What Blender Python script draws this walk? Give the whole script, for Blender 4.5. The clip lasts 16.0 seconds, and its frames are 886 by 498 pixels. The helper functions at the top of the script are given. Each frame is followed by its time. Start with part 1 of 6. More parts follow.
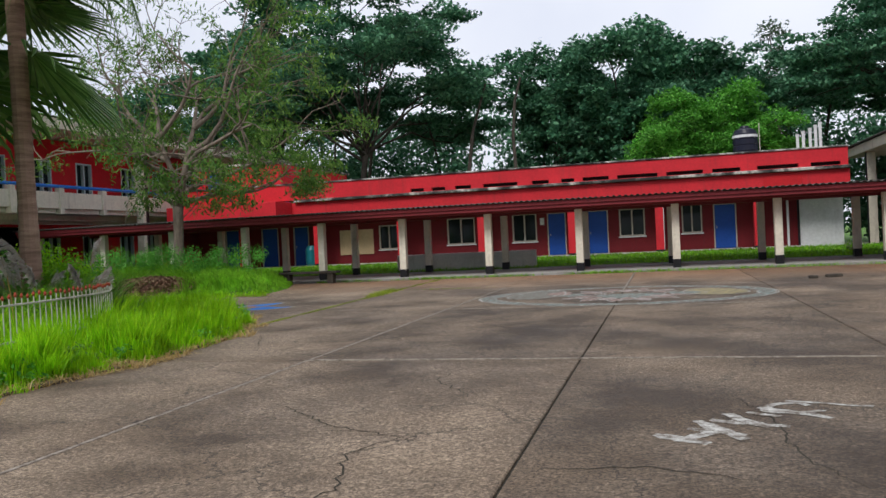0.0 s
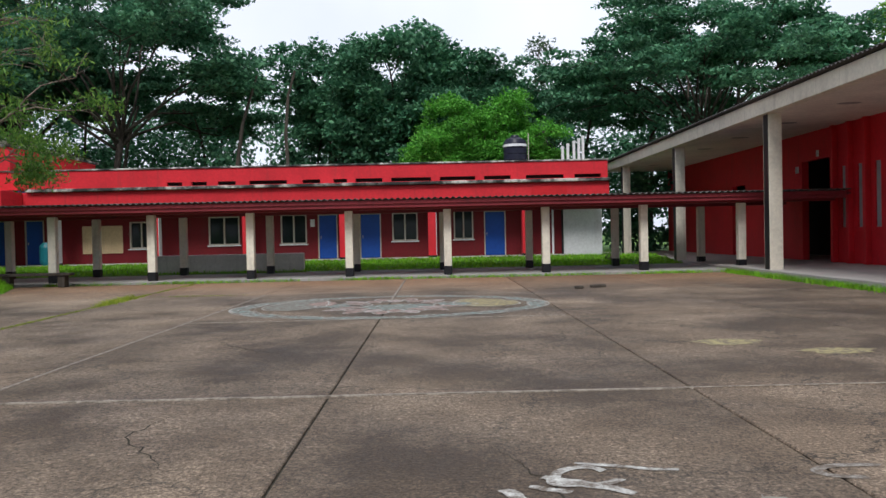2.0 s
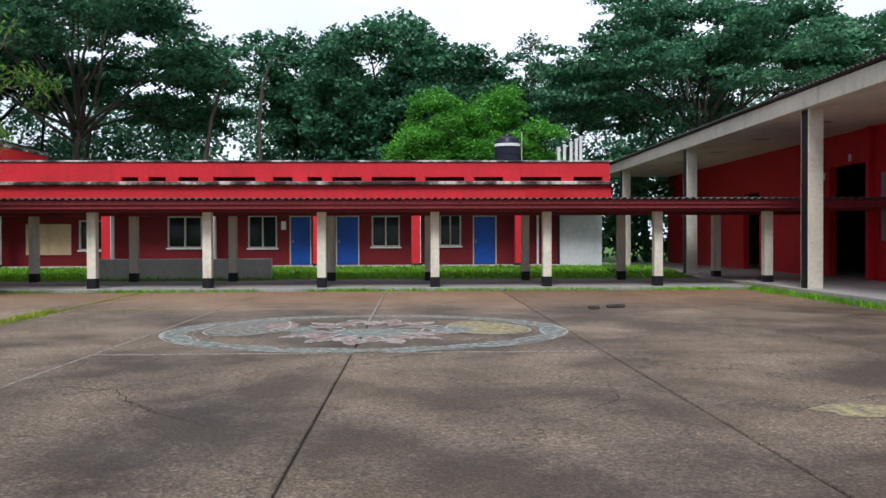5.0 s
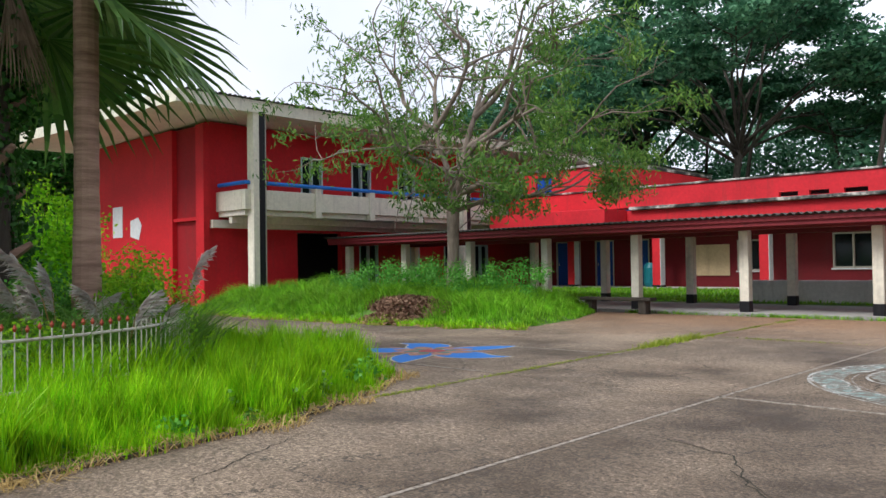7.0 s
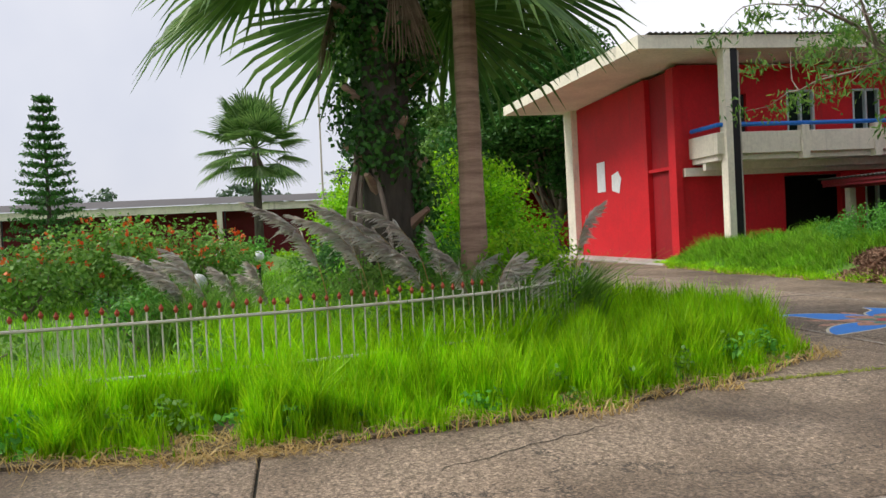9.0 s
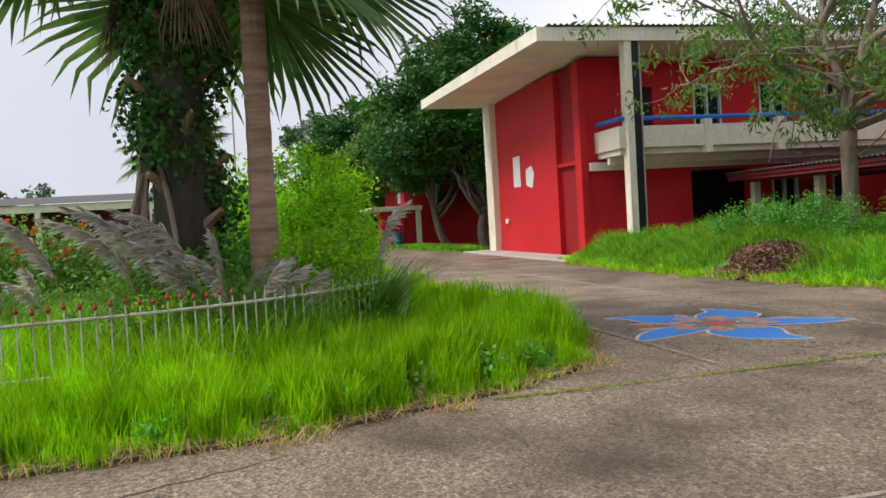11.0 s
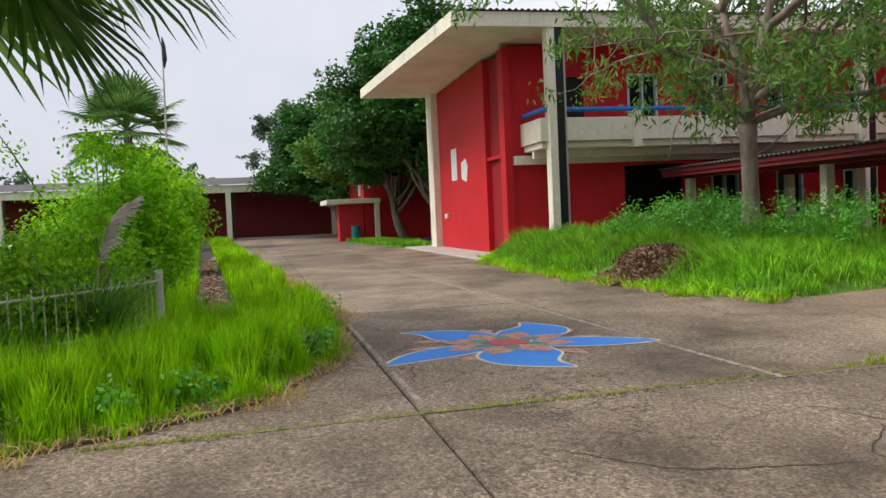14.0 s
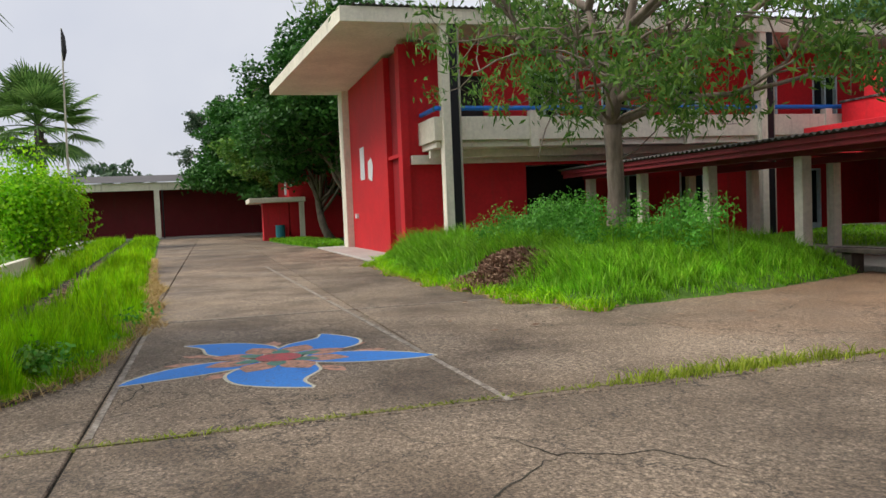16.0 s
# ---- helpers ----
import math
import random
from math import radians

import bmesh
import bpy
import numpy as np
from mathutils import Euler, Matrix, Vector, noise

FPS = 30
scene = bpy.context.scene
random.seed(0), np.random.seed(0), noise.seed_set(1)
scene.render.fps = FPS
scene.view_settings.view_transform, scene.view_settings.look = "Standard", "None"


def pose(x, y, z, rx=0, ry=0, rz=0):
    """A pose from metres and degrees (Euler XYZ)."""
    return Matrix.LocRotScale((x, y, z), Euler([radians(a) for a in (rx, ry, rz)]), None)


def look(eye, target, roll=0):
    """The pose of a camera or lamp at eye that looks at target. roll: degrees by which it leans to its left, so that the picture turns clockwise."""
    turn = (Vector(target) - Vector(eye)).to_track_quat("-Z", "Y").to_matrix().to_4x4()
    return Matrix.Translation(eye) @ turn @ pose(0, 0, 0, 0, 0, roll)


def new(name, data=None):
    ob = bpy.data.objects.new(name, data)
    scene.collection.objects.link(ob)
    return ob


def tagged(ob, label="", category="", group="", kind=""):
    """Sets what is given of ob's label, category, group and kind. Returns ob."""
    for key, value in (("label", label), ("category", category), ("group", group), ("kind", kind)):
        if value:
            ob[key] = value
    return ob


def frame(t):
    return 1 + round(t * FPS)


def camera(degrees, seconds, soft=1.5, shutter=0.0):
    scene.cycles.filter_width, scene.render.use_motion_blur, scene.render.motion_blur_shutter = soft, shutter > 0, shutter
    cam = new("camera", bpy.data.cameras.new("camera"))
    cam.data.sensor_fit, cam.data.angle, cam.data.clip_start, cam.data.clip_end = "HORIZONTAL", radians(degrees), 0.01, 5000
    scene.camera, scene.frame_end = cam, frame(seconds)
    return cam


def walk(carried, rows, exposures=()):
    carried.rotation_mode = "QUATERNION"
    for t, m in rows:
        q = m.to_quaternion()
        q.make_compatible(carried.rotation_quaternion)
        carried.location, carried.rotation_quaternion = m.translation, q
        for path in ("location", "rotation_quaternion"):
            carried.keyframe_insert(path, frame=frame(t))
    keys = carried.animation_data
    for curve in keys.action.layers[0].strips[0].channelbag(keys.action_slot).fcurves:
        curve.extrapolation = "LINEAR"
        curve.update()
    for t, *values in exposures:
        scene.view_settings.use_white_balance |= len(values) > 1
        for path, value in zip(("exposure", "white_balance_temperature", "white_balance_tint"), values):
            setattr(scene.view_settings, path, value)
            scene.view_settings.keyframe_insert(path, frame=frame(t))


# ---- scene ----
cam = camera(57.6, 16.0)
PATH = [
    (0, (0.995, -15.991, 1.419), (0.469, -14.061, 1.398), -2.73),
    (0.5, (1.058, -15.710, 1.439), (0.699, -13.742, 1.411), -2.86),
    (1, (1.034, -15.199, 1.457), (0.909, -13.203, 1.421), -2.79),
    (1.5, (1.060, -14.604, 1.465), (0.988, -12.606, 1.428), -2.68),
    (2, (1.048, -14.087, 1.458), (1.066, -12.087, 1.422), -1.24),
    (2.5, (1.103, -13.569, 1.464), (1.419, -11.594, 1.431), -0.59),
    (3, (1.113, -12.995, 1.478), (1.585, -11.052, 1.451), 0.09),
    (3.2, (1.073, -12.752, 1.459), (1.547, -10.809, 1.434), 0.38),
    (5.3, (0.854, -10.311, 1.506), (0.717, -8.316, 1.484), -0.35),
    (5.5, (0.829, -10.100, 1.520), (0.535, -8.122, 1.506), -0.40),
    (6, (0.725, -9.513, 1.501), (0.146, -7.599, 1.494), -0.51),
    (6.5, (0.668, -9.016, 1.484), (-0.277, -7.253, 1.504), -0.81),
    (7, (0.515, -8.506, 1.483), (-0.853, -7.047, 1.524), -0.82),
    (7.5, (0.339, -8.005, 1.479), (-1.281, -6.832, 1.503), -0.43),
    (8, (0.328, -7.487, 1.488), (-1.510, -6.698, 1.498), -1.36),
    (8.2, (0.329, -7.283, 1.495), (-1.572, -6.662, 1.488), -1.14),
    (10.3, (0.476, -5.112, 1.558), (-1.502, -4.822, 1.503), -3.51),
    (10.5, (0.348, -4.906, 1.541), (-1.616, -4.534, 1.479), -3.44),
    (11, (0.142, -4.264, 1.517), (-1.803, -3.805, 1.451), -3.26),
    (11.5, (0.012, -3.723, 1.502), (-1.907, -3.165, 1.430), -3.09),
    (12, (-0.053, -3.152, 1.456), (-1.958, -2.549, 1.378), -3.59),
    (12.5, (-0.175, -2.635, 1.445), (-2.081, -2.036, 1.366), -3.82),
    (13, (-0.344, -2.140, 1.467), (-2.251, -1.543, 1.384), -3.72),
    (13.5, (-0.431, -1.617, 1.477), (-2.355, -1.080, 1.395), -3.71),
    (14, (-0.576, -1.137, 1.473), (-2.522, -0.686, 1.388), -2.57),
    (14.5, (-0.604, -0.661, 1.493), (-2.563, -0.270, 1.410), -2.60),
    (15, (-0.656, -0.159, 1.521), (-2.633, 0.129, 1.439), -2.60),
    (15.5, (-0.753, 0.364, 1.505), (-2.732, 0.646, 1.422), -2.83),
    (16, (-0.677, 0.935, 1.465), (-2.596, 1.488, 1.371), -2.36),
]
walk(cam, [(t, look(eye, target, roll)) for t, eye, target, roll in PATH], [(0.0, -0.2, 6350, 10), (1.5, -0.06, 6250, 10), (3.2, -0.04, 6150, 10), (5.5, 0.12, 6000, 10), (6.5, 0.25, 6050, 10), (8.0, 0.32, 6700, 10), (13.5, 0.34, 6700, 10), (16.0, 0.2, 6700, 9)])

# world: bright overcast sky, soft sun high behind the first view
SUN_ELEV, SUN_AZ = 50.0, 190.0
world = bpy.data.worlds.new("overcast_world")
scene.world = world
world.use_nodes = True
wn, wl = world.node_tree.nodes, world.node_tree.links
wn.clear()
w_out = wn.new("ShaderNodeOutputWorld")
w_bg = wn.new("ShaderNodeBackground")
w_sky = wn.new("ShaderNodeTexSky")
w_sky.sky_type = 'NISHITA'
w_sky.sun_disc = False
w_sky.sun_elevation = radians(SUN_ELEV)
w_sky.sun_rotation = radians(SUN_AZ)
w_sky.dust_density = 3.0
w_gain = wn.new("ShaderNodeMix")
w_gain.data_type = 'RGBA'
w_gain.blend_type = 'MULTIPLY'
w_gain.inputs[0].default_value = 1.0
w_gain.inputs[7].default_value = (0.085, 0.085, 0.085, 1)
w_tc = wn.new("ShaderNodeTexCoord")
w_noise = wn.new("ShaderNodeTexNoise")
w_noise.inputs["Scale"].default_value = 1.6
w_noise.inputs["Detail"].default_value = 5.0
w_ramp = wn.new("ShaderNodeValToRGB")
w_ramp.color_ramp.elements[0].position = 0.30
w_ramp.color_ramp.elements[0].color = (0.56, 0.60, 0.73, 1)
w_ramp.color_ramp.elements[1].position = 0.72
w_ramp.color_ramp.elements[1].color = (0.93, 0.93, 0.96, 1)
w_mix = wn.new("ShaderNodeMix")
w_mix.data_type = 'RGBA'
w_mix.inputs[0].default_value = 0.86
wl.new(w_sky.outputs[0], w_gain.inputs[6])
wl.new(w_tc.outputs["Generated"], w_noise.inputs["Vector"])
wl.new(w_noise.outputs[0], w_ramp.inputs[0])
wl.new(w_gain.outputs[2], w_mix.inputs[6])
wl.new(w_ramp.outputs[0], w_mix.inputs[7])
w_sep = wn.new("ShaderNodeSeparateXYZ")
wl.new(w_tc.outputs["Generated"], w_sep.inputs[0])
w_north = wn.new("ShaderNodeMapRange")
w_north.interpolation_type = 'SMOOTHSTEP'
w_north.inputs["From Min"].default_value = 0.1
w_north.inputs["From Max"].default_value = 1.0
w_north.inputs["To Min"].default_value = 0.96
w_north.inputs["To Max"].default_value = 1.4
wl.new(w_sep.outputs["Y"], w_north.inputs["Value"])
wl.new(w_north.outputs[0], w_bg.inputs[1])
wl.new(w_mix.outputs[2], w_bg.inputs[0])
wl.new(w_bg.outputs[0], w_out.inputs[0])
sun = new("sun", bpy.data.lights.new("sun", 'SUN'))
sun.data.energy = 2.6
sun.data.angle = radians(22)
sun.data.color = (1.0, 0.96, 0.9)
sun_dir = Vector((math.sin(radians(SUN_AZ)) * math.cos(radians(SUN_ELEV)), math.cos(radians(SUN_AZ)) * math.cos(radians(SUN_ELEV)), math.sin(radians(SUN_ELEV))))
sun.matrix_world = look(sun_dir * 60, (0, 0, 0))
scene.view_settings.exposure = 0.0


# ---- materials ----
def nodes_of(name):
    m = bpy.data.materials.new(name)
    m.use_nodes = True
    n, l = m.node_tree.nodes, m.node_tree.links
    b = n["Principled BSDF"]
    return m, n, l, b


def noise_node(n, l, scale, detail=4.0, rough=0.6, stretch=(1, 1, 1)):
    tc = n.new("ShaderNodeTexCoord")
    geo = n.new("ShaderNodeNewGeometry")
    mp = n.new("ShaderNodeMapping")
    mp.inputs["Scale"].default_value = stretch
    l.new(geo.outputs["Position"], mp.inputs["Vector"])
    t = n.new("ShaderNodeTexNoise")
    t.inputs["Scale"].default_value = scale
    t.inputs["Detail"].default_value = detail
    t.inputs["Roughness"].default_value = rough
    l.new(mp.outputs[0], t.inputs["Vector"])
    n.remove(tc)
    return t


def ramp(n, l, src, stops):
    r = n.new("ShaderNodeValToRGB")
    e = r.color_ramp.elements
    while len(e) < len(stops):
        e.new(0.5)
    for k, (pos, col) in enumerate(stops):
        e[k].position = pos
        e[k].color = (*col, 1) if len(col) == 3 else col
    l.new(src, r.inputs[0])
    return r


def mixc(n, l, fac, a, b, mode='MIX'):
    m = n.new("ShaderNodeMix")
    m.data_type = 'RGBA'
    m.blend_type = mode
    if isinstance(fac, float):
        m.inputs[0].default_value = fac
    else:
        l.new(fac, m.inputs[0])
    for sock, v in ((6, a), (7, b)):
        if isinstance(v, tuple):
            m.inputs[sock].default_value = (*v, 1)
        else:
            l.new(v, m.inputs[sock])
    return m.outputs[2]


def bump(n, l, b, src, strength, dist=0.02):
    bp = n.new("ShaderNodeBump")
    bp.inputs["Strength"].default_value = strength
    bp.inputs["Distance"].default_value = dist
    l.new(src, bp.inputs["Height"])
    l.new(bp.outputs[0], b.inputs["Normal"])


def g(v):
    return (v, v, v)


def paint(name, col, rough=0.6, dirt=(0.05, 0.04, 0.03), amount=0.35, fine=9.0, coarse=0.7, streak=True, bumps=0.25, per_object=0.0):
    """Painted masonry: two scales of wear, rain streaks, fine plaster relief."""
    m, n, l, b = nodes_of(name)
    t1 = noise_node(n, l, fine, 6.0, 0.7)
    t2 = noise_node(n, l, coarse, 5.0, 0.65)
    f1 = ramp(n, l, t1.outputs[0], [(0.35, g(0.88)), (0.7, g(1.08))])
    f2 = ramp(n, l, t2.outputs[0], [(0.3, g(0.82)), (0.7, g(1.06))])
    c = mixc(n, l, 1.0, tuple(col), f1.outputs[0], 'MULTIPLY')
    c = mixc(n, l, 1.0, c, f2.outputs[0], 'MULTIPLY')
    if streak:
        t3 = noise_node(n, l, 2.2, 6.0, 0.65, (1.6, 1.6, 0.16))
        f3 = ramp(n, l, t3.outputs[0], [(0.56, g(0.0)), (0.78, g(amount))])
        c = mixc(n, l, f3.outputs[0], c, tuple(dirt))
    if per_object:
        oi = n.new("ShaderNodeObjectInfo")
        f4 = ramp(n, l, oi.outputs["Random"], [(0.0, g(1 - per_object)), (1.0, g(1 + per_object * 0.5))])
        c = mixc(n, l, 1.0, c, f4.outputs[0], 'MULTIPLY')
    l.new(c, b.inputs["Base Color"])
    b.inputs["Roughness"].default_value = rough
    b.inputs["Specular IOR Level"].default_value = 0.3
    bump(n, l, b, t1.outputs[0], bumps, 0.01)
    return m


M_red = paint("red_paint", (0.56, 0.012, 0.02), 0.62)
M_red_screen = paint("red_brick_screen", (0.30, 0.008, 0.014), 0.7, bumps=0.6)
M_red_hall = paint("hall_red_paint", (0.62, 0.018, 0.03), 0.55)
M_wall_pale = paint("pale_cement_render", (0.70, 0.69, 0.67), 0.85, (0.12, 0.11, 0.09), 0.5)
# red for sheltered walls, with the shade under roofs put into its base colour
M_red_shaded = paint("shaded_red_paint", (0.15, 0.007, 0.012), 0.62)
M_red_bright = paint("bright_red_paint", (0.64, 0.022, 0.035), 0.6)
M_cream = paint("cream_paint", (0.80, 0.75, 0.63), 0.65, (0.16, 0.14, 0.1), 0.5)
M_white = paint("white_paint", (0.72, 0.74, 0.76), 0.6, (0.3, 0.3, 0.3), 0.3)
M_soffit = paint("soffit_paint", (0.84, 0.78, 0.70), 0.75, (0.12, 0.09, 0.07), 0.35, streak=False)
M_black = paint("black_paint", (0.012, 0.012, 0.016), 0.45, (0.1, 0.1, 0.1), 0.2)
M_blue = paint("blue_paint", (0.012, 0.075, 0.36), 0.45, (0.02, 0.03, 0.08), 0.3)
M_rail_blue = paint("rail_blue_paint", (0.02, 0.2, 0.72), 0.45, (0.02, 0.04, 0.1), 0.2)
M_grey_conc = paint("grey_concrete", (0.38, 0.37, 0.35), 0.85, (0.07, 0.065, 0.05), 0.6)
M_sheet = paint("roof_sheet", (0.085, 0.078, 0.075), 0.6, (0.03, 0.03, 0.03), 0.5)
M_maroon = paint("maroon_timber", (0.24, 0.03, 0.04), 0.6, (0.03, 0.02, 0.02), 0.5)
# near-black tone that carries the darkness seen through openings in its colour
M_dark = paint("unlit_interior_tone", (0.03, 0.028, 0.03), 0.9)
M_floor = paint("verandah_floor", (0.46, 0.43, 0.40), 0.8, (0.1, 0.09, 0.08), 0.4, streak=False)
M_metal = paint("grey_white_metal", (0.50, 0.47, 0.40), 0.6, (0.16, 0.08, 0.04), 0.8)
M_tan = paint("tan_board", (0.55, 0.42, 0.25), 0.7)
M_tank = paint("black_plastic", (0.012, 0.014, 0.03), 0.4)
M_teal = paint("teal_plastic", (0.02, 0.22, 0.27), 0.4)
M_curtain = paint("pale_blue_frame", (0.52, 0.66, 0.70), 0.5)


def glass_mat(name, col):
    m, n, l, b = nodes_of(name)
    t = noise_node(n, l, 1.3, 3.0)
    c = ramp(n, l, t.outputs[0], [(0.3, tuple(0.6 * v for v in col)), (0.7, col)])
    l.new(c.outputs[0], b.inputs["Base Color"])
    b.inputs["Roughness"].default_value = 0.08
    b.inputs["IOR"].default_value = 1.5
    b.inputs["Specular IOR Level"].default_value = 0.25
    return m


M_glass = glass_mat("dark_window_glass", (0.016, 0.024, 0.026))
M_glass_grey = glass_mat("grey_window_glass", (0.36, 0.38, 0.40))


def concrete_mat():
    """Old courtyard concrete: brown-grey film, bleached worn patches, gravel grain, hairline cracks."""
    m, n, l, b = nodes_of("courtyard_concrete")
    big = noise_node(n, l, 0.3, 7.0, 0.66)
    mid = noise_node(n, l, 0.55, 8.0, 0.66)
    fine = noise_node(n, l, 17.0, 7.0, 0.8)
    grit = noise_node(n, l, 42.0, 4.0, 0.8)
    c = ramp(n, l, big.outputs[0], [(0.36, (0.055, 0.040, 0.028)), (0.48, (0.095, 0.073, 0.052)), (0.62, (0.185, 0.148, 0.11))]).outputs[0]
    # patch noise shifted linearly along X: fewer pale patches at +X, more at -X
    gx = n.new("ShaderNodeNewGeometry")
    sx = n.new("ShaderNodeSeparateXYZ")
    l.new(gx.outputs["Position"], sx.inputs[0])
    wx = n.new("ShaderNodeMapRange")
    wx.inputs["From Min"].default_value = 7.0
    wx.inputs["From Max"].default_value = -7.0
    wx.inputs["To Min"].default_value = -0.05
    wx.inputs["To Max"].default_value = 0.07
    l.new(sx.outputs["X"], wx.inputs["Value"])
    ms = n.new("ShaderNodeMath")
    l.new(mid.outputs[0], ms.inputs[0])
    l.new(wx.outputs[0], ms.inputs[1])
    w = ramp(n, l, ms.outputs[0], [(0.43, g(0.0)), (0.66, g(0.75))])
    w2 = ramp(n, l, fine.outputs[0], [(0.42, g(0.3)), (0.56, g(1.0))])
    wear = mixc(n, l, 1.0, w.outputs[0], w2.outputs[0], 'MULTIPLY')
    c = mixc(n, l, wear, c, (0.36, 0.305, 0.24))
    sep = n.new("ShaderNodeSeparateXYZ")
    gpos = n.new("ShaderNodeNewGeometry")
    l.new(gpos.outputs["Position"], sep.inputs[0])
    soft_n = noise_node(n, l, 0.5, 6.0, 0.65)
    ad = n.new("ShaderNodeMath")
    ad.operation = 'MULTIPLY_ADD'
    l.new(soft_n.outputs[0], ad.inputs[0])
    ad.inputs[1].default_value = 9.0
    l.new(sep.outputs["Y"], ad.inputs[2])
    mr = n.new("ShaderNodeMapRange")
    mr.inputs["From Min"].default_value = 10.5
    mr.inputs["From Max"].default_value = 15.5
    mr.inputs["To Max"].default_value = 0.75
    l.new(ad.outputs[0], mr.inputs["Value"])
    c = mixc(n, l, mr.outputs[0], c, (0.31, 0.20, 0.125))
    d = ramp(n, l, fine.outputs[0], [(0.32, g(0.6)), (0.58, g(1.08))])
    c = mixc(n, l, 1.0, c, d.outputs[0], 'MULTIPLY')
    gr = ramp(n, l, grit.outputs[0], [(0.36, g(0.3)), (0.5, g(1.0)), (0.64, g(1.9))])
    c = mixc(n, l, 1.0, c, gr.outputs[0], 'MULTIPLY')
    peb = n.new("ShaderNodeTexVoronoi")
    peb.inputs["Scale"].default_value = 30.0
    pgeo = n.new("ShaderNodeNewGeometry")
    l.new(pgeo.outputs["Position"], peb.inputs["Vector"])
    pcol = n.new("ShaderNodeSeparateColor")
    l.new(peb.outputs["Color"], pcol.inputs[0])
    stone = ramp(n, l, pcol.outputs[0], [(0.0, g(0.6)), (0.6, g(1.0)), (0.97, g(1.5)), (1.0, g(2.4))])
    c = mixc(n, l, 0.3, c, stone.outputs[0], 'MULTIPLY')
    oi = n.new("ShaderNodeObjectInfo")
    ob = ramp(n, l, oi.outputs["Random"], [(0.0, (0.80, 0.73, 0.67)), (1.0, (1.22, 1.12, 1.03))])
    c = mixc(n, l, 1.0, c, ob.outputs[0], 'MULTIPLY')
    v = n.new("ShaderNodeTexVoronoi")
    v.feature = 'DISTANCE_TO_EDGE'
    v.inputs["Scale"].default_value = 0.42
    geo = n.new("ShaderNodeNewGeometry")
    wob = noise_node(n, l, 1.6, 5.0, 0.7)
    add = n.new("ShaderNodeVectorMath")
    add.operation = 'ADD'
    l.new(geo.outputs["Position"], add.inputs[0])
    l.new(wob.outputs["Color"], add.inputs[1])
    l.new(add.outputs[0], v.inputs["Vector"])
    cr = ramp(n, l, v.outputs["Distance"], [(0.0, g(1.0)), (0.007, g(0.0))])
    gate = ramp(n, l, big.outputs[0], [(0.40, g(0.0)), (0.5, g(1.0))])
    cr2 = mixc(n, l, 1.0, cr.outputs[0], gate.outputs[0], 'MULTIPLY')
    c = mixc(n, l, cr2, c, (0.03, 0.026, 0.02))
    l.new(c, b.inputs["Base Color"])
    r = ramp(n, l, big.outputs[0], [(0.35, g(0.62)), (0.6, g(0.9))])
    l.new(r.outputs[0], b.inputs["Roughness"])
    bump(n, l, b, fine.outputs[0], 0.8, 0.02)
    return m


def ledge_mat():
    """Rain-stained ledge: black algae blotches on bleached plaster."""
    m, n, l, b = nodes_of("blotched_ledge")
    t1 = noise_node(n, l, 0.9, 6.0, 0.7)
    t2 = noise_node(n, l, 14.0, 5.0, 0.7)
    c = ramp(n, l, t1.outputs[0], [(0.44, (0.03, 0.03, 0.03)), (0.52, (0.2, 0.19, 0.18)), (0.58, (0.6, 0.57, 0.53))]).outputs[0]
    f = ramp(n, l, t2.outputs[0], [(0.3, g(0.6)), (0.7, g(1.2))])
    c = mixc(n, l, 1.0, c, f.outputs[0], 'MULTIPLY')
    l.new(c, b.inputs["Base Color"])
    b.inputs["Roughness"].default_value = 0.9
    bump(n, l, b, t2.outputs[0], 0.5, 0.02)
    return m


M_ledge = ledge_mat()
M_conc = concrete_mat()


def soil_mat(name, c1, c2, c3, scale=1.5):
    m, n, l, b = nodes_of(name)
    t1 = noise_node(n, l, scale, 8.0, 0.7)
    t2 = noise_node(n, l, scale * 14, 5.0, 0.7)
    c = ramp(n, l, t1.outputs[0], [(0.3, c1), (0.5, c2), (0.72, c3)]).outputs[0]
    f = ramp(n, l, t2.outputs[0], [(0.3, g(0.6)), (0.7, g(1.3))])
    c = mixc(n, l, 1.0, c, f.outputs[0], 'MULTIPLY')
    l.new(c, b.inputs["Base Color"])
    b.inputs["Roughness"].default_value = 0.95
    bump(n, l, b, t2.outputs[0], 0.7, 0.04)
    return m


M_turf = soil_mat("green_turf", (0.05, 0.12, 0.015), (0.09, 0.2, 0.02), (0.14, 0.25, 0.04))
M_soil = soil_mat("brown_soil", (0.07, 0.055, 0.035), (0.13, 0.1, 0.065), (0.2, 0.16, 0.1))
M_jointdirt = soil_mat("joint_dirt", (0.025, 0.022, 0.015), (0.045, 0.04, 0.028), (0.07, 0.065, 0.04))


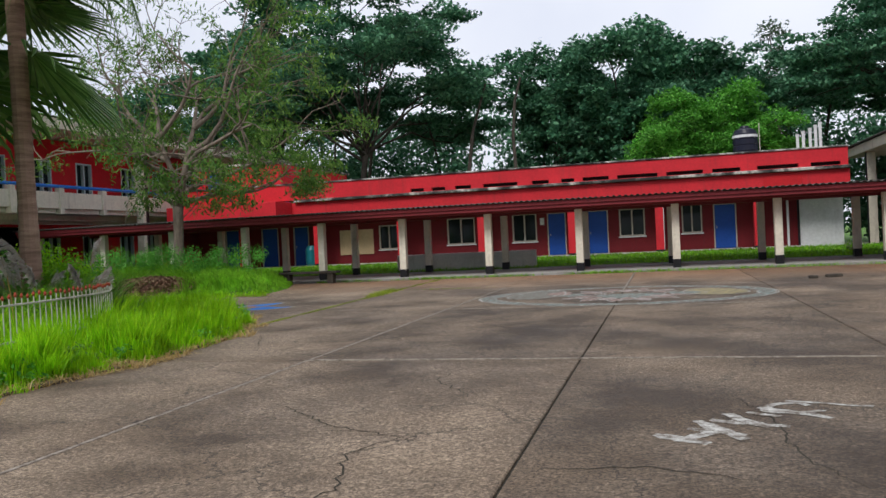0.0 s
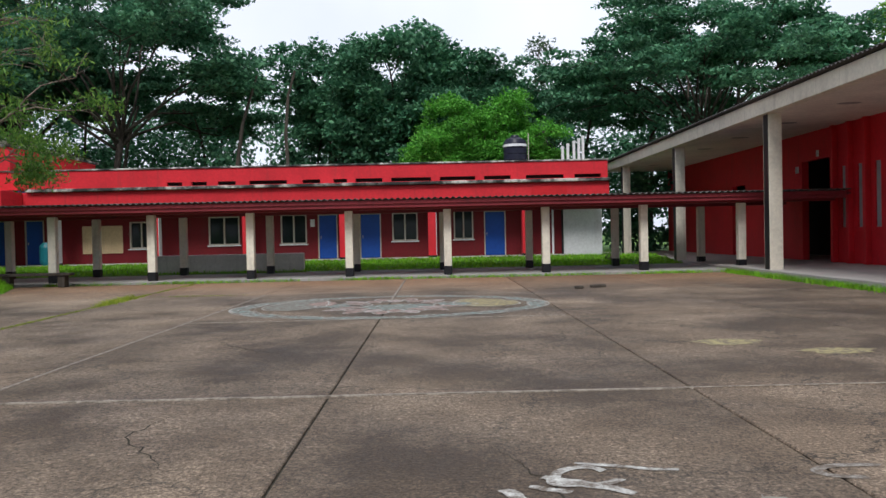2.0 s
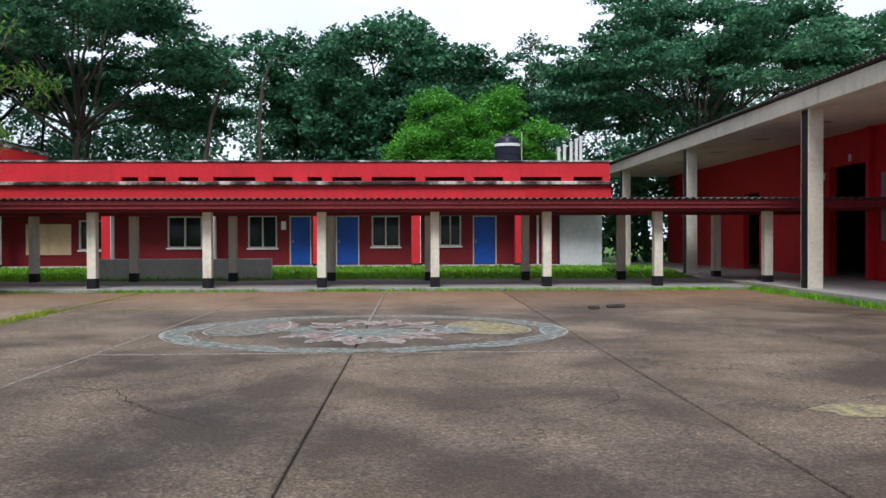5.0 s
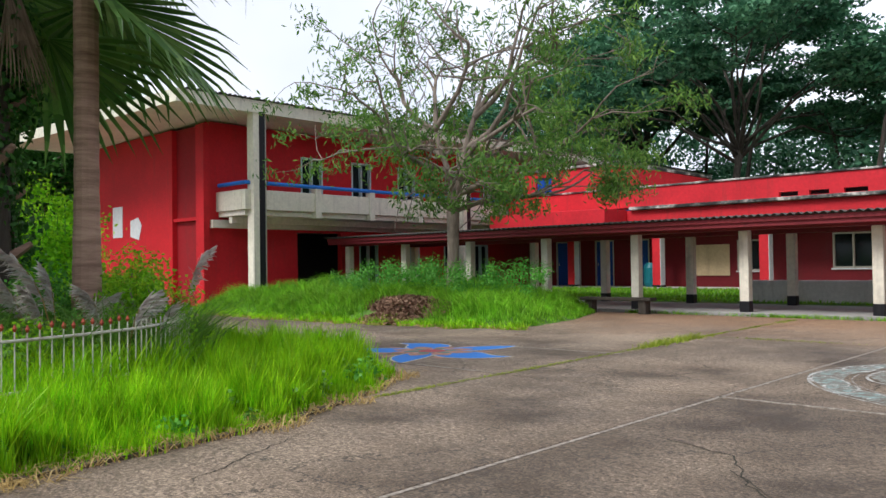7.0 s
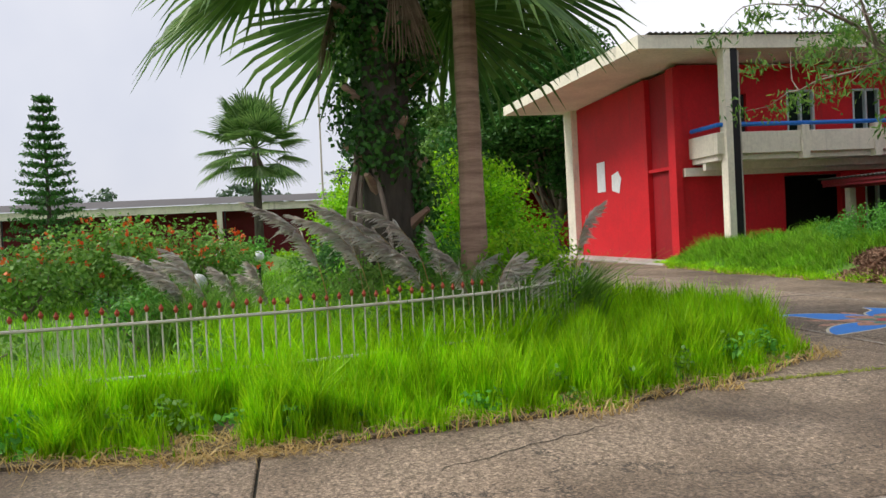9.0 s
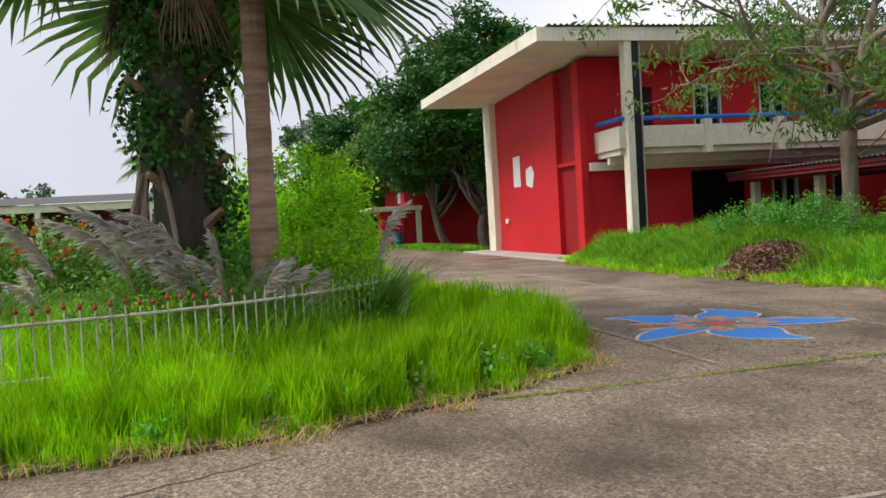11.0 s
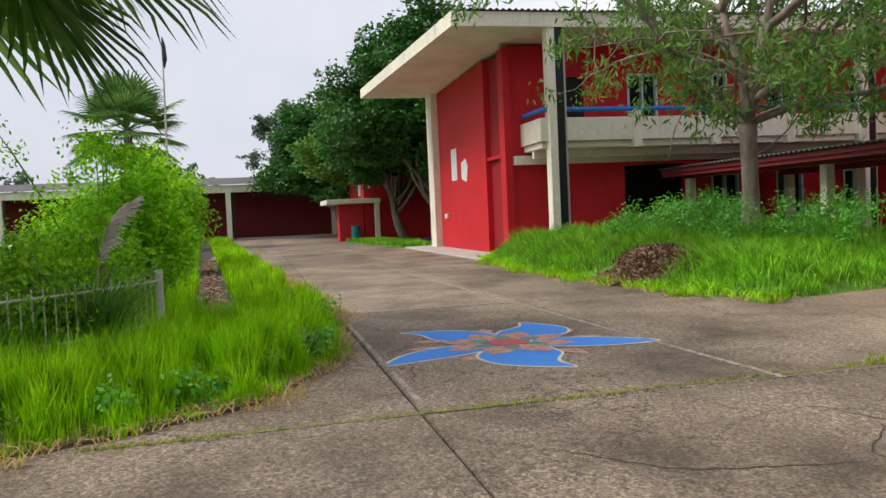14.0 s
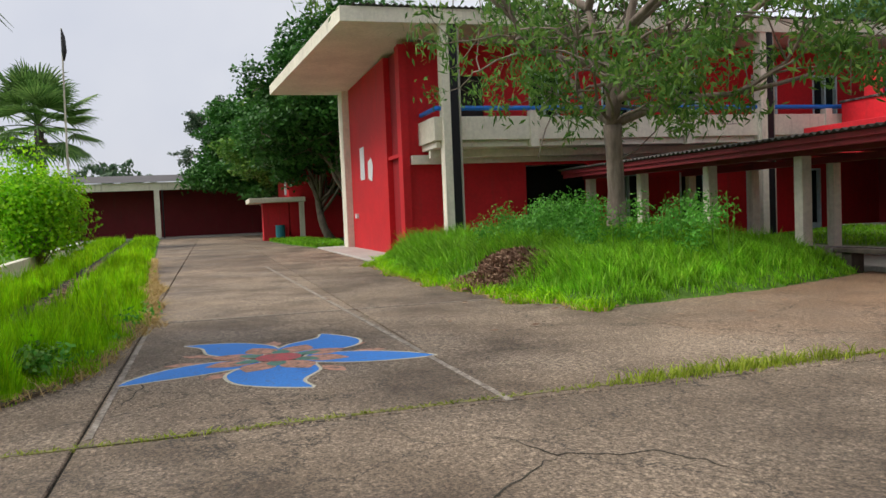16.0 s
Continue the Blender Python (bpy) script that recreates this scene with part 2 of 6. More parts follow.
def leaf_mat(name, dark, mid, light, trans=0.35, rough=0.5, patchy=0.6):
    m, n, l, b = nodes_of(name)
    geo = n.new("ShaderNodeNewGeometry")
    c = ramp(n, l, geo.outputs["Random Per Island"], [(0.0, dark), (0.5, mid), (1.0, light)])
    t = noise_node(n, l, 0.35, 3.0)
    f = ramp(n, l, t.outputs[0], [(0.35, g(0.75)), (0.65, g(1.2))])
    col = mixc(n, l, 1.0, c.outputs[0], f.outputs[0], 'MULTIPLY')
    t2 = noise_node(n, l, 3.6, 3.0)
    f2 = ramp(n, l, t2.outputs[0], [(0.35, g(1.0 - 0.32 * patchy)), (0.65, g(1.0 + 0.2 * patchy))])
    col = mixc(n, l, 1.0, col, f2.outputs[0], 'MULTIPLY')
    l.new(col, b.inputs["Base Color"])
    b.inputs["Roughness"].default_value = rough
    b.inputs["Specular IOR Level"].default_value = 0.25
    tr = n.new("ShaderNodeBsdfTranslucent")
    l.new(col, tr.inputs[0])
    mx = n.new("ShaderNodeMixShader")
    mx.inputs[0].default_value = trans
    l.new(b.outputs[0], mx.inputs[1])
    l.new(tr.outputs[0], mx.inputs[2])
    l.new(mx.outputs[0], n["Material Output"].inputs[0])
    return m


M_leaf_forest = leaf_mat("forest_leaf", (0.036, 0.128, 0.07), (0.072, 0.215, 0.115), (0.15, 0.345, 0.18), 0.3)
M_leaf_far = leaf_mat("far_leaf", (0.05, 0.10, 0.055), (0.08, 0.14, 0.08), (0.12, 0.18, 0.1), 0.25)
M_leaf_bright = leaf_mat("bright_leaf", (0.066, 0.253, 0.03), (0.111, 0.372, 0.045), (0.188, 0.505, 0.069), 0.35)
M_leaf_mango = leaf_mat("mango_leaf", (0.055, 0.15, 0.025), (0.115, 0.26, 0.045), (0.24, 0.40, 0.08), 0.42)
M_leaf_dark = leaf_mat("dark_leaf", (0.02, 0.087, 0.015), (0.046, 0.156, 0.028), (0.086, 0.243, 0.044), 0.25)
M_leaf_lime = leaf_mat("lime_leaf", (0.138, 0.372, 0.01), (0.261, 0.601, 0.02), (0.468, 0.745, 0.03), 0.6)
M_leaf_hedge = leaf_mat("hedge_leaf", (0.081, 0.206, 0.028), (0.145, 0.338, 0.044), (0.258, 0.45, 0.077), 0.35)
M_palm = leaf_mat("palm_frond", (0.06, 0.14, 0.035), (0.12, 0.235, 0.06), (0.22, 0.36, 0.10), 0.3, 0.4)
M_palm_dry = leaf_mat("dry_frond", (0.16, 0.12, 0.08), (0.24, 0.18, 0.12), (0.34, 0.26, 0.18), 0.2, 0.8)
M_grass = leaf_mat("tall_grass_blade", (0.178, 0.451, 0.005), (0.304, 0.661, 0.008), (0.501, 0.8, 0.017), 0.4, 0.45, 1.3)
M_grass_joint = leaf_mat("joint_grass_blade", (0.16, 0.24, 0.02), (0.27, 0.36, 0.03), (0.42, 0.46, 0.08), 0.4, 0.6)
M_grass_low = leaf_mat("low_grass_blade", (0.115, 0.33, 0.012), (0.205, 0.51, 0.02), (0.34, 0.62, 0.045), 0.4, 0.55, 1.3)
M_grass_dry = leaf_mat("dry_grass_blade", (0.42, 0.28, 0.10), (0.56, 0.40, 0.16), (0.64, 0.50, 0.24), 0.35, 0.8)
M_plume = leaf_mat("reed_plume", (0.594, 0.519, 0.465), (0.759, 0.681, 0.621), (0.8, 0.8, 0.777), 0.55, 0.9)
M_orange = leaf_mat("orange_flower", (0.6, 0.05, 0.01), (0.75, 0.1, 0.02), (0.8, 0.2, 0.05), 0.3)
M_litter = leaf_mat("dead_leaf", (0.10, 0.055, 0.035), (0.25, 0.14, 0.09), (0.45, 0.30, 0.20), 0.1, 0.9)


def bark_mat(name, c1, c2, sx=6.0, ring=0.0):
    m, n, l, b = nodes_of(name)
    t = noise_node(n, l, sx, 8.0, 0.7, (1, 1, 0.25) if not ring else (0.3, 0.3, 2.4))
    c = ramp(n, l, t.outputs[0], [(0.3, c1), (0.65, c2)])
    l.new(c.outputs[0], b.inputs["Base Color"])
    b.inputs["Roughness"].default_value = 0.9
    bump(n, l, b, t.outputs[0], 0.8, 0.03)
    return m


M_bark = bark_mat("grey_bark", (0.10, 0.08, 0.064), (0.30, 0.24, 0.195))
M_bark_pale = bark_mat("pale_bark", (0.18, 0.17, 0.15), (0.36, 0.34, 0.3))
M_bark_palm = bark_mat("palm_bark", (0.15, 0.085, 0.06), (0.42, 0.275, 0.205), 4.0, 1.0)
M_bark_dark = bark_mat("dark_bark", (0.03, 0.025, 0.02), (0.09, 0.075, 0.06))


def ground_paint(name, col, cover=0.5):
    """Chalky worn paint on concrete; bare concrete shows through in worn grains."""
    m, n, l, b = nodes_of(name)
    t = noise_node(n, l, 9.0, 8.0, 0.8)
    t2 = noise_node(n, l, 45.0, 3.0, 0.7)
    f = ramp(n, l, t.outputs[0], [(cover - 0.09, g(0.0)), (cover + 0.09, g(1.0))])
    c = mixc(n, l, f.outputs[0], tuple(col), (0.15, 0.122, 0.095))
    f2 = ramp(n, l, t2.outputs[0], [(0.3, g(0.85)), (0.7, g(1.12))])
    c = mixc(n, l, 1.0, c, f2.outputs[0], 'MULTIPLY')
    l.new(c, b.inputs["Base Color"])
    b.inputs["Roughness"].default_value = 0.85
    return m


P_white = ground_paint("worn_white_marking", (0.56, 0.56, 0.52), 0.49)
P_teal = ground_paint("worn_teal_marking", (0.24, 0.36, 0.34), 0.47)
P_teal_faint = ground_paint("faded_teal_marking", (0.31, 0.38, 0.35), 0.44)
P_rose = ground_paint("worn_rose_marking", (0.46, 0.30, 0.27), 0.48)
P_rose_pale = ground_paint("pale_rose_marking", (0.52, 0.42, 0.40), 0.50)
P_yellow = ground_paint("worn_yellow_marking", (0.46, 0.40, 0.17), 0.48)
P_blue = ground_paint("blue_marking", (0.04, 0.225, 0.66), 0.64)
P_line = ground_paint("cream_outline_marking", (0.6, 0.56, 0.42), 0.62)
P_orange = ground_paint("orange_marking", (0.58, 0.29, 0.20), 0.54)
P_red = ground_paint("red_marking", (0.50, 0.09, 0.10), 0.58)
P_moss = ground_paint("mossy_cement", (0.26, 0.25, 0.07), 0.50)
P_green = ground_paint("green_marking", (0.1, 0.26, 0.2), 0.58)


# ---- mesh building ----
class MB:
    """Collects vertices and faces for one mesh, in world metres."""

    def __init__(self):
        self.v, self.f = [], []

    def face(self, *pts):
        k = len(self.v)
        self.v += [tuple(p) for p in pts]
        self.f.append(tuple(range(k, k + len(pts))))
        return self

    def box(self, x0, x1, y0, y1, z0, z1, b=0.0):
        k = len(self.v)
        if b <= 0:
            self.v += [(x, y, z) for z in (z0, z1) for y in (y0, y1) for x in (x0, x1)]
            self.f += [tuple(k + i for i in q) for q in ((0, 2, 3, 1), (4, 5, 7, 6), (0, 1, 5, 4), (1, 3, 7, 5), (3, 2, 6, 7), (2, 0, 4, 6))]
            return self
        c, h = ((x0 + x1) / 2, (y0 + y1) / 2, (z0 + z1) / 2), ((x1 - x0) / 2, (y1 - y0) / 2, (z1 - z0) / 2)
        idx = {}
        for sx in (-1, 1):
            for sy in (-1, 1):
                for sz in (-1, 1):
                    for a in range(3):
                        s = (sx, sy, sz)
                        idx[(sx, sy, sz, a)] = len(self.v)
                        self.v.append(tuple(c[i] + s[i] * (h[i] - (0 if i == a else b)) for i in range(3)))
        def rect(a, s):
            o = [i for i in range(3) if i != a]
            q = []
            for u, w in ((-1, -1), (1, -1), (1, 1), (-1, 1)):
                t = [0, 0, 0]
                t[a], t[o[0]], t[o[1]] = s, u, w
                q.append(idx[(*t, a)])
            return q
        for a in range(3):
            for s in (-1, 1):
                q = rect(a, s)
                flip = (s > 0) == (a == 1)
                self.f.append(tuple(reversed(q)) if flip else tuple(q))
        for a in range(3):
            o = [i for i in range(3) if i != a]
            for u in (-1, 1):
                for w in (-1, 1):
                    q = []
                    for e, ax in ((-1, o[0]), (1, o[0]), (1, o[1]), (-1, o[1])):
                        t = [0, 0, 0]
                        t[a], t[o[0]], t[o[1]] = e, u, w
                        q.append(idx[(*t, ax)])
                    self.f.append(tuple(q))
        for sx in (-1, 1):
            for sy in (-1, 1):
                for sz in (-1, 1):
                    self.f.append(tuple(idx[(sx, sy, sz, a)] for a in range(3)))
        return self

    def tube(self, pts, radii, n=8, cap=True):
        pts = [Vector(p) for p in pts]
        k = len(self.v)
        ref = None
        for i, p in enumerate(pts):
            d = (pts[min(i + 1, len(pts) - 1)] - pts[max(i - 1, 0)]).normalized()
            if ref is None:
                ref = d.orthogonal().normalized()
            ref = (ref - d * ref.dot(d))
            ref = ref.normalized() if ref.length > 1e-6 else d.orthogonal().normalized()
            s = d.cross(ref)
            r = radii[i] if hasattr(radii, "__len__") else radii
            for j in range(n):
                a = 2 * math.pi * j / n
                self.v.append(tuple(p + ref * (r * math.cos(a)) + s * (r * math.sin(a))))
        for i in range(len(pts) - 1):
            for j in range(n):
                a, b2 = k + i * n + j, k + i * n + (j + 1) % n
                self.f.append((a, b2, b2 + n, a + n))
        if cap:
            self.f.append(tuple(k + j for j in reversed(range(n))))
            self.f.append(tuple(k + (len(pts) - 1) * n + j for j in range(n)))
        return self

    def prism(self, poly, z0, z1):
        k, n = len(self.v), len(poly)
        self.v += [(x, y, z0) for x, y in poly] + [(x, y, z1) for x, y in poly]
        self.f.append(tuple(k + i for i in reversed(range(n))))
        self.f.append(tuple(k + n + i for i in range(n)))
        for i in range(n):
            j = (i + 1) % n
            self.f.append((k + i, k + j, k + n + j, k + n + i))
        return self

    def sphere(self, c, r, n=12, m=8, sz=1.0):
        k = len(self.v)
        for i in range(m + 1):
            a = math.pi * i / m
            for j in range(n):
                o = 2 * math.pi * j / n
                self.v.append((c[0] + r * math.sin(a) * math.cos(o), c[1] + r * math.sin(a) * math.sin(o), c[2] + r * sz * math.cos(a)))
        for i in range(m):
            for j in range(n):
                self.f.append((k + i * n + j, k + (i + 1) * n + j, k + (i + 1) * n + (j + 1) % n, k + i * n + (j + 1) % n))
        return self


def thing(name, x=0.0, y=0.0, z=0.0, label="", category="", group="", kind=""):
    ob = new(name)
    ob.location = (x, y, z)
    ob.empty_display_size = 0.2
    return tagged(ob, label, category, group, kind)


def origin_of(ob):
    p = Vector((0, 0, 0))
    while ob is not None:
        p += ob.location
        ob = ob.parent
    return p


def finish(name, me, mat, parent=None, label="", smooth=False):
    me.materials.append(mat)
    if smooth:
        me.polygons.foreach_set("use_smooth", [True] * len(me.polygons))
    ob = new(name, me)
    if parent is not None:
        ob.parent = parent
    if label:
        ob["label"] = label
    return ob


def welded(mb):
    """The same mesh with vertices in one place made one."""
    seen, new_i, verts = {}, [], []
    for v in mb.v:
        k = tuple(round(c, 4) for c in v)
        if k not in seen:
            seen[k] = len(verts)
            verts.append(v)
        new_i.append(seen[k])
    mb.f = [tuple(new_i[i] for i in f) for f in mb.f]
    mb.v = verts
    return mb


def part(name, mb, mat, parent=None, label="", smooth=False):
    """Links what an MB holds as one mesh under a thing or a part."""
    if "wall" in name or "parapet" in name:
        welded(mb)
    o = origin_of(parent) if parent is not None else Vector((0, 0, 0))
    me = bpy.data.meshes.new(name)
    me.from_pydata([(a - o.x, b - o.y, c - o.z) for a, b, c in mb.v], [], mb.f)
    me.update()
    return finish(name, me, mat, parent, label, smooth)


def mesh_np(name, verts, faces, mat, parent=None, label="", size=4):
    """Mesh from arrays of vertices and equal-sized faces."""
    o = origin_of(parent) if parent is not None else Vector((0, 0, 0))
    verts = np.asarray(verts, dtype=np.float32) - np.array(o, dtype=np.float32)
    faces = np.asarray(faces, dtype=np.int32)
    me = bpy.data.meshes.new(name)
    me.vertices.add(len(verts))
    me.vertices.foreach_set("co", verts.ravel())
    me.loops.add(faces.size)
    me.loops.foreach_set("vertex_index", faces.ravel())
    me.polygons.add(len(faces))
    me.polygons.foreach_set("loop_start", np.arange(0, faces.size, size, dtype=np.int32))
    me.polygons.foreach_set("loop_total", np.full(len(faces), size, dtype=np.int32))
    me.update(calc_edges=True)
    return finish(name, me, mat, parent, label)


def wall_boxes(mb, axis, a0, a1, z0, z1, t0, t1, holes=()):
    """A wall along 'x' or 'y' from a0 to a1, t0..t1 thick, with rectangular holes (a, b, low, high) through it."""
    cuts = sorted({a0, a1, *[h[0] for h in holes], *[h[1] for h in holes]})
    cuts = [c for c in cuts if a0 <= c <= a1]
    for p, q in zip(cuts, cuts[1:]):
        mid = (p + q) / 2
        hs = sorted([(h[2], h[3]) for h in holes if h[0] < mid < h[1]])
        low = z0
        spans = []
        for h0, h1 in hs:
            if h0 > low:
                spans.append((low, h0))
            low = max(low, h1)
        if low < z1:
            spans.append((low, z1))
        for s0, s1 in spans:
            if axis == 'x':
                mb.box(p, q, t0, t1, s0, s1)
            else:
                mb.box(t0, t1, p, q, s0, s1)
    return mb


rng = np.random.default_rng(7)


# ---- ground ----
ground = part("ground", MB().face((-900, -900, -0.10), (900, -900, -0.10), (900, 900, -0.10), (-900, 900, -0.10)), M_turf)
tagged(ground, "green grassy ground reaching to the horizon", "ground", kind="structure")
bed = part("joint_bed", MB().box(-80.0, 11.3, -24.0, 12.9, -0.09, -0.025), M_jointdirt)
tagged(bed, "dark dirt bed under the concrete slabs", "ground", kind="structure")


# ---- low red classroom building at the far side ----
FY = 23.9
low = thing("classroom_building", -7.0, 27.0, 0.0, "single-storey red classroom building with blue doors and flat roof", "building")
DOORS = [(-4.47, -3.55), (-2.51, -1.51), (3.35, 4.37), (-18.2, -17.3), (-22.3, -20.9), (-20.1, -19.1)]
WINS = [(-9.6, -8.15, 1.18, 2.52), (-6.22, -5.0, 1.16, 2.55), (-0.98, 0.22, 1.2, 2.53), (1.92, 2.84, 1.22, 2.58), (-13.3, -12.2, 1.1, 2.36)]
Z0 = 0.43
holes = [(a, b, Z0, 2.53) for a, b in DOORS] + WINS
# verandah shade on this wall is part of its darker red
part("wall", wall_boxes(MB(), 'x', -24.0, 7.05, Z0, 3.25, FY, FY + 0.22, holes), M_red_shaded, low)
part("end_wall", MB().box(7.05, 8.9, FY - 0.1, FY + 0.2, 0.3, 3.25), M_white, low, "plain white end wall")
part("side_wall", MB().box(8.7, 8.9, FY + 0.2, 31.0, 0.0, 4.0), M_white, low)
part("rear_wall", MB().box(-24.0, 8.7, 30.8, 31.0, 0.0, 4.0), M_red, low)
part("plinth", MB().box(-24.0, 7.4, 22.25, FY - 0.01, 0.0, Z0, 0.02).box(-24.0, 8.7, FY, 30.8, 0.0, Z0 - 0.01), M_floor, low, "grey cement verandah plinth")
part("roof", MB().box(-24.0, 8.88, 22.35, 31.0, 3.25, 3.38), M_soffit, low)
part("fascia", MB().box(-24.0, 8.92, 22.2, 22.34, 2.95, 3.72, 0.01), M_red_bright, low, "bright red painted fascia band")
part("ledge", MB().box(-17.2, 8.94, 22.0, 22.5, 3.725, 3.86, 0.02), M_ledge, low, "black-stained concrete ledge")
slots = [(-11.0, -10.3), (-9.9, -9.2), (-8.7, -7.9), (-7.3, -5.6), (-4.9, -4.1), (-3.5, -2.9), (-2.5, -1.3), (-0.9, 0.9), (1.3, 2.9), (3.3, 4.5), (5.2, 6.9), (7.4, 8.6)]
part("parapet", wall_boxes(MB(), 'x', -24.0, 8.9, 3.86, 4.66, 22.36, 22.56, [(a, b, 3.90, 4.07) for a, b in slots]), M_red_bright, low, "bright red parapet with a row of slots")
# dark sheet added behind the slots to stand for the shade in them
part("parapet_shade_back", MB().box(-24.0, 8.9, 22.9, 23.0, 3.86, 4.3), M_dark, low)
part("coping", MB().box(-24.05, 8.94, 22.3, 22.66, 4.664, 4.74, 0.015), M_ledge, low, "pale weathered coping")
part("parapet_side", MB().box(8.7, 8.9, 22.57, 31.0, 3.86, 4.66), M_red_bright, low)
part("hatch_panel", MB().box(5.4, 7.0, 22.17, 22.195, 3.05, 3.55), M_red, low)
for x in (-20.5, -16.2, -11.65, -7.5, -3.1, 0.92, 5.2):
    p = part("pillar", MB().box(x - 0.2, x + 0.16, 22.5, 22.9, Z0, 3.0, 0.012), M_red_bright, low)
    part("pillar_side", MB().box(x + 0.163, x + 0.185, 22.51, 22.89, Z0, 2.99), M_white, p, "white painted side")
    part("pillar_foot", MB().box(x - 0.21, x + 0.19, 22.48, 22.92, Z0, Z0 + 0.1, 0.01), M_black, p)
for x in (6.1, 6.55, 7.0):
    part("drain_pipe", MB().tube([(x, 23.6, 0.3), (x, 23.6, 3.25)], 0.05, 8), M_white if x < 7 else M_black, low)
for a, b in DOORS:
    d = part("door", MB().box(a + 0.05, b - 0.05, FY + 0.05, FY + 0.10, Z0 + 0.01, 2.48, 0.008), M_blue, low, "closed blue painted door")
    part("door_frame", MB().box(a, a + 0.05, FY - 0.02, FY + 0.2, Z0, 2.53).box(b - 0.05, b, FY - 0.02, FY + 0.2, Z0, 2.53).box(a + 0.05, b - 0.05, FY - 0.02, FY + 0.2, 2.48, 2.53), M_metal, d)
    part("handle", MB().box(a + 0.12, a + 0.15, FY + 0.01, FY + 0.05, 1.38, 1.5, 0.005), M_metal, d)
for a, b, z0, z1 in WINS:
    w = part("window", MB().box(a + 0.04, b - 0.04, FY + 0.09, FY + 0.10, z0 + 0.04, z1 - 0.04), M_glass, low, "dark glass sliding window")
    fr = MB()
    for s, e in ((a, a + 0.06), (b - 0.06, b), ((a + b) / 2 - 0.03, (a + b) / 2 + 0.03)):
        fr.box(s, e, FY - 0.02, FY + 0.12, z0, z1)
    part("window_frame", fr, M_metal, w)
    part("bottom_rail", MB().box(a + 0.06, b - 0.06, FY - 0.015, FY + 0.12, z0, z0 + 0.06), M_metal, w)
    part("top_rail", MB().box(a + 0.06, b - 0.06, FY - 0.015, FY + 0.12, z1 - 0.06, z1), M_metal, w)
    part("sill", MB().box(a - 0.06, b + 0.06, FY - 0.07, FY - 0.004, z0 - 0.06, z0 - 0.005, 0.006), M_white, w)
# stair block on the roof and the projecting lower block
part("stair_block", wall_boxes(MB(), 'x', -23.4, -18.2, 4.3, 5.85, 22.75, 22.95, [(-22.6, -21.7, 4.75, 5.6)]).box(-18.4, -18.2, 22.96, 32.0, 4.3, 5.85).box(-23.4, -23.2, 22.96, 32.0, 4.3, 5.85), M_red_bright, low)
part("stair_roof", MB().box(-23.5, -18.1, 22.65, 32.2, 5.86, 5.98, 0.02), M_ledge, low)
part("stair_shutter", MB().box(-22.58, -21.72, 22.83, 22.86, 4.77, 5.58), M_blue, low, "blue shutter")
part("projecting_block", MB().box(-23.6, -17.4, 20.4, 22.19, 2.75, 3.75, 0.015), M_red_bright, low)

board = part("notice_board", MB().box(-15.5, -13.62, FY - 0.05, FY - 0.01, 0.9, 2.2, 0.006), M_tan)
tagged(board, "plain tan notice board fixed on the red wall", "notice board")
sticker = part("wall_notice", MB().box(-4.82, -4.62, FY - 0.012, FY - 0.004, 1.95, 2.3), M_white)
tagged(sticker, "small white paper notice on the red wall", "notice")
tank = thing("water_tank", 5.2, 27.0, 4.0, "black ribbed plastic water tank on the roof", "water tank")
prof = [(0.55, 4.85), (0.6, 4.9), (0.6, 5.1), (0.565, 5.14), (0.6, 5.18), (0.6, 5.4), (0.565, 5.44), (0.6, 5.48), (0.6, 5.7), (0.565, 5.74), (0.6, 5.78), (0.6, 6.0), (0.5, 6.2), (0.22, 6.32)]
part("tank_body", MB().tube([(5.2, 27, z) for r, z in prof], [r for r, z in prof], 24), M_tank, tank, smooth=False)
part("lid", MB().tube([(5.2, 27, 6.32), (5.2, 27, 6.42)], [0.24, 0.2], 16), M_tank, tank)
part("stand", MB().box(4.6, 5.8, 26.4, 27.6, 3.38, 4.85), M_grey_conc, tank)
part("pipe", MB().tube([(5.85, 26.8, 3.4), (5.85, 26.8, 6.5)], 0.025, 6), M_metal, tank)
part("label_stripe", MB().tube([(5.2, 27, 5.82), (5.2, 27, 5.95)], 0.606, 24, False), M_white, tank, "pale printed stripe")
for k, x in enumerate((7.62, 7.89, 8.2, 8.45, 8.66)):
    vp = part("vent_pipe", MB().tube([(x, 27, 3.38), (x, 27, 5.75 + 0.13 * k)], 0.075, 10).tube([(x, 27, 5.7 + 0.13 * k), (x, 27, 5.82 + 0.13 * k)], 0.09, 10), M_white)
    tagged(vp, "upright white plastic vent pipe on the roof", "pipe", "vent pipes on the roof")


# ---- covered walkway in front ----
walkway_floor = part("walkway_floor", MB().box(-24.2, 15.0, 12.9, 17.28, -0.08, 0.10, 0.02), M_grey_conc)
tagged(walkway_floor, "low grey cement walkway floor with kerb", "pavement", kind="structure")
cw = thing("covered_walkway", -4.0, 15.2, 0.1, "long covered walkway with cream posts and corrugated roof", "walkway")
S = 3.325
for k in range(-4, 6):
    x = -1.87 + S * (k - 0)
    if x > 14:
        continue
    for y, xx in ((13.2, x), (17.0, x - 0.12)):
        po = part("post", MB().box(xx - 0.13, xx + 0.13, y - 0.13, y + 0.13, 0.1, 2.32, 0.015), M_cream, cw)
        part("post_foot", MB().box(xx - 0.136, xx + 0.136, y - 0.136, y + 0.136, 0.1, 0.4, 0.01), M_black, po, "black painted foot")
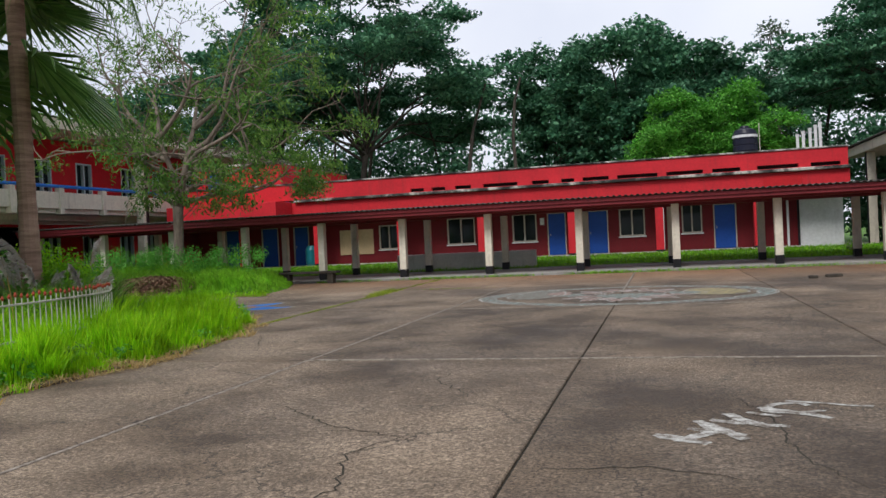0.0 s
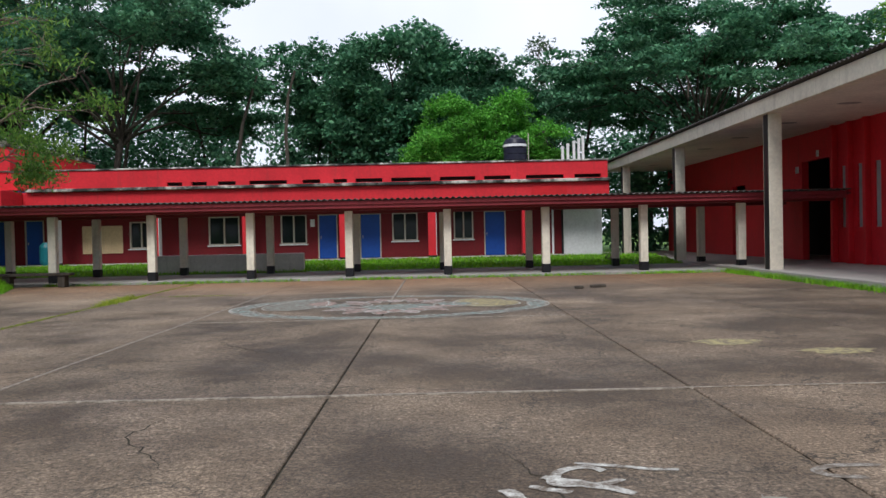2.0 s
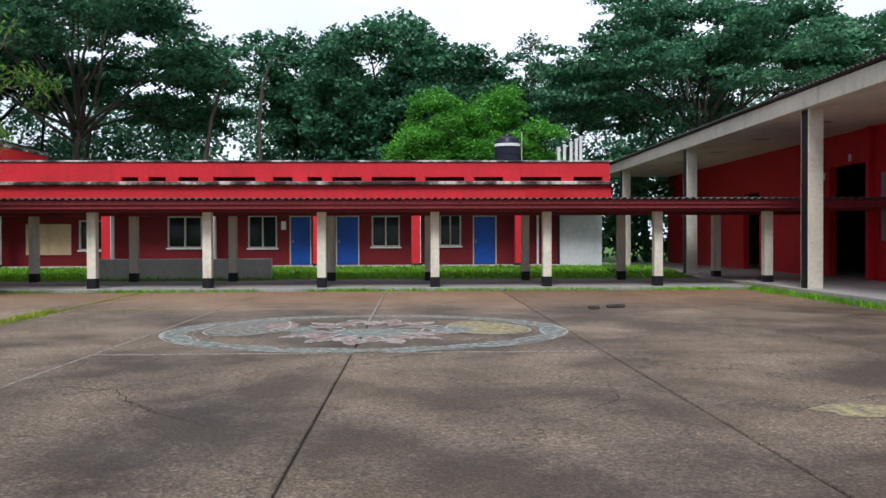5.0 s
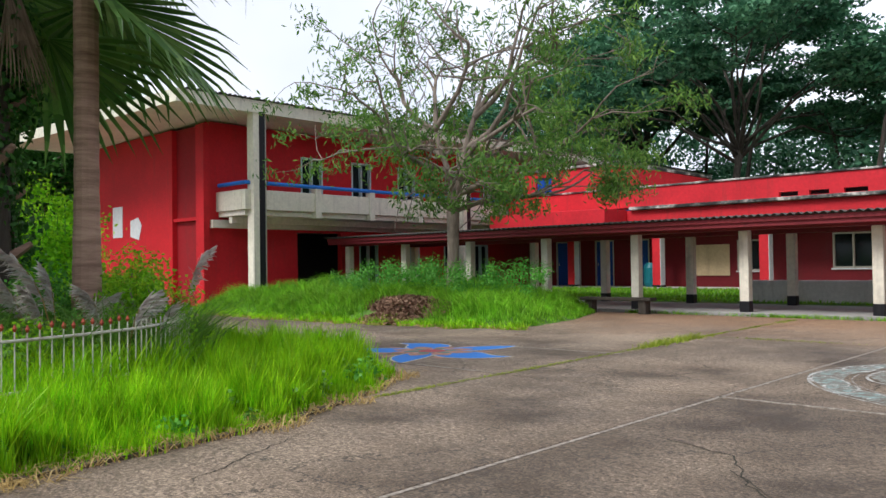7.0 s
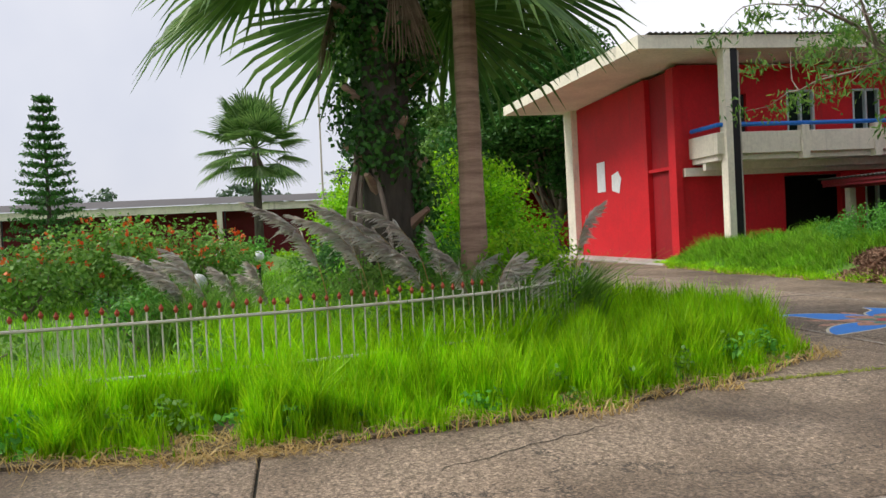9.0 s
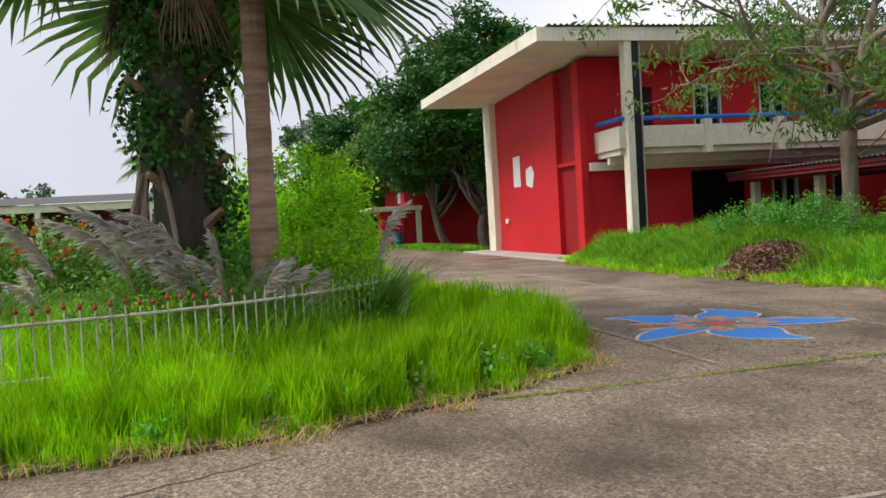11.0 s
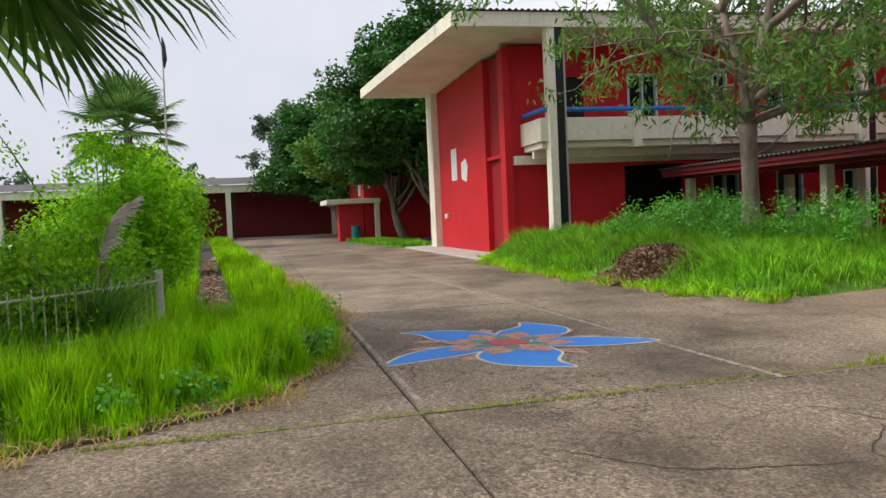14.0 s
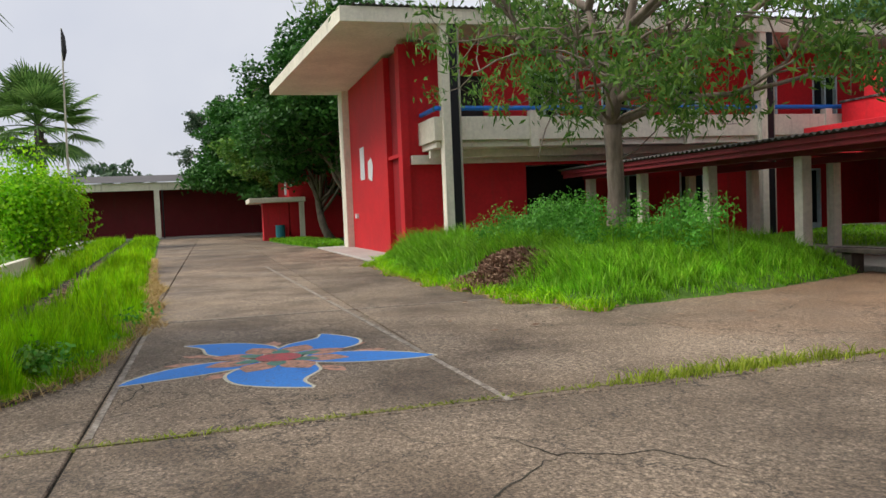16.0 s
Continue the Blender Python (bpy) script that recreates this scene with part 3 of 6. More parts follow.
for k in (-5, -6, -7):
    x = -1.87 + S * k
    for y in (13.2, 17.0):
        po = part("post", MB().box(x - 0.13, x + 0.13, y - 0.13, y + 0.13, 0.1, 2.32, 0.015), M_cream, cw)
part("front_beam", MB().box(-25.5, 14.6, 13.06, 13.34, 2.325, 2.5, 0.01), M_maroon, cw)
part("back_beam", MB().box(-25.5, 14.6, 16.86, 17.14, 2.325, 2.5, 0.01), M_maroon, cw)
part("fascia_board", MB().box(-25.5, 14.6, 12.36, 12.41, 2.38, 2.6, 0.006), M_maroon, cw, "maroon timber fascia board")
part("lower_fascia_board", MB().box(-25.5, 14.6, 12.30, 12.355, 2.5, 2.62, 0.006), M_maroon, cw)
for k in range(-14, 11):
    x = -1.87 + S / 2 * k
    part("rafter", MB().box(x - 0.04, x + 0.04, 12.42, 17.7, 2.505, 2.585), M_maroon, cw)


def corrugated(name, x0, x1, y0, z0, y1, z1, mat, parent, wave=0.2, amp=0.03, axis='x', th=0.012, label=""):
    """Corrugated sheet: waves run along axis, sloping from (y0, z0) to (y1, z1) across it."""
    n = int((x1 - x0) / wave * 6)
    u = np.linspace(x0, x1, n + 1)
    h = amp * np.sin(2 * math.pi * u / wave)
    rows = []
    for yy, zz in ((y0, z0), (y1, z1)):
        for dz in (0, th):
            a = np.stack([u, np.full_like(u, yy), zz + h + dz], 1) if axis == 'x' else np.stack([np.full_like(u, yy), u, zz + h + dz], 1)
            rows.append(a)
    v = np.concatenate(rows)
    m = n + 1
    i = np.arange(n)
    def strip(a, b):
        return np.stack([a * m + i, a * m + i + 1, b * m + i + 1, b * m + i], 1)
    f = np.concatenate([strip(2, 0), strip(1, 3), strip(0, 1), strip(3, 2)])
    return mesh_np(name, v, f, mat, parent, label)


corrugated("roof_sheet", -25.6, 14.7, 12.2, 2.66, 17.9, 2.70, M_sheet, cw, label="weathered corrugated roof sheeting")

# lawn strip and low cement wall behind the walkway
lawn = part("lawn", MB().face((-24.0, 17.3, 0.10), (10.85, 17.3, 0.10), (10.85, 22.24, 0.40), (-24.0, 22.24, 0.40)), M_turf)
tagged(lawn, "short green lawn strip", "lawn", kind="structure")
lw = part("low_wall", MB().box(-10.4, -4.2, 18.0, 18.2, 0.0, 0.85, 0.02), M_wall_pale)
tagged(lw, "low grey cement wall beside the lawn", "wall")
lw2 = part("drain_kerb", MB().box(-4.0, 10.9, 17.3, 17.45, 0.0, 0.13, 0.02), M_grey_conc)
tagged(lw2, "dark damp cement drain kerb", "kerb")


# ---- open hall on the right ----
hall = thing("assembly_hall", 17.0, 10.0, 0.0, "red hall with tall cream colonnade and slit windows", "building")
part("floor", MB().box(10.9, 26.0, -30.0, 34.0, -0.05, 0.2, 0.02), M_floor, hall, "grey cement verandah floor")
for y in (-18.3, -8.7, 0.6, 10.0, 19.3, 28.6):
    c = part("column", MB().box(11.0, 11.40, y - 0.2, y + 0.22, 0.05, 4.85, 0.015), M_cream, hall)
    part("black_stripe", MB().box(10.985, 10.996, y - 0.17, y + 0.15, 0.06, 4.825), M_black, c, "black painted edge stripe")
part("fascia", MB().box(10.85, 11.15, -30.0, 34.0, 4.83, 5.28, 0.015), M_cream, hall, "cream concrete fascia beam")
part("ceiling", MB().box(11.16, 26.0, -30.0, 34.0, 4.95, 5.05), M_soffit, hall)
corrugated("roof_sheet", -30.2, 34.2, 10.7, 5.34, 18.0, 5.7, M_sheet, hall, axis='y')
HX = 15.0
slits = []
for base in (-26.0, -21.3, -16.6, -11.9, -7.2, -1.9, 2.66, 7.41, 11.15):
    for k in range(3):
        slits.append((base + 1.06 * k - 0.17, base + 1.06 * k + 0.17, 1.41, 3.5))
hdoors = [(14.2, 16.4, 0.2, 3.9), (22.0, 23.6, 0.2, 3.4)]
part("wall", wall_boxes(MB(), 'y', -30.0, 34.0, 0.2, 4.95, HX, HX + 0.25, slits + hdoors), M_red_hall, hall)
part("rear_wall", MB().box(25.5, 26.0, -30.0, 34.0, 0.2, 4.95), M_red_shaded, hall)
# near-black sheet added inside the hall; the gloom behind its doors is coloured in
part("inner_shade_wall", MB().box(18.0, 18.1, -30.0, 34.0, 0.2, 4.95), M_dark, hall)
for a, b, z0, z1 in slits:
    part("slit_window", MB().box(HX + 0.05, HX + 0.06, a, b, z0, z1), M_glass_grey, hall)
    m = (a + b) / 2
    part("fin", MB().box(HX - 0.2, HX - 0.004, m + 0.40, m + 0.58, 0.2, 4.94, 0.01), M_red_hall, hall)
for k in range(14):
    cy = -24.0 + 4.1 * k
    part("ceiling_stain_patch", MB().face(*[(12.9 + 0.35 * math.cos(a), cy + 0.22 * math.sin(a), 4.944) for a in np.linspace(0, 6.28, 13)[:-1]]), M_grey_conc, hall, "dark peeled patch on the ceiling")
for y in (13.9, 16.7):
    l0 = part("wall_lamp", MB().box(HX - 0.1, HX - 0.004, y - 0.06, y + 0.06, 3.5, 3.75, 0.01), M_white, hall)
part("bracket_lamp", MB().tube([(HX - 0.12, 14.9, 3.98), (HX - 0.12, 14.9, 4.2)], 0.05, 8), M_white, hall)


# ---- two-storey building at the left ----
two = thing("two_storey_building", -30.0, 20.0, 0.0, "two-storey red building with cream balcony and roof slab", "building")
FX, WX = -24.2, -26.4
END = 7.0
for y in (8.05, 19.3, 30.5):
    c = part("column", MB().box(FX - 0.25, FX + 0.15, y - 0.2, y + 0.05, 0.0, 7.1, 0.012), M_cream, two)
    part("black_stripe", MB().box(FX - 0.24, FX + 0.14, y + 0.053, y + 0.3, 0.0, 7.45), M_black, c, "black painted stripe")
    part("rain_pipe", MB().tube([(FX + 0.05, y + 0.36, 0.1), (FX + 0.05, y + 0.36, 7.0)], 0.045, 8), M_metal, c)
part("rear_column", MB().box(-36.6, -35.6, 6.7, 7.3, 0.0, 6.9, 0.015), M_cream, two, "cream end column")
# roof slab, nearly level, its end edge running back at a slight skew
rp = [(-24.0, 4.85), (-36.6, 3.75), (-36.6, 45.0), (-24.0, 45.0)]
rb = MB()
zb, zt = {0: 7.06, 1: 6.8, 2: 6.8, 3: 7.06}, {0: 7.5, 1: 7.2, 2: 7.2, 3: 7.5}
lo = [(x, y, zb[i]) for i, (x, y) in enumerate(rp)]
hi = [(x, y, zt[i]) for i, (x, y) in enumerate(rp)]
for i in range(4):
    j = (i + 1) % 4
    rb.face(lo[j], lo[i], hi[i], hi[j])
rb.face(*hi[::-1])
part("roof_edge", rb, M_cream, two, "weathered cream concrete roof edge")
part("ceiling", MB().face(*[(x, y, z + 0.004) for x, y, z in lo]), M_soffit, two)
corrugated("roof_sheet", 5.2, 45.0, -23.9, 7.54, -36.0, 7.4, M_sheet, two, axis='y')
end = MB()
wall_boxes(end, 'x', -35.6, -26.0, 0.0, 6.85, END, END + 0.25, [(-28.3, -26.55, 0.0, 6.85)])
part("end_wall", end, M_red, two, "plain red end wall")
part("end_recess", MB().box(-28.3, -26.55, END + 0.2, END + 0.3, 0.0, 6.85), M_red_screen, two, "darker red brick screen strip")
part("end_ledge", MB().box(-28.3, -26.55, END + 0.05, END + 0.19, 3.3, 3.42), M_red, two)
w_holes = [(y, y + 1.12, 4.15, 6.0) for y in (11.5, 14.2, 16.95, 20.3, 23.0, 25.7, 28.4)] + [(9.0, 9.9, 3.45, 5.9)]
g_holes = [(11.3, 13.6, 0.1, 2.9), (14.6, 15.7, 0.1, 2.5), (17.2, 18.3, 0.1, 2.5), (20.0, 21.1, 0.1, 2.5), (22.2, 23.3, 0.1, 2.5)]
part("upper_wall", wall_boxes(MB(), 'y', END + 0.26, 45.0, 3.3, 6.95, WX, WX + 0.25, w_holes), M_red, two)
part("ground_wall", wall_boxes(MB(), 'y', END + 0.26, 45.0, 0.0, 3.0, WX, WX + 0.25, g_holes), M_red, two)
# near-black sheet added behind the front wall, room darkness put into its colour
part("inner_shade_wall", MB().box(-29.0, -28.9, 7.3, 45.0, 0.0, 6.9), M_dark, two)
part("floor_slab", MB().box(-36.0, WX + 0.5, 7.3, 45.0, 3.0, 3.29), M_soffit, two)
part("ground_floor", MB().box(-36.0, -24.6, 7.3, 45.0, -0.05, 0.12), M_floor, two)
part("balcony_slab", MB().box(WX + 0.26, FX - 0.2, 7.7, 45.0, 3.40, 3.595, 0.01), M_soffit, two)
part("balcony_parapet", MB().box(FX - 0.25, FX - 0.02, 7.6, 45.0, 3.6, 4.32, 0.015).box(WX + 0.26, FX - 0.255, 7.6, 7.8, 3.6, 4.32), M_cream, two, "cream balcony parapet")
part("balcony_beam", MB().box(FX - 1.3, FX - 1.1, 7.75, 45.0, 3.15, 3.395), M_soffit, two)
part("balcony_rail", MB().tube([(WX + 0.3, 7.7, 4.58), (FX - 0.12, 7.7, 4.58), (FX - 0.12, 7.75, 4.58), (FX - 0.12, 45.0, 4.58)], 0.075, 8), M_rail_blue, two, "bright blue painted rail")
for k in range(12):
    y = 10.85 + 2.78 * k
    part("bracket", MB().box(FX - 0.24, FX + 0.05, y - 0.14, y + 0.14, 3.36, 4.5, 0.012), M_cream, two)
for y0, y1, z0, z1 in w_holes[:-1] + g_holes[1:]:
    w = part("window", MB().box(WX + 0.1, WX + 0.11, y0, y1, z0, z1), M_glass, two, "dark window with pale blue frame")
    fr = MB()
    for s in (y0, (y0 + y1) / 2 - 0.035, y1 - 0.07):
        fr.box(WX + 0.06, WX + 0.27, s, s + 0.07, z0, z1)
    fr.box(WX + 0.06, WX + 0.268, y0 + 0.07, y1 - 0.07, z1 - 0.07, z1).box(WX + 0.06, WX + 0.268, y0 + 0.07, y1 - 0.07, z0, z0 + 0.35)
    part("window_frame", fr, M_curtain, w)
part("door", MB().box(WX + 0.05, WX + 0.1, 9.0, 9.9, 3.45, 5.9), M_dark, two)
part("meter_box", MB().box(-34.5, -34.2, 6.88, 6.99, 1.3, 1.5, 0.008), M_white, two)
ps1 = part("poster", MB().box(-33.35, -32.45, 6.975, 6.99, 2.85, 4.15), M_white)
tagged(ps1, "tall blank white paper sheet on the red wall", "poster")
ps2 = part("poster", MB().face((-31.75, 6.98, 2.85), (-31.0, 6.98, 2.7), (-30.75, 6.98, 3.3), (-31.05, 6.98, 3.62), (-31.75, 6.98, 3.5)), M_white)
tagged(ps2, "torn white paper sheet on the red wall", "poster")
apron = part("pavement", MB().box(-37.5, -24.5, 5.6, 7.0, -0.05, 0.06, 0.02), M_floor)
tagged(apron, "pale cement apron at the foot of the end wall", "pavement", kind="structure")


# ---- further buildings down the road ----
far = thing("far_hall", -80.0, -30.0, 0.0, "long low red hall with white columns and grey roof", "building")
part("wall", MB().box(-79.0, -78.6, -95.0, 18.0, 0.0, 4.4), M_red_shaded, far)
part("fascia", MB().box(-75.2, -74.8, -95.0, 18.0, 4.3, 4.95), M_cream, far)
part("roof", MB().face((-74.5, -95, 5.0), (-74.5, 18, 5.0), (-84, 18, 6.1), (-84, -95, 6.1)).box(-90, -75.3, -95, 18, 4.45, 4.6), M_sheet, far)
part("floor", MB().box(-90, -74.8, -95, 18, -0.05, 0.15), M_floor, far)
for k in range(12):
    y = 6.0 - 9.3 * k
    part("column", MB().box(-75.15, -74.8, y - 0.25, y + 0.2, 0.1, 4.3), M_cream, far)
    part("drain_pipe", MB().tube([(-74.7, y + 0.45, 0.1), (-74.7, y + 0.45, 4.3)], 0.07, 6), M_black, far)
h2 = thing("porch_building", -58.0, 12.0, 0.0, "red building with white porch slab among trees", "building")
part("wall", MB().box(-62.0, -54.0, 6.0, 6.4, 0.0, 7.0).box(-54.3, -54.0, 6.4, 25.0, 0.0, 7.0), M_red, h2)
part("porch_slab", MB().box(-57.5, -52.5, 3.4, 6.9, 2.45, 2.75, 0.02), M_cream, h2)
part("porch_wall", MB().box(-55.4, -54.0, 4.3, 5.95, 0.0, 2.44), M_red_bright, h2)
part("porch_post", MB().box(-52.9, -52.6, 6.5, 6.8, 0.0, 2.44), M_cream, h2)
part("window", MB().box(-56.2, -55.2, 5.93, 5.99, 3.0, 5.0), M_curtain, h2)
part("roof_slab", MB().box(-64.0, -52.0, 4.5, 27.0, 7.0, 7.4), M_cream, h2)
bin_far = part("water_drum", MB().tube([(-53.4, 5.3, 0.0), (-53.4, 5.3, 1.0)], 0.3, 12), M_teal)
tagged(bin_far, "blue plastic drum beside the porch", "drum")


# ---- plants ----
def unit(a):
    return a / np.maximum(np.linalg.norm(a, axis=1, keepdims=True), 1e-9)


def leaf_quads(cent, length, width, normal=None, spread=1.0, droop=0.0):
    """Pointed leaves round the given centres; normal turns their faces, droop hangs their tips."""
    n = len(cent)
    nr = rng.normal(size=(n, 3))
    nr = unit(nr) * spread
    if normal is not None:
        nr = unit(nr + normal)
    else:
        nr = unit(nr)
    a = unit(np.cross(nr, rng.normal(size=(n, 3))))
    a[:, 2] -= droop
    a = unit(a)
    b = unit(np.cross(nr, a))
    L = (length * rng.uniform(0.65, 1.25, (n, 1)))
    W = (width * rng.uniform(0.7, 1.2, (n, 1)))
    v = np.stack([cent - a * L * 0.5, cent + b * W * 0.5 - a * L * 0.05, cent + a * L * 0.5, cent - b * W * 0.5 - a * L * 0.05], 1)
    return v.reshape(-1, 3)


def leaf_mesh(name, verts, mat, parent, label=""):
    return mesh_np(name, verts, np.arange(len(verts)).reshape(-1, 4), mat, parent, label)


def clump_leaves(clumps, per, length, width, flat=0.7, shell=0.55, up=0.6, droop=0.0):
    out = []
    for c, r in clumps:
        n = int(per * (r ** 2))
        d = unit(rng.normal(size=(n, 3)))
        rad = r * (shell + (1 - shell) * rng.random((n, 1)) ** 0.6) * (0.85 + 0.3 * rng.random((n, 1)))
        p = d * rad
        p[:, 2] *= flat
        nr = d.copy()
        nr[:, 2] += up
        out.append(leaf_quads(np.array(c) + p, length, width, unit(nr), 0.8, droop))
    return np.concatenate(out)


def limb(mb, p, q, r0, r1, sag=0.1, n=6, seg=5):
    p, q = np.array(p, float), np.array(q, float)
    d = np.linalg.norm(q - p)
    off = rng.normal(size=3) * d * 0.07
    pts = []
    for i in range(seg + 1):
        t = i / seg
        pts.append(p + (q - p) * t + off * math.sin(math.pi * t) + np.array([0, 0, sag * d * math.sin(math.pi * t)]))
    mb.tube(pts, [r0 + (r1 - r0) * (i / seg) for i in range(seg + 1)], n)


def big_tree(name, x, y, h, spread, trunk_h, leafmat, barkmat, label, n_clumps=16, per=90, leaf=0.5, flat=0.62, umbrella=False, r_trunk=0.4, z0=0.0, group="", low=0.35):
    t = thing(name, x, y, z0, label, "tree", group)
    wood = MB()
    lean = rng.uniform(-0.6, 0.6, 2)
    top_h = trunk_h + (h - trunk_h) * (0.35 if umbrella else 0.6)
    foot, top = np.array([x, y, z0 - 0.1]), np.array([x + lean[0], y + lean[1], z0 + top_h])
    limb(wood, foot, top, r_trunk, r_trunk * 0.3, 0.0, 9, 6)
    clumps = []
    for k in range(n_clumps):
        a = 2 * math.pi * (k * 0.618) + rng.uniform(-0.3, 0.3)
        u = math.sqrt((k + 0.6) / n_clumps)
        rr = spread * u * rng.uniform(0.75, 1.0)
        if umbrella:
            zz = h - (h - trunk_h) * (0.16 + 0.42 * u * u) - rng.uniform(0, 1.0) * (h - trunk_h) * 0.34
        else:
            lo = trunk_h * (1 - 0.45 * (1 - low))
            zz = lo + (h - lo) * (0.97 - rng.uniform(0.0, 1.0) ** 0.8 * 0.95 * (0.35 + 0.65 * u)) - spread * 0.1
            rr *= 0.75 + 0.5 * math.sin(math.pi * min(1.0, max(0.05, (zz - lo * 0.6) / (h - lo * 0.6))))
        cr = spread * (rng.uniform(0.16, 0.3) if umbrella else rng.uniform(0.2, 0.38))
        c = (x + rr * math.cos(a), y + rr * math.sin(a), z0 + zz)
        clumps.append((c, cr))
        if k % 2 == 0 or umbrella:
            f = min(0.97, max(trunk_h * 0.55 / top_h, (zz - 0.5 * rr) / top_h))
            base = foot + (top - foot) * f
            limb(wood, base, (c[0], c[1], c[2] - cr * 0.2), r_trunk * 0.26, 0.03, 0.1 if umbrella else 0.04, 5)
            for _ in range(2):
                d = rng.normal(size=3) * cr * 0.75
                d[2] = abs(d[2]) * 0.5
                limb(wood, (c[0], c[1], c[2] - cr * 0.3), (c[0] + d[0], c[1] + d[1], c[2] + d[2]), 0.045, 0.015, 0.0, 4, 3)
    part("trunk", wood, barkmat, t, smooth=True)
    pads = []
    for c, cr in clumps:
        for _ in range(7):
            d = unit(rng.normal(size=(1, 3)))[0] * cr * rng.uniform(0.35, 1.05)
            d[2] *= flat
            pads.append((np.array(c) + d, cr * rng.uniform(0.28, 0.55)))
    lv = clump_leaves(pads, per * (1.15 if umbrella else 1.5), leaf * 0.82, leaf * 0.45, 0.42 if umbrella else 0.62, 0.1, 0.9)
    if not umbrella:
        lv = np.concatenate([lv, clump_leaves(clumps, per * 0.8, leaf * 0.9, leaf * 0.5, flat, 0.1, 0.8)])
    leaf_mesh("crown", lv, leafmat, t)
    return t


def pad_leaves(pads, dens, leaf, flat):
    """Leaf sprays in flattened, ragged pads, their faces turned mostly upwards."""
    out = []
    for c, r in pads:
        n = int(dens * r * r)
        a, u = rng.uniform(0, 6.283, n), rng.random(n) ** 0.55
        rad = r * u * (1 + 0.3 * np.sin(3 * a + c[0]) + 0.18 * np.sin(7 * a + c[1]))
        z = r * flat * ((1 - u * u) * rng.uniform(-0.5, 1.0, n) + rng.normal(size=n) * 0.12)
        p = np.stack([c[0] + rad * np.cos(a), c[1] + rad * np.sin(a), c[2] + z], 1)
        out.append(leaf_quads(p, leaf, leaf * 0.62, np.array([[0, 0, 1.0]]), 0.95, 0.15))
    return np.concatenate(out)


def canopy_tree(name, x, y, h, spread, trunk_h, leafmat, barkmat, label, limbs=11, dens=150, leaf=0.26, flat=0.34, r_trunk=0.4, dome=0.45, tiers=0.4, pad=0.15, group="", gap=0.0):
    """A tall tree whose forking limbs carry layered pads of foliage with sky between them."""
    t = thing(name, x, y, 0.0, label, "tree", group)
    wood, pads = MB(), []
    lean = rng.uniform(-0.8, 0.8, 2)
    fork = np.array([x + lean[0], y + lean[1], trunk_h])
    limb(wood, (x, y, -0.1), fork, r_trunk, r_trunk * 0.72, 0.0, 10, 6)
    rise = h - trunk_h
    for i in range(limbs):
        a = 2.399 * i + rng.uniform(-0.25, 0.25)
        u = math.sqrt((i + 0.7) / limbs)
        zt = h - rise * (0.06 + dome * u * u + tiers * rng.random() * (0.5 + 0.5 * u))
        end = np.array([x + spread * 0.86 * u * math.cos(a), y + spread * 0.86 * u * math.sin(a), zt])
        base = fork + (np.array([x, y, 0]) - np.array([fork[0], fork[1], 0])) * 0.2 - np.array([0, 0, rise * 0.12 * rng.random()])
        mid = base + (end - base) * 0.45 + np.array([0, 0, 0.10 * rise])
        limb(wood, base, mid, r_trunk * 0.42, r_trunk * 0.24, 0.04, 7, 4)
        limb(wood, mid, end, r_trunk * 0.24, 0.04, 0.06, 6, 4)
        pads.append((end, spread * pad * rng.uniform(0.9, 1.3)))
        for k in range(6):
            f = 0.15 + 0.85 * (k + rng.random()) / 6
            p0 = mid + (end - mid) * f
            sa = a + (1 if k % 2 else -1) * rng.uniform(0.5, 1.5)
            reach = spread * rng.uniform(0.14, 0.3)
            q = p0 + np.array([reach * math.cos(sa), reach * math.sin(sa), rng.uniform(-0.06, 0.13) * rise])
            limb(wood, p0, q, r_trunk * 0.13, 0.025, 0.05, 5, 3)
            if rng.random() > gap:
                pads.append((q, spread * pad * rng.uniform(0.55, 1.15)))
            for _ in range(2):
                sb = sa + rng.uniform(-1.1, 1.1)
                r2 = reach * rng.uniform(0.45, 0.8)
                q2 = q + np.array([r2 * math.cos(sb), r2 * math.sin(sb), rng.uniform(-0.05, 0.07) * rise])
                limb(wood, q, q2, 0.035, 0.015, 0.05, 4, 3)
                if rng.random() > gap:
                    pads.append((q2, spread * pad * rng.uniform(0.4, 0.85)))
    part("trunk", wood, barkmat, t, smooth=True)
    leaf_mesh("crown", pad_leaves(pads, dens, leaf, flat), leafmat, t)
    return t


# woods behind the classroom building
W = "woods behind the building"
canopy_tree("rain_tree", -19.4, 38.0, 20.5, 11.4, 8.5, M_leaf_forest, M_bark_dark, "tall layered dark rain tree behind the red building", 18, 118, 0.34, 0.42, 0.28, 0.5, 0.55, 0.16)
canopy_tree("rain_tree", -29.0, 44.0, 19.5, 8.5, 9.0, M_leaf_forest, M_bark_dark, "layered dark rain tree behind the balcony building", 11, 110, 0.4, 0.45, 0.4, 0.4, 0.5, 0.2)
canopy_tree("forest_tree", -5.6, 44.0, 16.0, 4.8, 5.0, M_leaf_forest, M_bark_dark, "upright dark green tree in the woods", 13, 140, 0.38, 0.9, 0.3, 0.5, 0.8, 0.26, W)
canopy_tree("forest_tree", -1.0, 41.5, 16.8, 5.0, 5.0, M_leaf_forest, M_bark_dark, "tall dense dark green tree in the woods", 15, 150, 0.37, 0.9, 0.32, 0.5, 0.8, 0.26, W)
canopy_tree("forest_tree", 3.6, 44.0, 17.4, 5.0, 5.0, M_leaf_forest, M_bark_dark, "tall dense dark green tree in the woods", 14, 145, 0.37, 0.9, 0.32, 0.5, 0.8, 0.26, W)
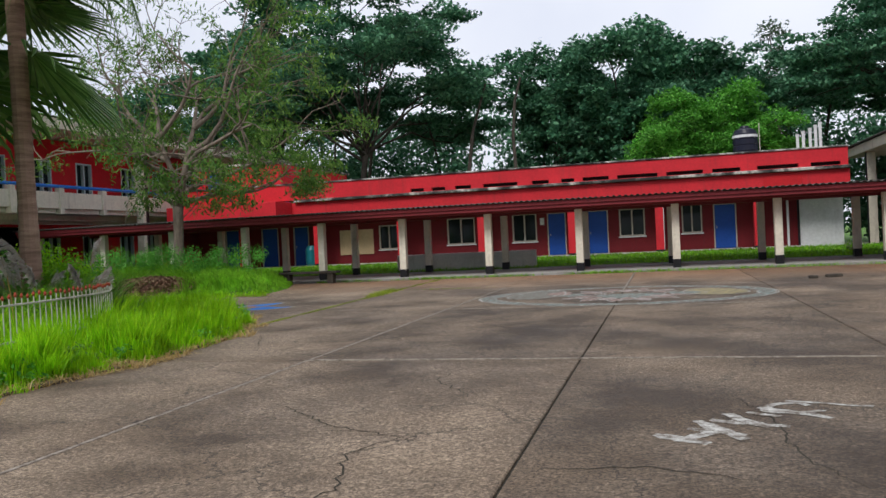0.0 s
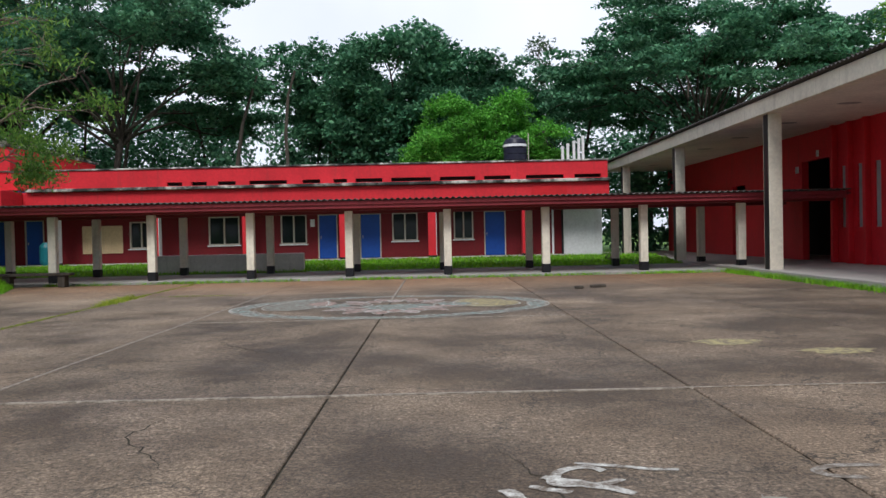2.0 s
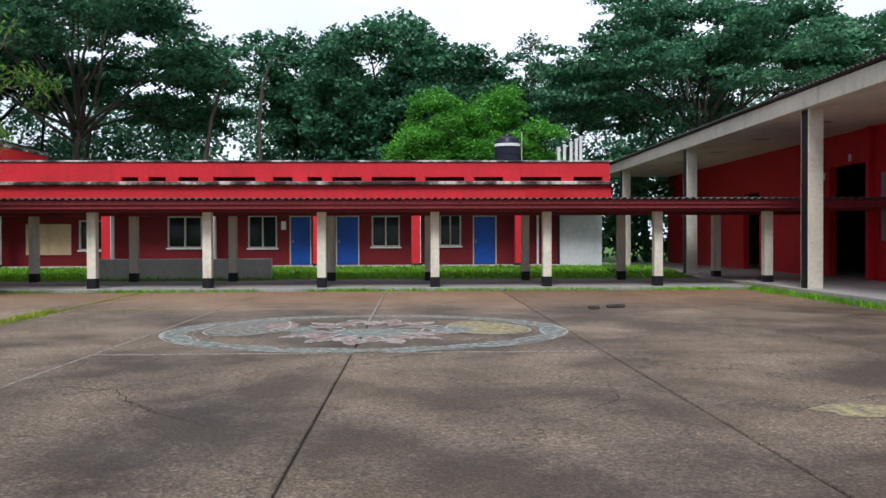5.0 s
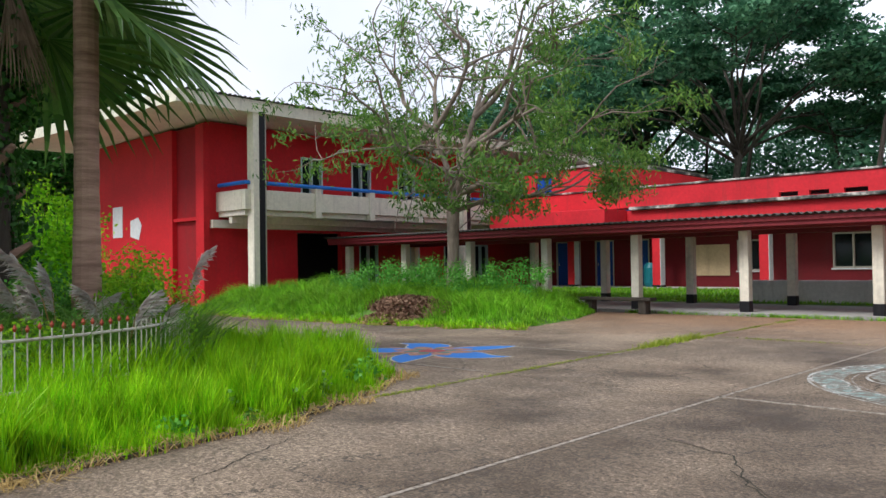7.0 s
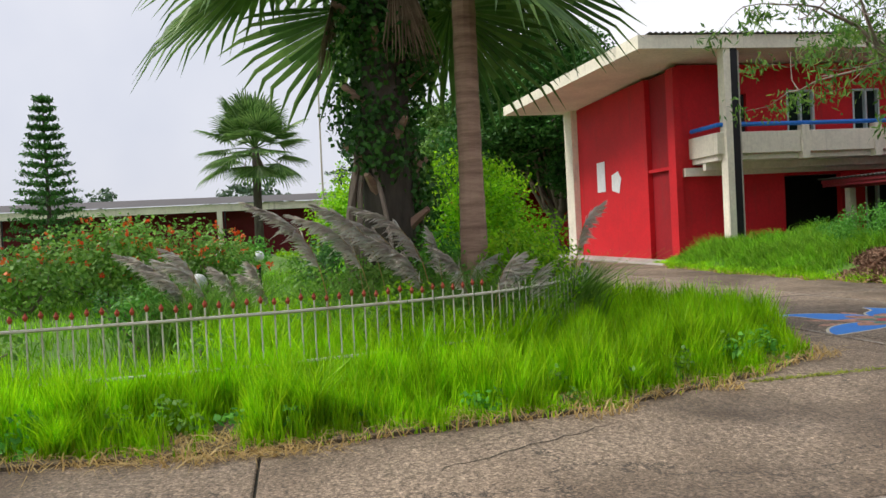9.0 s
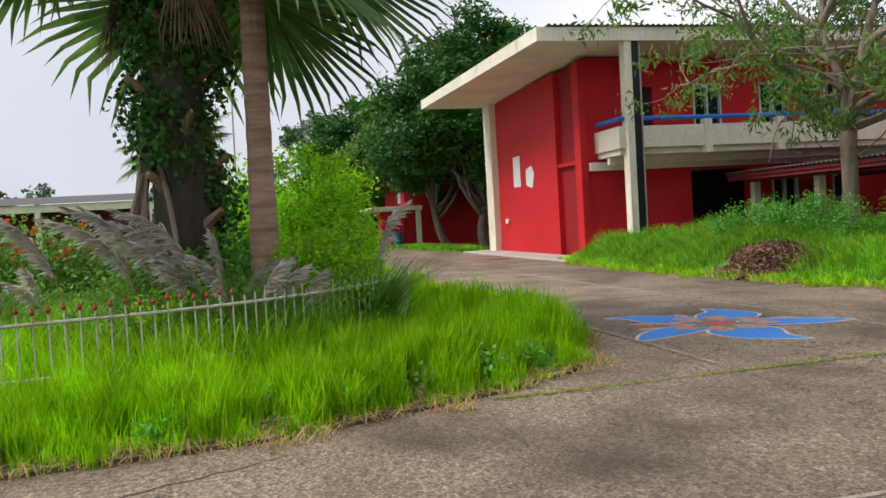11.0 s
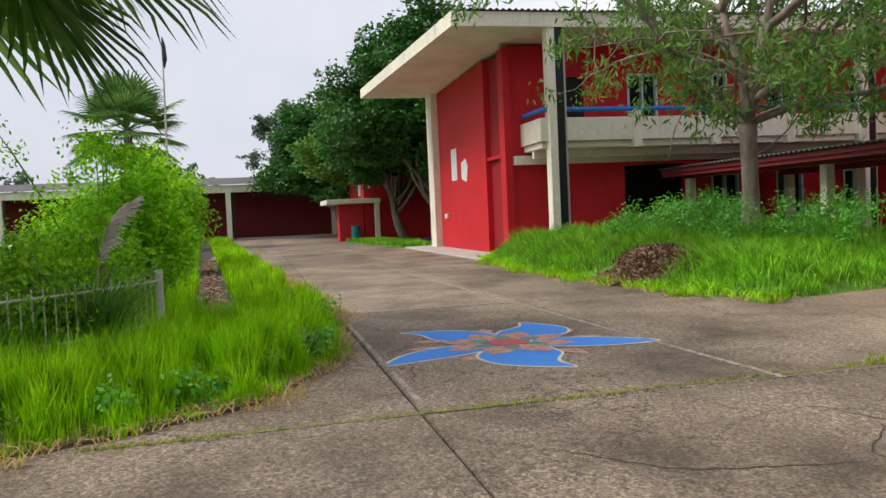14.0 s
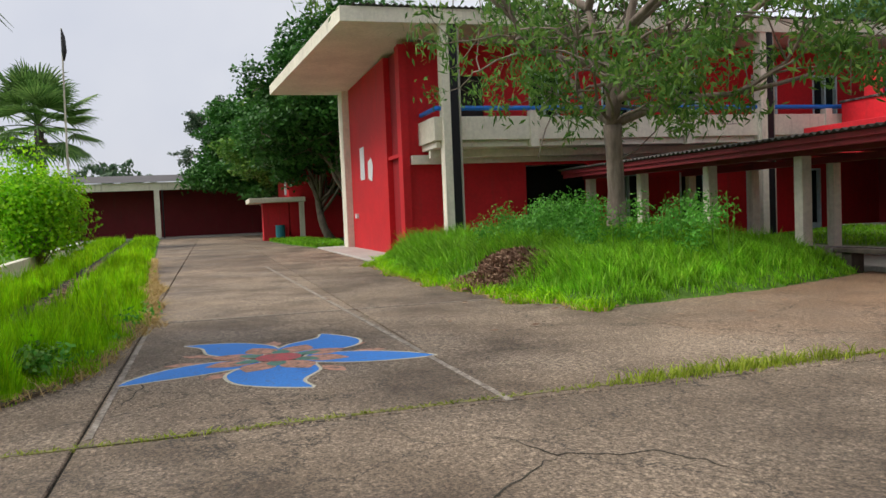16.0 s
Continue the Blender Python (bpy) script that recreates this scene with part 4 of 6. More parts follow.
canopy_tree("forest_tree", 8.4, 48.0, 17.6, 3.6, 6.0, M_leaf_far, M_bark_dark, "thin pale green tree standing back in the woods", 9, 150, 0.28, 0.9, 0.22, 0.5, 0.8, 0.24, W, 0.2)
canopy_tree("rain_tree", 18.9, 40.0, 18.2, 11.6, 7.5, M_leaf_forest, M_bark_dark, "broad umbrella-shaped dark rain tree with open branches", 26, 140, 0.31, 0.36, 0.26, 0.5, 0.4, 0.135)
canopy_tree("forest_tree", 33.0, 44.0, 17.6, 6.5, 6.0, M_leaf_hedge, M_bark_dark, "fresh green tree behind the hall roof", 12, 140, 0.36, 0.8, 0.35, 0.5, 0.7, 0.22, W)
canopy_tree("forest_tree", 41.0, 34.0, 19.5, 7.5, 6.0, M_leaf_forest, M_bark_dark, "dark green tree behind the hall roof", 12, 120, 0.4, 0.7, 0.35, 0.5, 0.7, 0.22, W)
canopy_tree("forest_tree", -43.0, 46.0, 17.0, 7.5, 6.0, M_leaf_forest, M_bark_dark, "dense dark green tree behind the balcony building", 10, 100, 0.44, 0.7, 0.35, 0.5, 0.7, 0.22, W)
canopy_tree("shade_tree", 4.1, 33.5, 11.0, 4.9, 3.0, M_leaf_bright, M_bark_dark, "bright fresh-green rounded tree behind the roof", 18, 460, 0.19, 0.75, 0.2, 0.6, 0.55, 0.2)
under = thing("woodland_undergrowth", 0.0, 40.0, 0.0, "dark tangled undergrowth filling the woods", "undergrowth", kind="stuff")
cl = []
for k in range(110):
    cl.append(((-50 + 0.9 * k + rng.uniform(-1, 1), rng.uniform(36, 50), rng.uniform(0.8, 8.5)), rng.uniform(1.4, 2.5)))
for k in range(190):
    x = -52 + 0.56 * k + rng.uniform(-1, 1)
    top = 11.5 if abs(x + 10.5) < 2.5 else 13.6
    cl.append(((x, rng.uniform(52, 60), rng.uniform(4.0, top)), rng.uniform(1.7, 2.9)))
for k in range(34):
    cl.append(((rng.uniform(9.8, 17), rng.uniform(33, 39), rng.uniform(0.6, 6.5)), rng.uniform(0.9, 1.6)))
leaf_mesh("foliage", clump_leaves(cl, 70, 0.42, 0.27, 0.9, 0.2), M_leaf_forest, under)["kind"] = "stuff"
tr = MB()
for k in range(26):
    x, y = -46 + 3.6 * k + rng.uniform(-1.4, 1.4), rng.uniform(35, 48)
    limb(tr, (x, y, 0), (x + rng.uniform(-0.8, 0.8), y, rng.uniform(8, 12)), rng.uniform(0.14, 0.28), 0.08, 0, 6, 4)
part("slender_trunks", tr, M_bark_dark, under)["kind"] = "stuff"

# trees down the road
R = "trees beside the road"
canopy_tree("roadside_tree", -45.0, 9.0, 13.4, 5.8, 2.6, M_leaf_dark, M_bark, "large dark dense evergreen tree beside the road", 30, 190, 0.3, 0.95, 0.32, 0.62, 0.25, 0.22, R)
canopy_tree("roadside_tree", -41.5, 12.8, 10.8, 4.6, 2.4, M_leaf_dark, M_bark, "dark low-branched tree close behind the red wall", 16, 190, 0.3, 0.9, 0.28, 0.62, 0.3, 0.24, R)
canopy_tree("roadside_tree", -52.0, 8.4, 11.0, 4.6, 2.6, M_leaf_dark, M_bark, "dark green dense roadside tree", 20, 180, 0.31, 0.9, 0.28, 0.62, 0.3, 0.24, R)
canopy_tree("roadside_tree", -69.5, 6.0, 12.2, 6.4, 3.2, M_leaf_dark, M_bark, "broad dark green tree at the end of the road", 22, 130, 0.38, 0.85, 0.35, 0.7, 0.35, 0.24, R)
canopy_tree("roadside_tree", -60.0, 7.6, 11.8, 5.0, 3.2, M_leaf_mango, M_bark, "olive green roadside tree further along", 20, 160, 0.34, 0.85, 0.35, 0.65, 0.35, 0.25, R)
canopy_tree("roadside_tree", -84.0, 1.6, 15.6, 3.4, 8.0, M_leaf_far, M_bark_pale, "thin sparse pale tree above the others", 9, 110, 0.32, 0.8, 0.2, 0.6, 0.6, 0.22, R, 0.3)
ROADSIDE = [(-37.6, 5.6), (-44.0, 4.9), (-52.3, 4.5), (-52.3, 6.6), (-44.0, 7.6), (-37.6, 6.9)]
rv = thing("roadside_grass", -45.0, 5.6, 0.0, "short green grass strip under the roadside trees", "grass", kind="stuff")
part("turf", MB().prism(ROADSIDE[::-1], -0.05, 0.05), M_turf, rv)
for k, (x, y, h, s) in enumerate(((-112, -62, 11, 7), (-120, -38, 10, 7), (-108, -95, 12, 9), (-115, -12, 10, 6), (-118, 12, 11, 8))):
    big_tree("distant_tree", x, y, h, s, 4, M_leaf_far, M_bark_dark, "hazy green tree far beyond the low hall", 10, 14, 1.0, 0.7, group="distant trees")


def fan_leaf(out, base, direction, radius, spread=1.9, n=36, droop=0.35, split=0.52):
    """One palmate leaf: a pleated blade that parts into stiff pointed fingers with bent tips."""
    d = Vector(direction).normalized()
    side = d.cross(Vector((0, 0, 1)))
    side = side.normalized() if side.length > 0.1 else Vector((1, 0, 0))
    up = side.cross(d).normalized()
    hub = Vector(base)
    half = spread / (n - 1) * 0.98

    def at(a, r, lift):
        cup = -0.16 * (1 - math.cos(a)) * r
        return hub + (d * math.cos(a) + side * math.sin(a)) * r + up * (lift + cup) + Vector((0, 0, -droop * 0.32 * r * r / radius))

    for k in range(n):
        a = spread * (2 * k / (n - 1) - 1)
        full = radius * (0.76 + 0.24 * math.cos(a * 0.62)) * rng.uniform(0.92, 1.07)
        rs = full * split * rng.uniform(0.9, 1.08)
        fold = half * rs * 0.55
        bent = droop * rng.uniform(0.15, 0.6) * full
        m0, m1, m2 = at(a, 0.03, 0.01), at(a, rs, fold), at(a + rng.normal() * 0.012, full * 0.86, fold * 0.6)
        tip = at(a + rng.normal() * 0.03, full * 1.02, 0) + Vector((0, 0, -bent))
        for s in (-1, 1):
            e0, e1 = at(a + s * half, 0.03, 0), at(a + s * half, rs, 0)
            e2 = m2 + (e1 - m1) * 0.5
            out.append((m0, e0, e1, m1) if s > 0 else (e0, m0, m1, e1))
            out.append((m1, e1, e2, m2) if s > 0 else (e1, m1, m2, e2))
            out.append((m2, e2, tip, tip + (m2 - e2) * 0.04) if s > 0 else (e2, m2, tip, tip + (e2 - m2) * 0.04))


def quads_part(name, quads, mat, parent, label=""):
    v = np.array([[tuple(p) for p in q] for q in quads], dtype=np.float32).reshape(-1, 3)
    return mesh_np(name, v, np.arange(len(v)).reshape(-1, 4), mat, parent, label)


def fan_palm(x, y, crown_z, r, n, label, trunk_r, z0=0.0, stalk=1.5, dry=5, tilt0=-0.5, tilt1=1.2, fan=1.0, open_side=False, hang=0.8):
    p = thing("fan_palm", x, y, z0, label, "palm")
    part("trunk", MB().tube([(x, y, z0), (x + 0.05, y, z0 + crown_z * 0.4), (x, y + 0.05, crown_z)], [trunk_r * 1.15, trunk_r, trunk_r * 0.9], 12), M_bark_dark, p, smooth=True)
    green, stalks, brown = [], MB(), []
    for k in range(n):
        a = k * 2.399 + rng.uniform(-0.2, 0.2)
        e = tilt0 + (tilt1 - tilt0) * (k / max(1, n - 1)) ** 0.8 + rng.uniform(-0.12, 0.12)
        if open_side and math.cos(a + 0.1) > 0.72 and e < 0.55:
            continue
        d = Vector((math.cos(a) * math.cos(e), math.sin(a) * math.cos(e), math.sin(e)))
        b0 = Vector((x, y, crown_z - 0.25 + 0.4 * k / n))
        b1 = b0 + d * stalk * rng.uniform(0.8, 1.1)
        b1.z -= 0.12 * stalk
        stalks.tube([b0, b0 + (b1 - b0) * 0.5 + Vector((0, 0, 0.08)), b1], [0.05, 0.035, 0.025], 5)
        fd = Vector((d.x, d.y, d.z - (hang - 0.6 * hang * k / n)))
        fan_leaf(green, b1, fd, r * rng.uniform(0.85, 1.1) * fan, 1.65, 27, 0.2, 0.6)
    for k in range(dry):
        a = k * 2.0 + 0.6
        b0 = Vector((x + 0.3 * math.cos(a), y + 0.3 * math.sin(a), crown_z - 0.4))
        fan_leaf(brown, b0 + Vector((0.25 * math.cos(a), 0.25 * math.sin(a), -0.3)), (0.25 * math.cos(a), 0.25 * math.sin(a), -1.0), r * 0.62, 0.3, 12, 0.05)
    quads_part("fronds", green, M_palm, p)
    part("leaf_stalk", stalks, M_palm, p)["kind"] = "stuff"
    if brown:
        quads_part("dry_fronds", brown, M_palm_dry, p, "hanging dry brown fronds")
    return p


fp = fan_palm(-10.7, -5.1, 5.7, 2.15, 32, "large fan palm with creeper-covered trunk", 0.34, 0.1, 1.8, 6, -0.25, 1.15, 1.0, True)
cl = [((-10.7 + rng.uniform(-0.35, 0.35), -5.1 + rng.uniform(-0.35, 0.35), z), rng.uniform(0.42, 0.62)) for z in np.arange(1.7, 6.0, 0.16)]
leaf_mesh("creeper", clump_leaves(cl, 1500, 0.10, 0.075, 1.0, 0.4, 0.2, 0.5), M_leaf_dark, fp, "dark green creeper leaves on the trunk")
for k in range(16):
    a, z = k * 2.4, 0.9 + 0.24 * k
    st = MB().tube([(-10.7 + 0.3 * math.cos(a), -5.1 + 0.3 * math.sin(a), z), (-10.7 + 0.62 * math.cos(a), -5.1 + 0.62 * math.sin(a), z + 0.22)], [0.09, 0.04], 5)
    part("leaf_base", st, M_bark_palm, fp, "broken brown leaf base")
ro = MB()
for k in range(14):
    a = rng.uniform(0, 6.28)
    limb(ro, (-10.7 + 0.4 * math.cos(a), -5.1 + 0.4 * math.sin(a), 2.3 + rng.uniform(0, 0.8)), (-10.7 + 0.55 * math.cos(a + 0.5), -5.1 + 0.55 * math.sin(a + 0.5), 0.4), 0.035, 0.03, 0, 5, 4)
part("creeper_stem", ro, M_bark, fp)["kind"] = "stuff"

tp = thing("slender_palm", -9.8, -4.13, 0.1, "slender palm with a ringed grey-brown trunk", "palm")
pts = [(-9.8, -4.13, 0.1 + 0.2 * k) for k in range(40)]
part("trunk", MB().tube([(x - 0.02 * k * 0.2, y + 0.01 * k * 0.2, z) for k, (x, y, z) in enumerate(pts)], [0.2 - 0.05 * min(1, k / 12) + (0.008 if k % 2 else 0) for k in range(40)], 12), M_bark_palm, tp)
fr, rb2 = [], MB()
for k in range(11):
    a = k * 2.399 + 0.35
    b0 = Vector((-9.95, -4.05, 7.9))
    L = 3.0
    prev, path = b0, [b0]
    for i in range(1, 13):
        t = i / 12
        path.append(b0 + Vector((math.cos(a) * L * t * (1 - 0.28 * t), math.sin(a) * L * t * (1 - 0.28 * t), 1.2 * t - 3.6 * t * t)))
    rb2.tube(path, [0.04 * (1 - 0.8 * i / 12) for i in range(13)], 5)
    for i in range(2, 13):
        for s in (-1, 1):
            for h in (0, 0.5):
                p = path[i - 1] + (path[i] - path[i - 1]) * h
                d = (path[i] - path[i - 1]).normalized()
                sd = d.cross(Vector((0, 0, 1))).normalized() * s
                tip = p + (sd * 0.55 + d * 0.45) * 0.75 * (1 - 0.5 * i / 12) + Vector((0, 0, -0.45))
                m = p + (tip - p) * 0.5 + Vector((0, 0, 0.1))
                t2 = d * 0.022
                fr.append((p - t2, p + t2, m + t2, m - t2))
                fr.append((m - t2, m + t2, tip + t2 * 0.2, tip - t2 * 0.2))
quads_part("fronds", fr, M_palm, tp)
part("midribs", rb2, M_palm, tp)
fan_palm(-52.8, -8.4, 7.5, 2.1, 34, "fan palm with a full round crown far down the garden", 0.28, 0.0, 1.95, 4, -0.6, 1.5, 1.0, False, 0.3)


# big spreading tree on the grass mound
def spreading_tree(x, y, z0):
    t = thing("mango_tree", x, y, z0, "open-crowned tree with grey trunk and thin leafy branches", "tree")
    wood, tips = MB(), []
    fork = np.array([x + 0.1, y - 0.1, z0 + 2.5])
    wood.tube([(x, y, z0 - 0.1), (x - 0.03, y, z0 + 0.4), (x, y, z0 + 1.2), (x + 0.05, y - 0.05, z0 + 2.0), tuple(fork)], [0.30, 0.21, 0.17, 0.17, 0.19], 14)

    def grow(p, d, length, r, level):
        d = d / np.linalg.norm(d)
        pts, rad = [p], [r]
        q = p.copy()
        seg = 4 if level < 3 else 3
        for i in range(seg):
            d = d + rng.normal(size=3) * 0.2 + np.array([0.035, 0.03, 0.08 if level < 3 else -0.05])
            if q[2] < 3.1:
                d[2] += 0.3
            d /= np.linalg.norm(d)
            q = q + d * length / seg
            pts.append(q.copy())
            rad.append(r * (1 - 0.55 * (i + 1) / seg))
        wood.tube(pts, rad, 8 if level < 2 else (5 if level < 4 else 4), level > 3)
        if level >= 4:
            tips.append((q.copy(), d.copy()))
            if rng.random() < 0.8:
                tips.append((pts[-2].copy(), d.copy()))
            return
        for _ in range(3 if level in (1, 2) else 3):
            sd = rng.normal(size=3)
            sd[2] = sd[2] * 0.55 + (0.1 if level < 2 else -0.02)
            k = rng.integers(2, seg + 1)
            grow(pts[k].copy(), d * 0.75 + unit(sd[None])[0] * 0.85, length * rng.uniform(0.58, 0.76), max(r * 0.5, 0.012), level + 1)

    leaders = []
    for dx, dy, dz, r in ((0.6, 0.4, 2.7, 0.14), (-0.4, -0.2, 2.4, 0.125)):
        pts = [fork + np.array([dx * s ** 1.4 + 0.08 * math.sin(5 * s), dy * s ** 1.4, dz * s]) for s in np.linspace(0, 1, 7)]
        wood.tube(pts, [r * (1 - 0.5 * i / 6) for i in range(7)], 9)
        leaders.append(pts)
    LIMBS = ((0, 1, 0.7, 0.35, 3.5, 0.10), (0, 2, 1.6, 0.5, 3.0, 0.09), (0, 3, 5.9, 0.6, 2.9, 0.09), (0, 4, 0.5, 0.55, 3.4, 0.10), (0, 6, 1.2, 0.95, 3.0, 0.09), (0, 6, 0.2, 0.7, 3.0, 0.09), (0, 0, 0.9, 0.12, 3.2, 0.09), (0, 6, 2.6, 0.9, 2.6, 0.08),
             (1, 0, 3.75, 0.15, 2.7, 0.09), (1, 3, 4.4, 0.5, 2.9, 0.09), (1, 4, 2.9, 0.5, 2.8, 0.09), (1, 6, 3.9, 0.75, 2.9, 0.09), (1, 6, 5.3, 0.7, 2.8, 0.09), (1, 6, 2.2, 1.1, 2.6, 0.08))
    for k, i, a, e, L, r in LIMBS:
        grow(np.array(leaders[k][i], float), np.array([math.cos(a) * math.cos(e), math.sin(a) * math.cos(e), math.sin(e)]), L, r, 1)
    for i in range(20):
        a, e = 2.399 * i + 0.4, rng.uniform(-0.1, 0.6)
        p0 = np.array(leaders[i % 2][i % 5], float)
        grow(p0, np.array([math.cos(a) * math.cos(e), math.sin(a) * math.cos(e), math.sin(e)]), rng.uniform(1.3, 2.1), 0.04, 3 if i % 3 else 2)
    part("trunk", wood, M_bark, t, smooth=True)
    lv = []
    for q, d in tips:
        if q[2] < 2.9 or rng.random() < (0.22 if q[2] < 6.2 else 0.35):
            continue
        out_right = (q[0] - x) * 0.7 + (q[1] - y) * 0.71
        n = int(rng.integers(22, 52) * (1.0 if q[2] < 6.2 else 0.6) * (1.35 if out_right > 2.4 else 1.0))
        c = q + rng.normal(size=(n, 3)) * np.array([0.2, 0.2, 0.16])
        lv.append(leaf_quads(c, 0.22, 0.055, None, 1.0, 0.9))
    leaf_mesh("crown", np.concatenate(lv), M_leaf_mango, t)
    return t


spreading_tree(-15.35, 8.85, 0.55)


# ---- grass ----
def inside(px, py, poly):
    r = np.zeros(len(px), bool)
    j = len(poly) - 1
    for i in range(len(poly)):
        xi, yi = poly[i]
        xj, yj = poly[j]
        c = ((yi > py) != (yj > py)) & (px < (xj - xi) * (py - yi) / (yj - yi + 1e-12) + xi)
        r ^= c
        j = i
    return r


def scatter(poly, n):
    xs, ys = [p[0] for p in poly], [p[1] for p in poly]
    m = int(n * 4)
    px, py = rng.uniform(min(xs), max(xs), m), rng.uniform(min(ys), max(ys), m)
    k = inside(px, py, poly)
    return px[k][:n], py[k][:n]


def edge_dist(px, py, poly):
    d = np.full(len(px), 1e9)
    for (x0, y0), (x1, y1) in zip(poly, poly[1:]):
        vx, vy = x1 - x0, y1 - y0
        t = np.clip(((px - x0) * vx + (py - y0) * vy) / (vx * vx + vy * vy), 0, 1)
        d = np.minimum(d, np.hypot(px - x0 - t * vx, py - y0 - t * vy))
    return d


def blades(name, px, py, pz, h, w, bend, mat, parent, label="", wind=0.0):
    n = len(px)
    a = rng.uniform(0, 2 * math.pi, n)
    dx, dy = np.cos(a), np.sin(a)
    b = bend * rng.uniform(0.2, 1.0, n) * h
    b2 = rng.uniform(0, 2 * math.pi, n)
    ox, oy = np.cos(b2) * b + wind * h, np.sin(b2) * b + wind * 0.4 * h
    ww = w * rng.uniform(0.6, 1.3, n)
    def row(t, k):
        cx, cy, cz = px + ox * t * t, py + oy * t * t, pz + h * t * (1 - 0.22 * bend * t)
        return np.stack([cx - dx * ww * k, cy - dy * ww * k, cz], 1), np.stack([cx + dx * ww * k, cy + dy * ww * k, cz], 1)
    l0, r0 = row(0.0, 1.0)
    l1, r1 = row(0.55, 0.8)
    l2, r2 = row(1.0, 0.08)
    v = np.stack([l0, r0, r1, l1, r2, l2], 1).reshape(-1, 3)
    i = np.arange(n)[:, None] * 6
    f = np.concatenate([i + np.array([[0, 1, 2, 3]]), i + np.array([[3, 2, 4, 5]])])
    ob = mesh_np(name, v, f, mat, parent, label)
    ob["kind"] = "stuff"
    return ob


FENCE = [(-7.3, -24.0), (-7.2, -14.0), (-7.15, -9.0), (-7.2, -7.6), (-7.35, -6.4), (-7.6, -5.3), (-8.0, -4.35), (-8.6, -3.6), (-9.3, -3.0), (-10.0, -2.55), (-10.65, -2.28)]
EDGE = [(-6.3, -24.0), (-5.8, -16.0), (-5.75, -9.0), (-5.55, -6.6), (-5.8, -4.1), (-6.55, -2.2), (-7.2, -1.2), (-8.4, -0.55), (-9.4, -0.25), (-13.2, 0.0), (-30.0, -1.0), (-60.0, -2.6), (-74.0, -3.2)]
INNER = [(-74.0, -8.0), (-30.0, -4.4), (-14.0, -3.0), (-11.2, -2.75), (-9.7, -3.3), (-8.7, -4.4), (-8.1, -5.6), (-7.8, -7.0), (-7.65, -9.0), (-7.7, -16.0), (-7.9, -24.0)]
band = EDGE + INNER
verge = thing("tall_grass", -7.0, -3.0, 0.0, "bright lime-green tall uncut grass along the fence", "grass", kind="stuff")
vb = MB().prism(EDGE[1:11] + [(-30.0, -1.72), (-12.2, -1.28), (-11.2, -1.9)] + INNER[3:10], -0.05, 0.03)
vb2 = part("soil", vb, M_soil, verge)
part("far_soil", MB().prism([(-30.0, -1.0), (-74.0, -3.2), (-74.0, -4.2), (-30.0, -1.72)], -0.05, 0.03), M_turf, verge)


def in_ditch(px, py):
    c = -1.72 - 0.062 * (-12.5 - px) * 1.0
    return (px < -12.1) & (np.abs(py - c) < 0.36)


for seed_n, region, hh, dens in ((0, [(-5, -12), (-11.5, -12), (-11.5, 0.5), (-5, 0.5)], 1.0, 110000), (1, [(-11.5, -6), (-30, -6), (-30, 0.5), (-11.5, 0.5)], 0.85, 26000), (2, [(-5, -24), (-8, -24), (-8, -12), (-5, -12)], 1.0, 6000), (3, [(-30, -8), (-74, -9), (-74, 0), (-30, 0)], 0.8, 9000)):
    px, py = scatter(region, dens * 3)
    k = inside(px, py, band) & ~in_ditch(px, py)
    px, py = px[k][:dens], py[k][:dens]
    if seed_n < 2:
        nt = len(px) // 34
        own = rng.integers(0, nt, len(px))
        far_off = rng.random(len(px)) < 0.2
        tall = np.where(far_off, 0.8, rng.uniform(0.55, 1.3, nt)[own])
        px, py = np.where(far_off, px, px[own] + rng.normal(size=len(px)) * 0.045), np.where(far_off, py, py[own] + rng.normal(size=len(px)) * 0.045)
    if seed_n < 2:
        gap = np.array([noise.noise((a * 3.2, b * 3.2, 11.0)) for a, b in zip(px, py)]) + rng.uniform(-0.25, 0.25, len(px))
        px, py, tall = px[gap > -0.12], py[gap > -0.12], tall[gap > -0.12]
    else:
        tall = np.ones(len(px))
    d = edge_dist(px, py, EDGE)
    patch = 0.75 + 1.0 * np.array([noise.noise((a * 2.2, b * 2.2, 3.0)) for a, b in zip(px, py)])
    h = np.clip(0.10 + d * 1.5, 0.1, 0.66) * patch * tall * rng.uniform(0.5, 1.25, len(px)) * hh
    h = np.minimum(h, rng.uniform(0.5, 0.78, len(px)))
    wide = 0.0065 if seed_n in (0, 2) else (0.011 if seed_n == 1 else 0.025)
    blades("grass_blades", px, py, np.zeros(len(px)), h, wide, 0.38, M_grass, verge, wind=0.04)
px, py = scatter([(-4.8, -13), (-14, -13), (-14, 0.9), (-4.8, 0.9)], 130000)
d = edge_dist(px, py, EDGE)
k = inside(px, py, band) & (d < 0.55)
strew = np.array([noise.noise((a * 1.3, b * 1.3, 21.0)) for a, b in zip(px, py)])
k |= (d < 0.10 + 0.7 * np.clip(strew, 0, 1)) & (px > -11.5 - 2.5 * (py > -0.6))
k &= rng.random(len(px)) < 0.5
px, py = px[k], py[k]
blades("dry_blades", px, py, np.full(len(px), 0.01), rng.uniform(0.05, 0.2, len(px)), 0.006, 2.2, M_grass_dry, verge, "straw-coloured dry grass fringe")
px, py = scatter([(-13, -1.6), (-13, 0.6), (-34, -0.6), (-34, -2.6)], 40000)
d = edge_dist(px, py, EDGE)
k = (d < 0.12 + 0.5 * np.array([max(0.0, noise.noise((a * 0.5, b * 1.3, 31.0))) for a, b in zip(px, py)])) & (rng.random(len(px)) < 0.6)
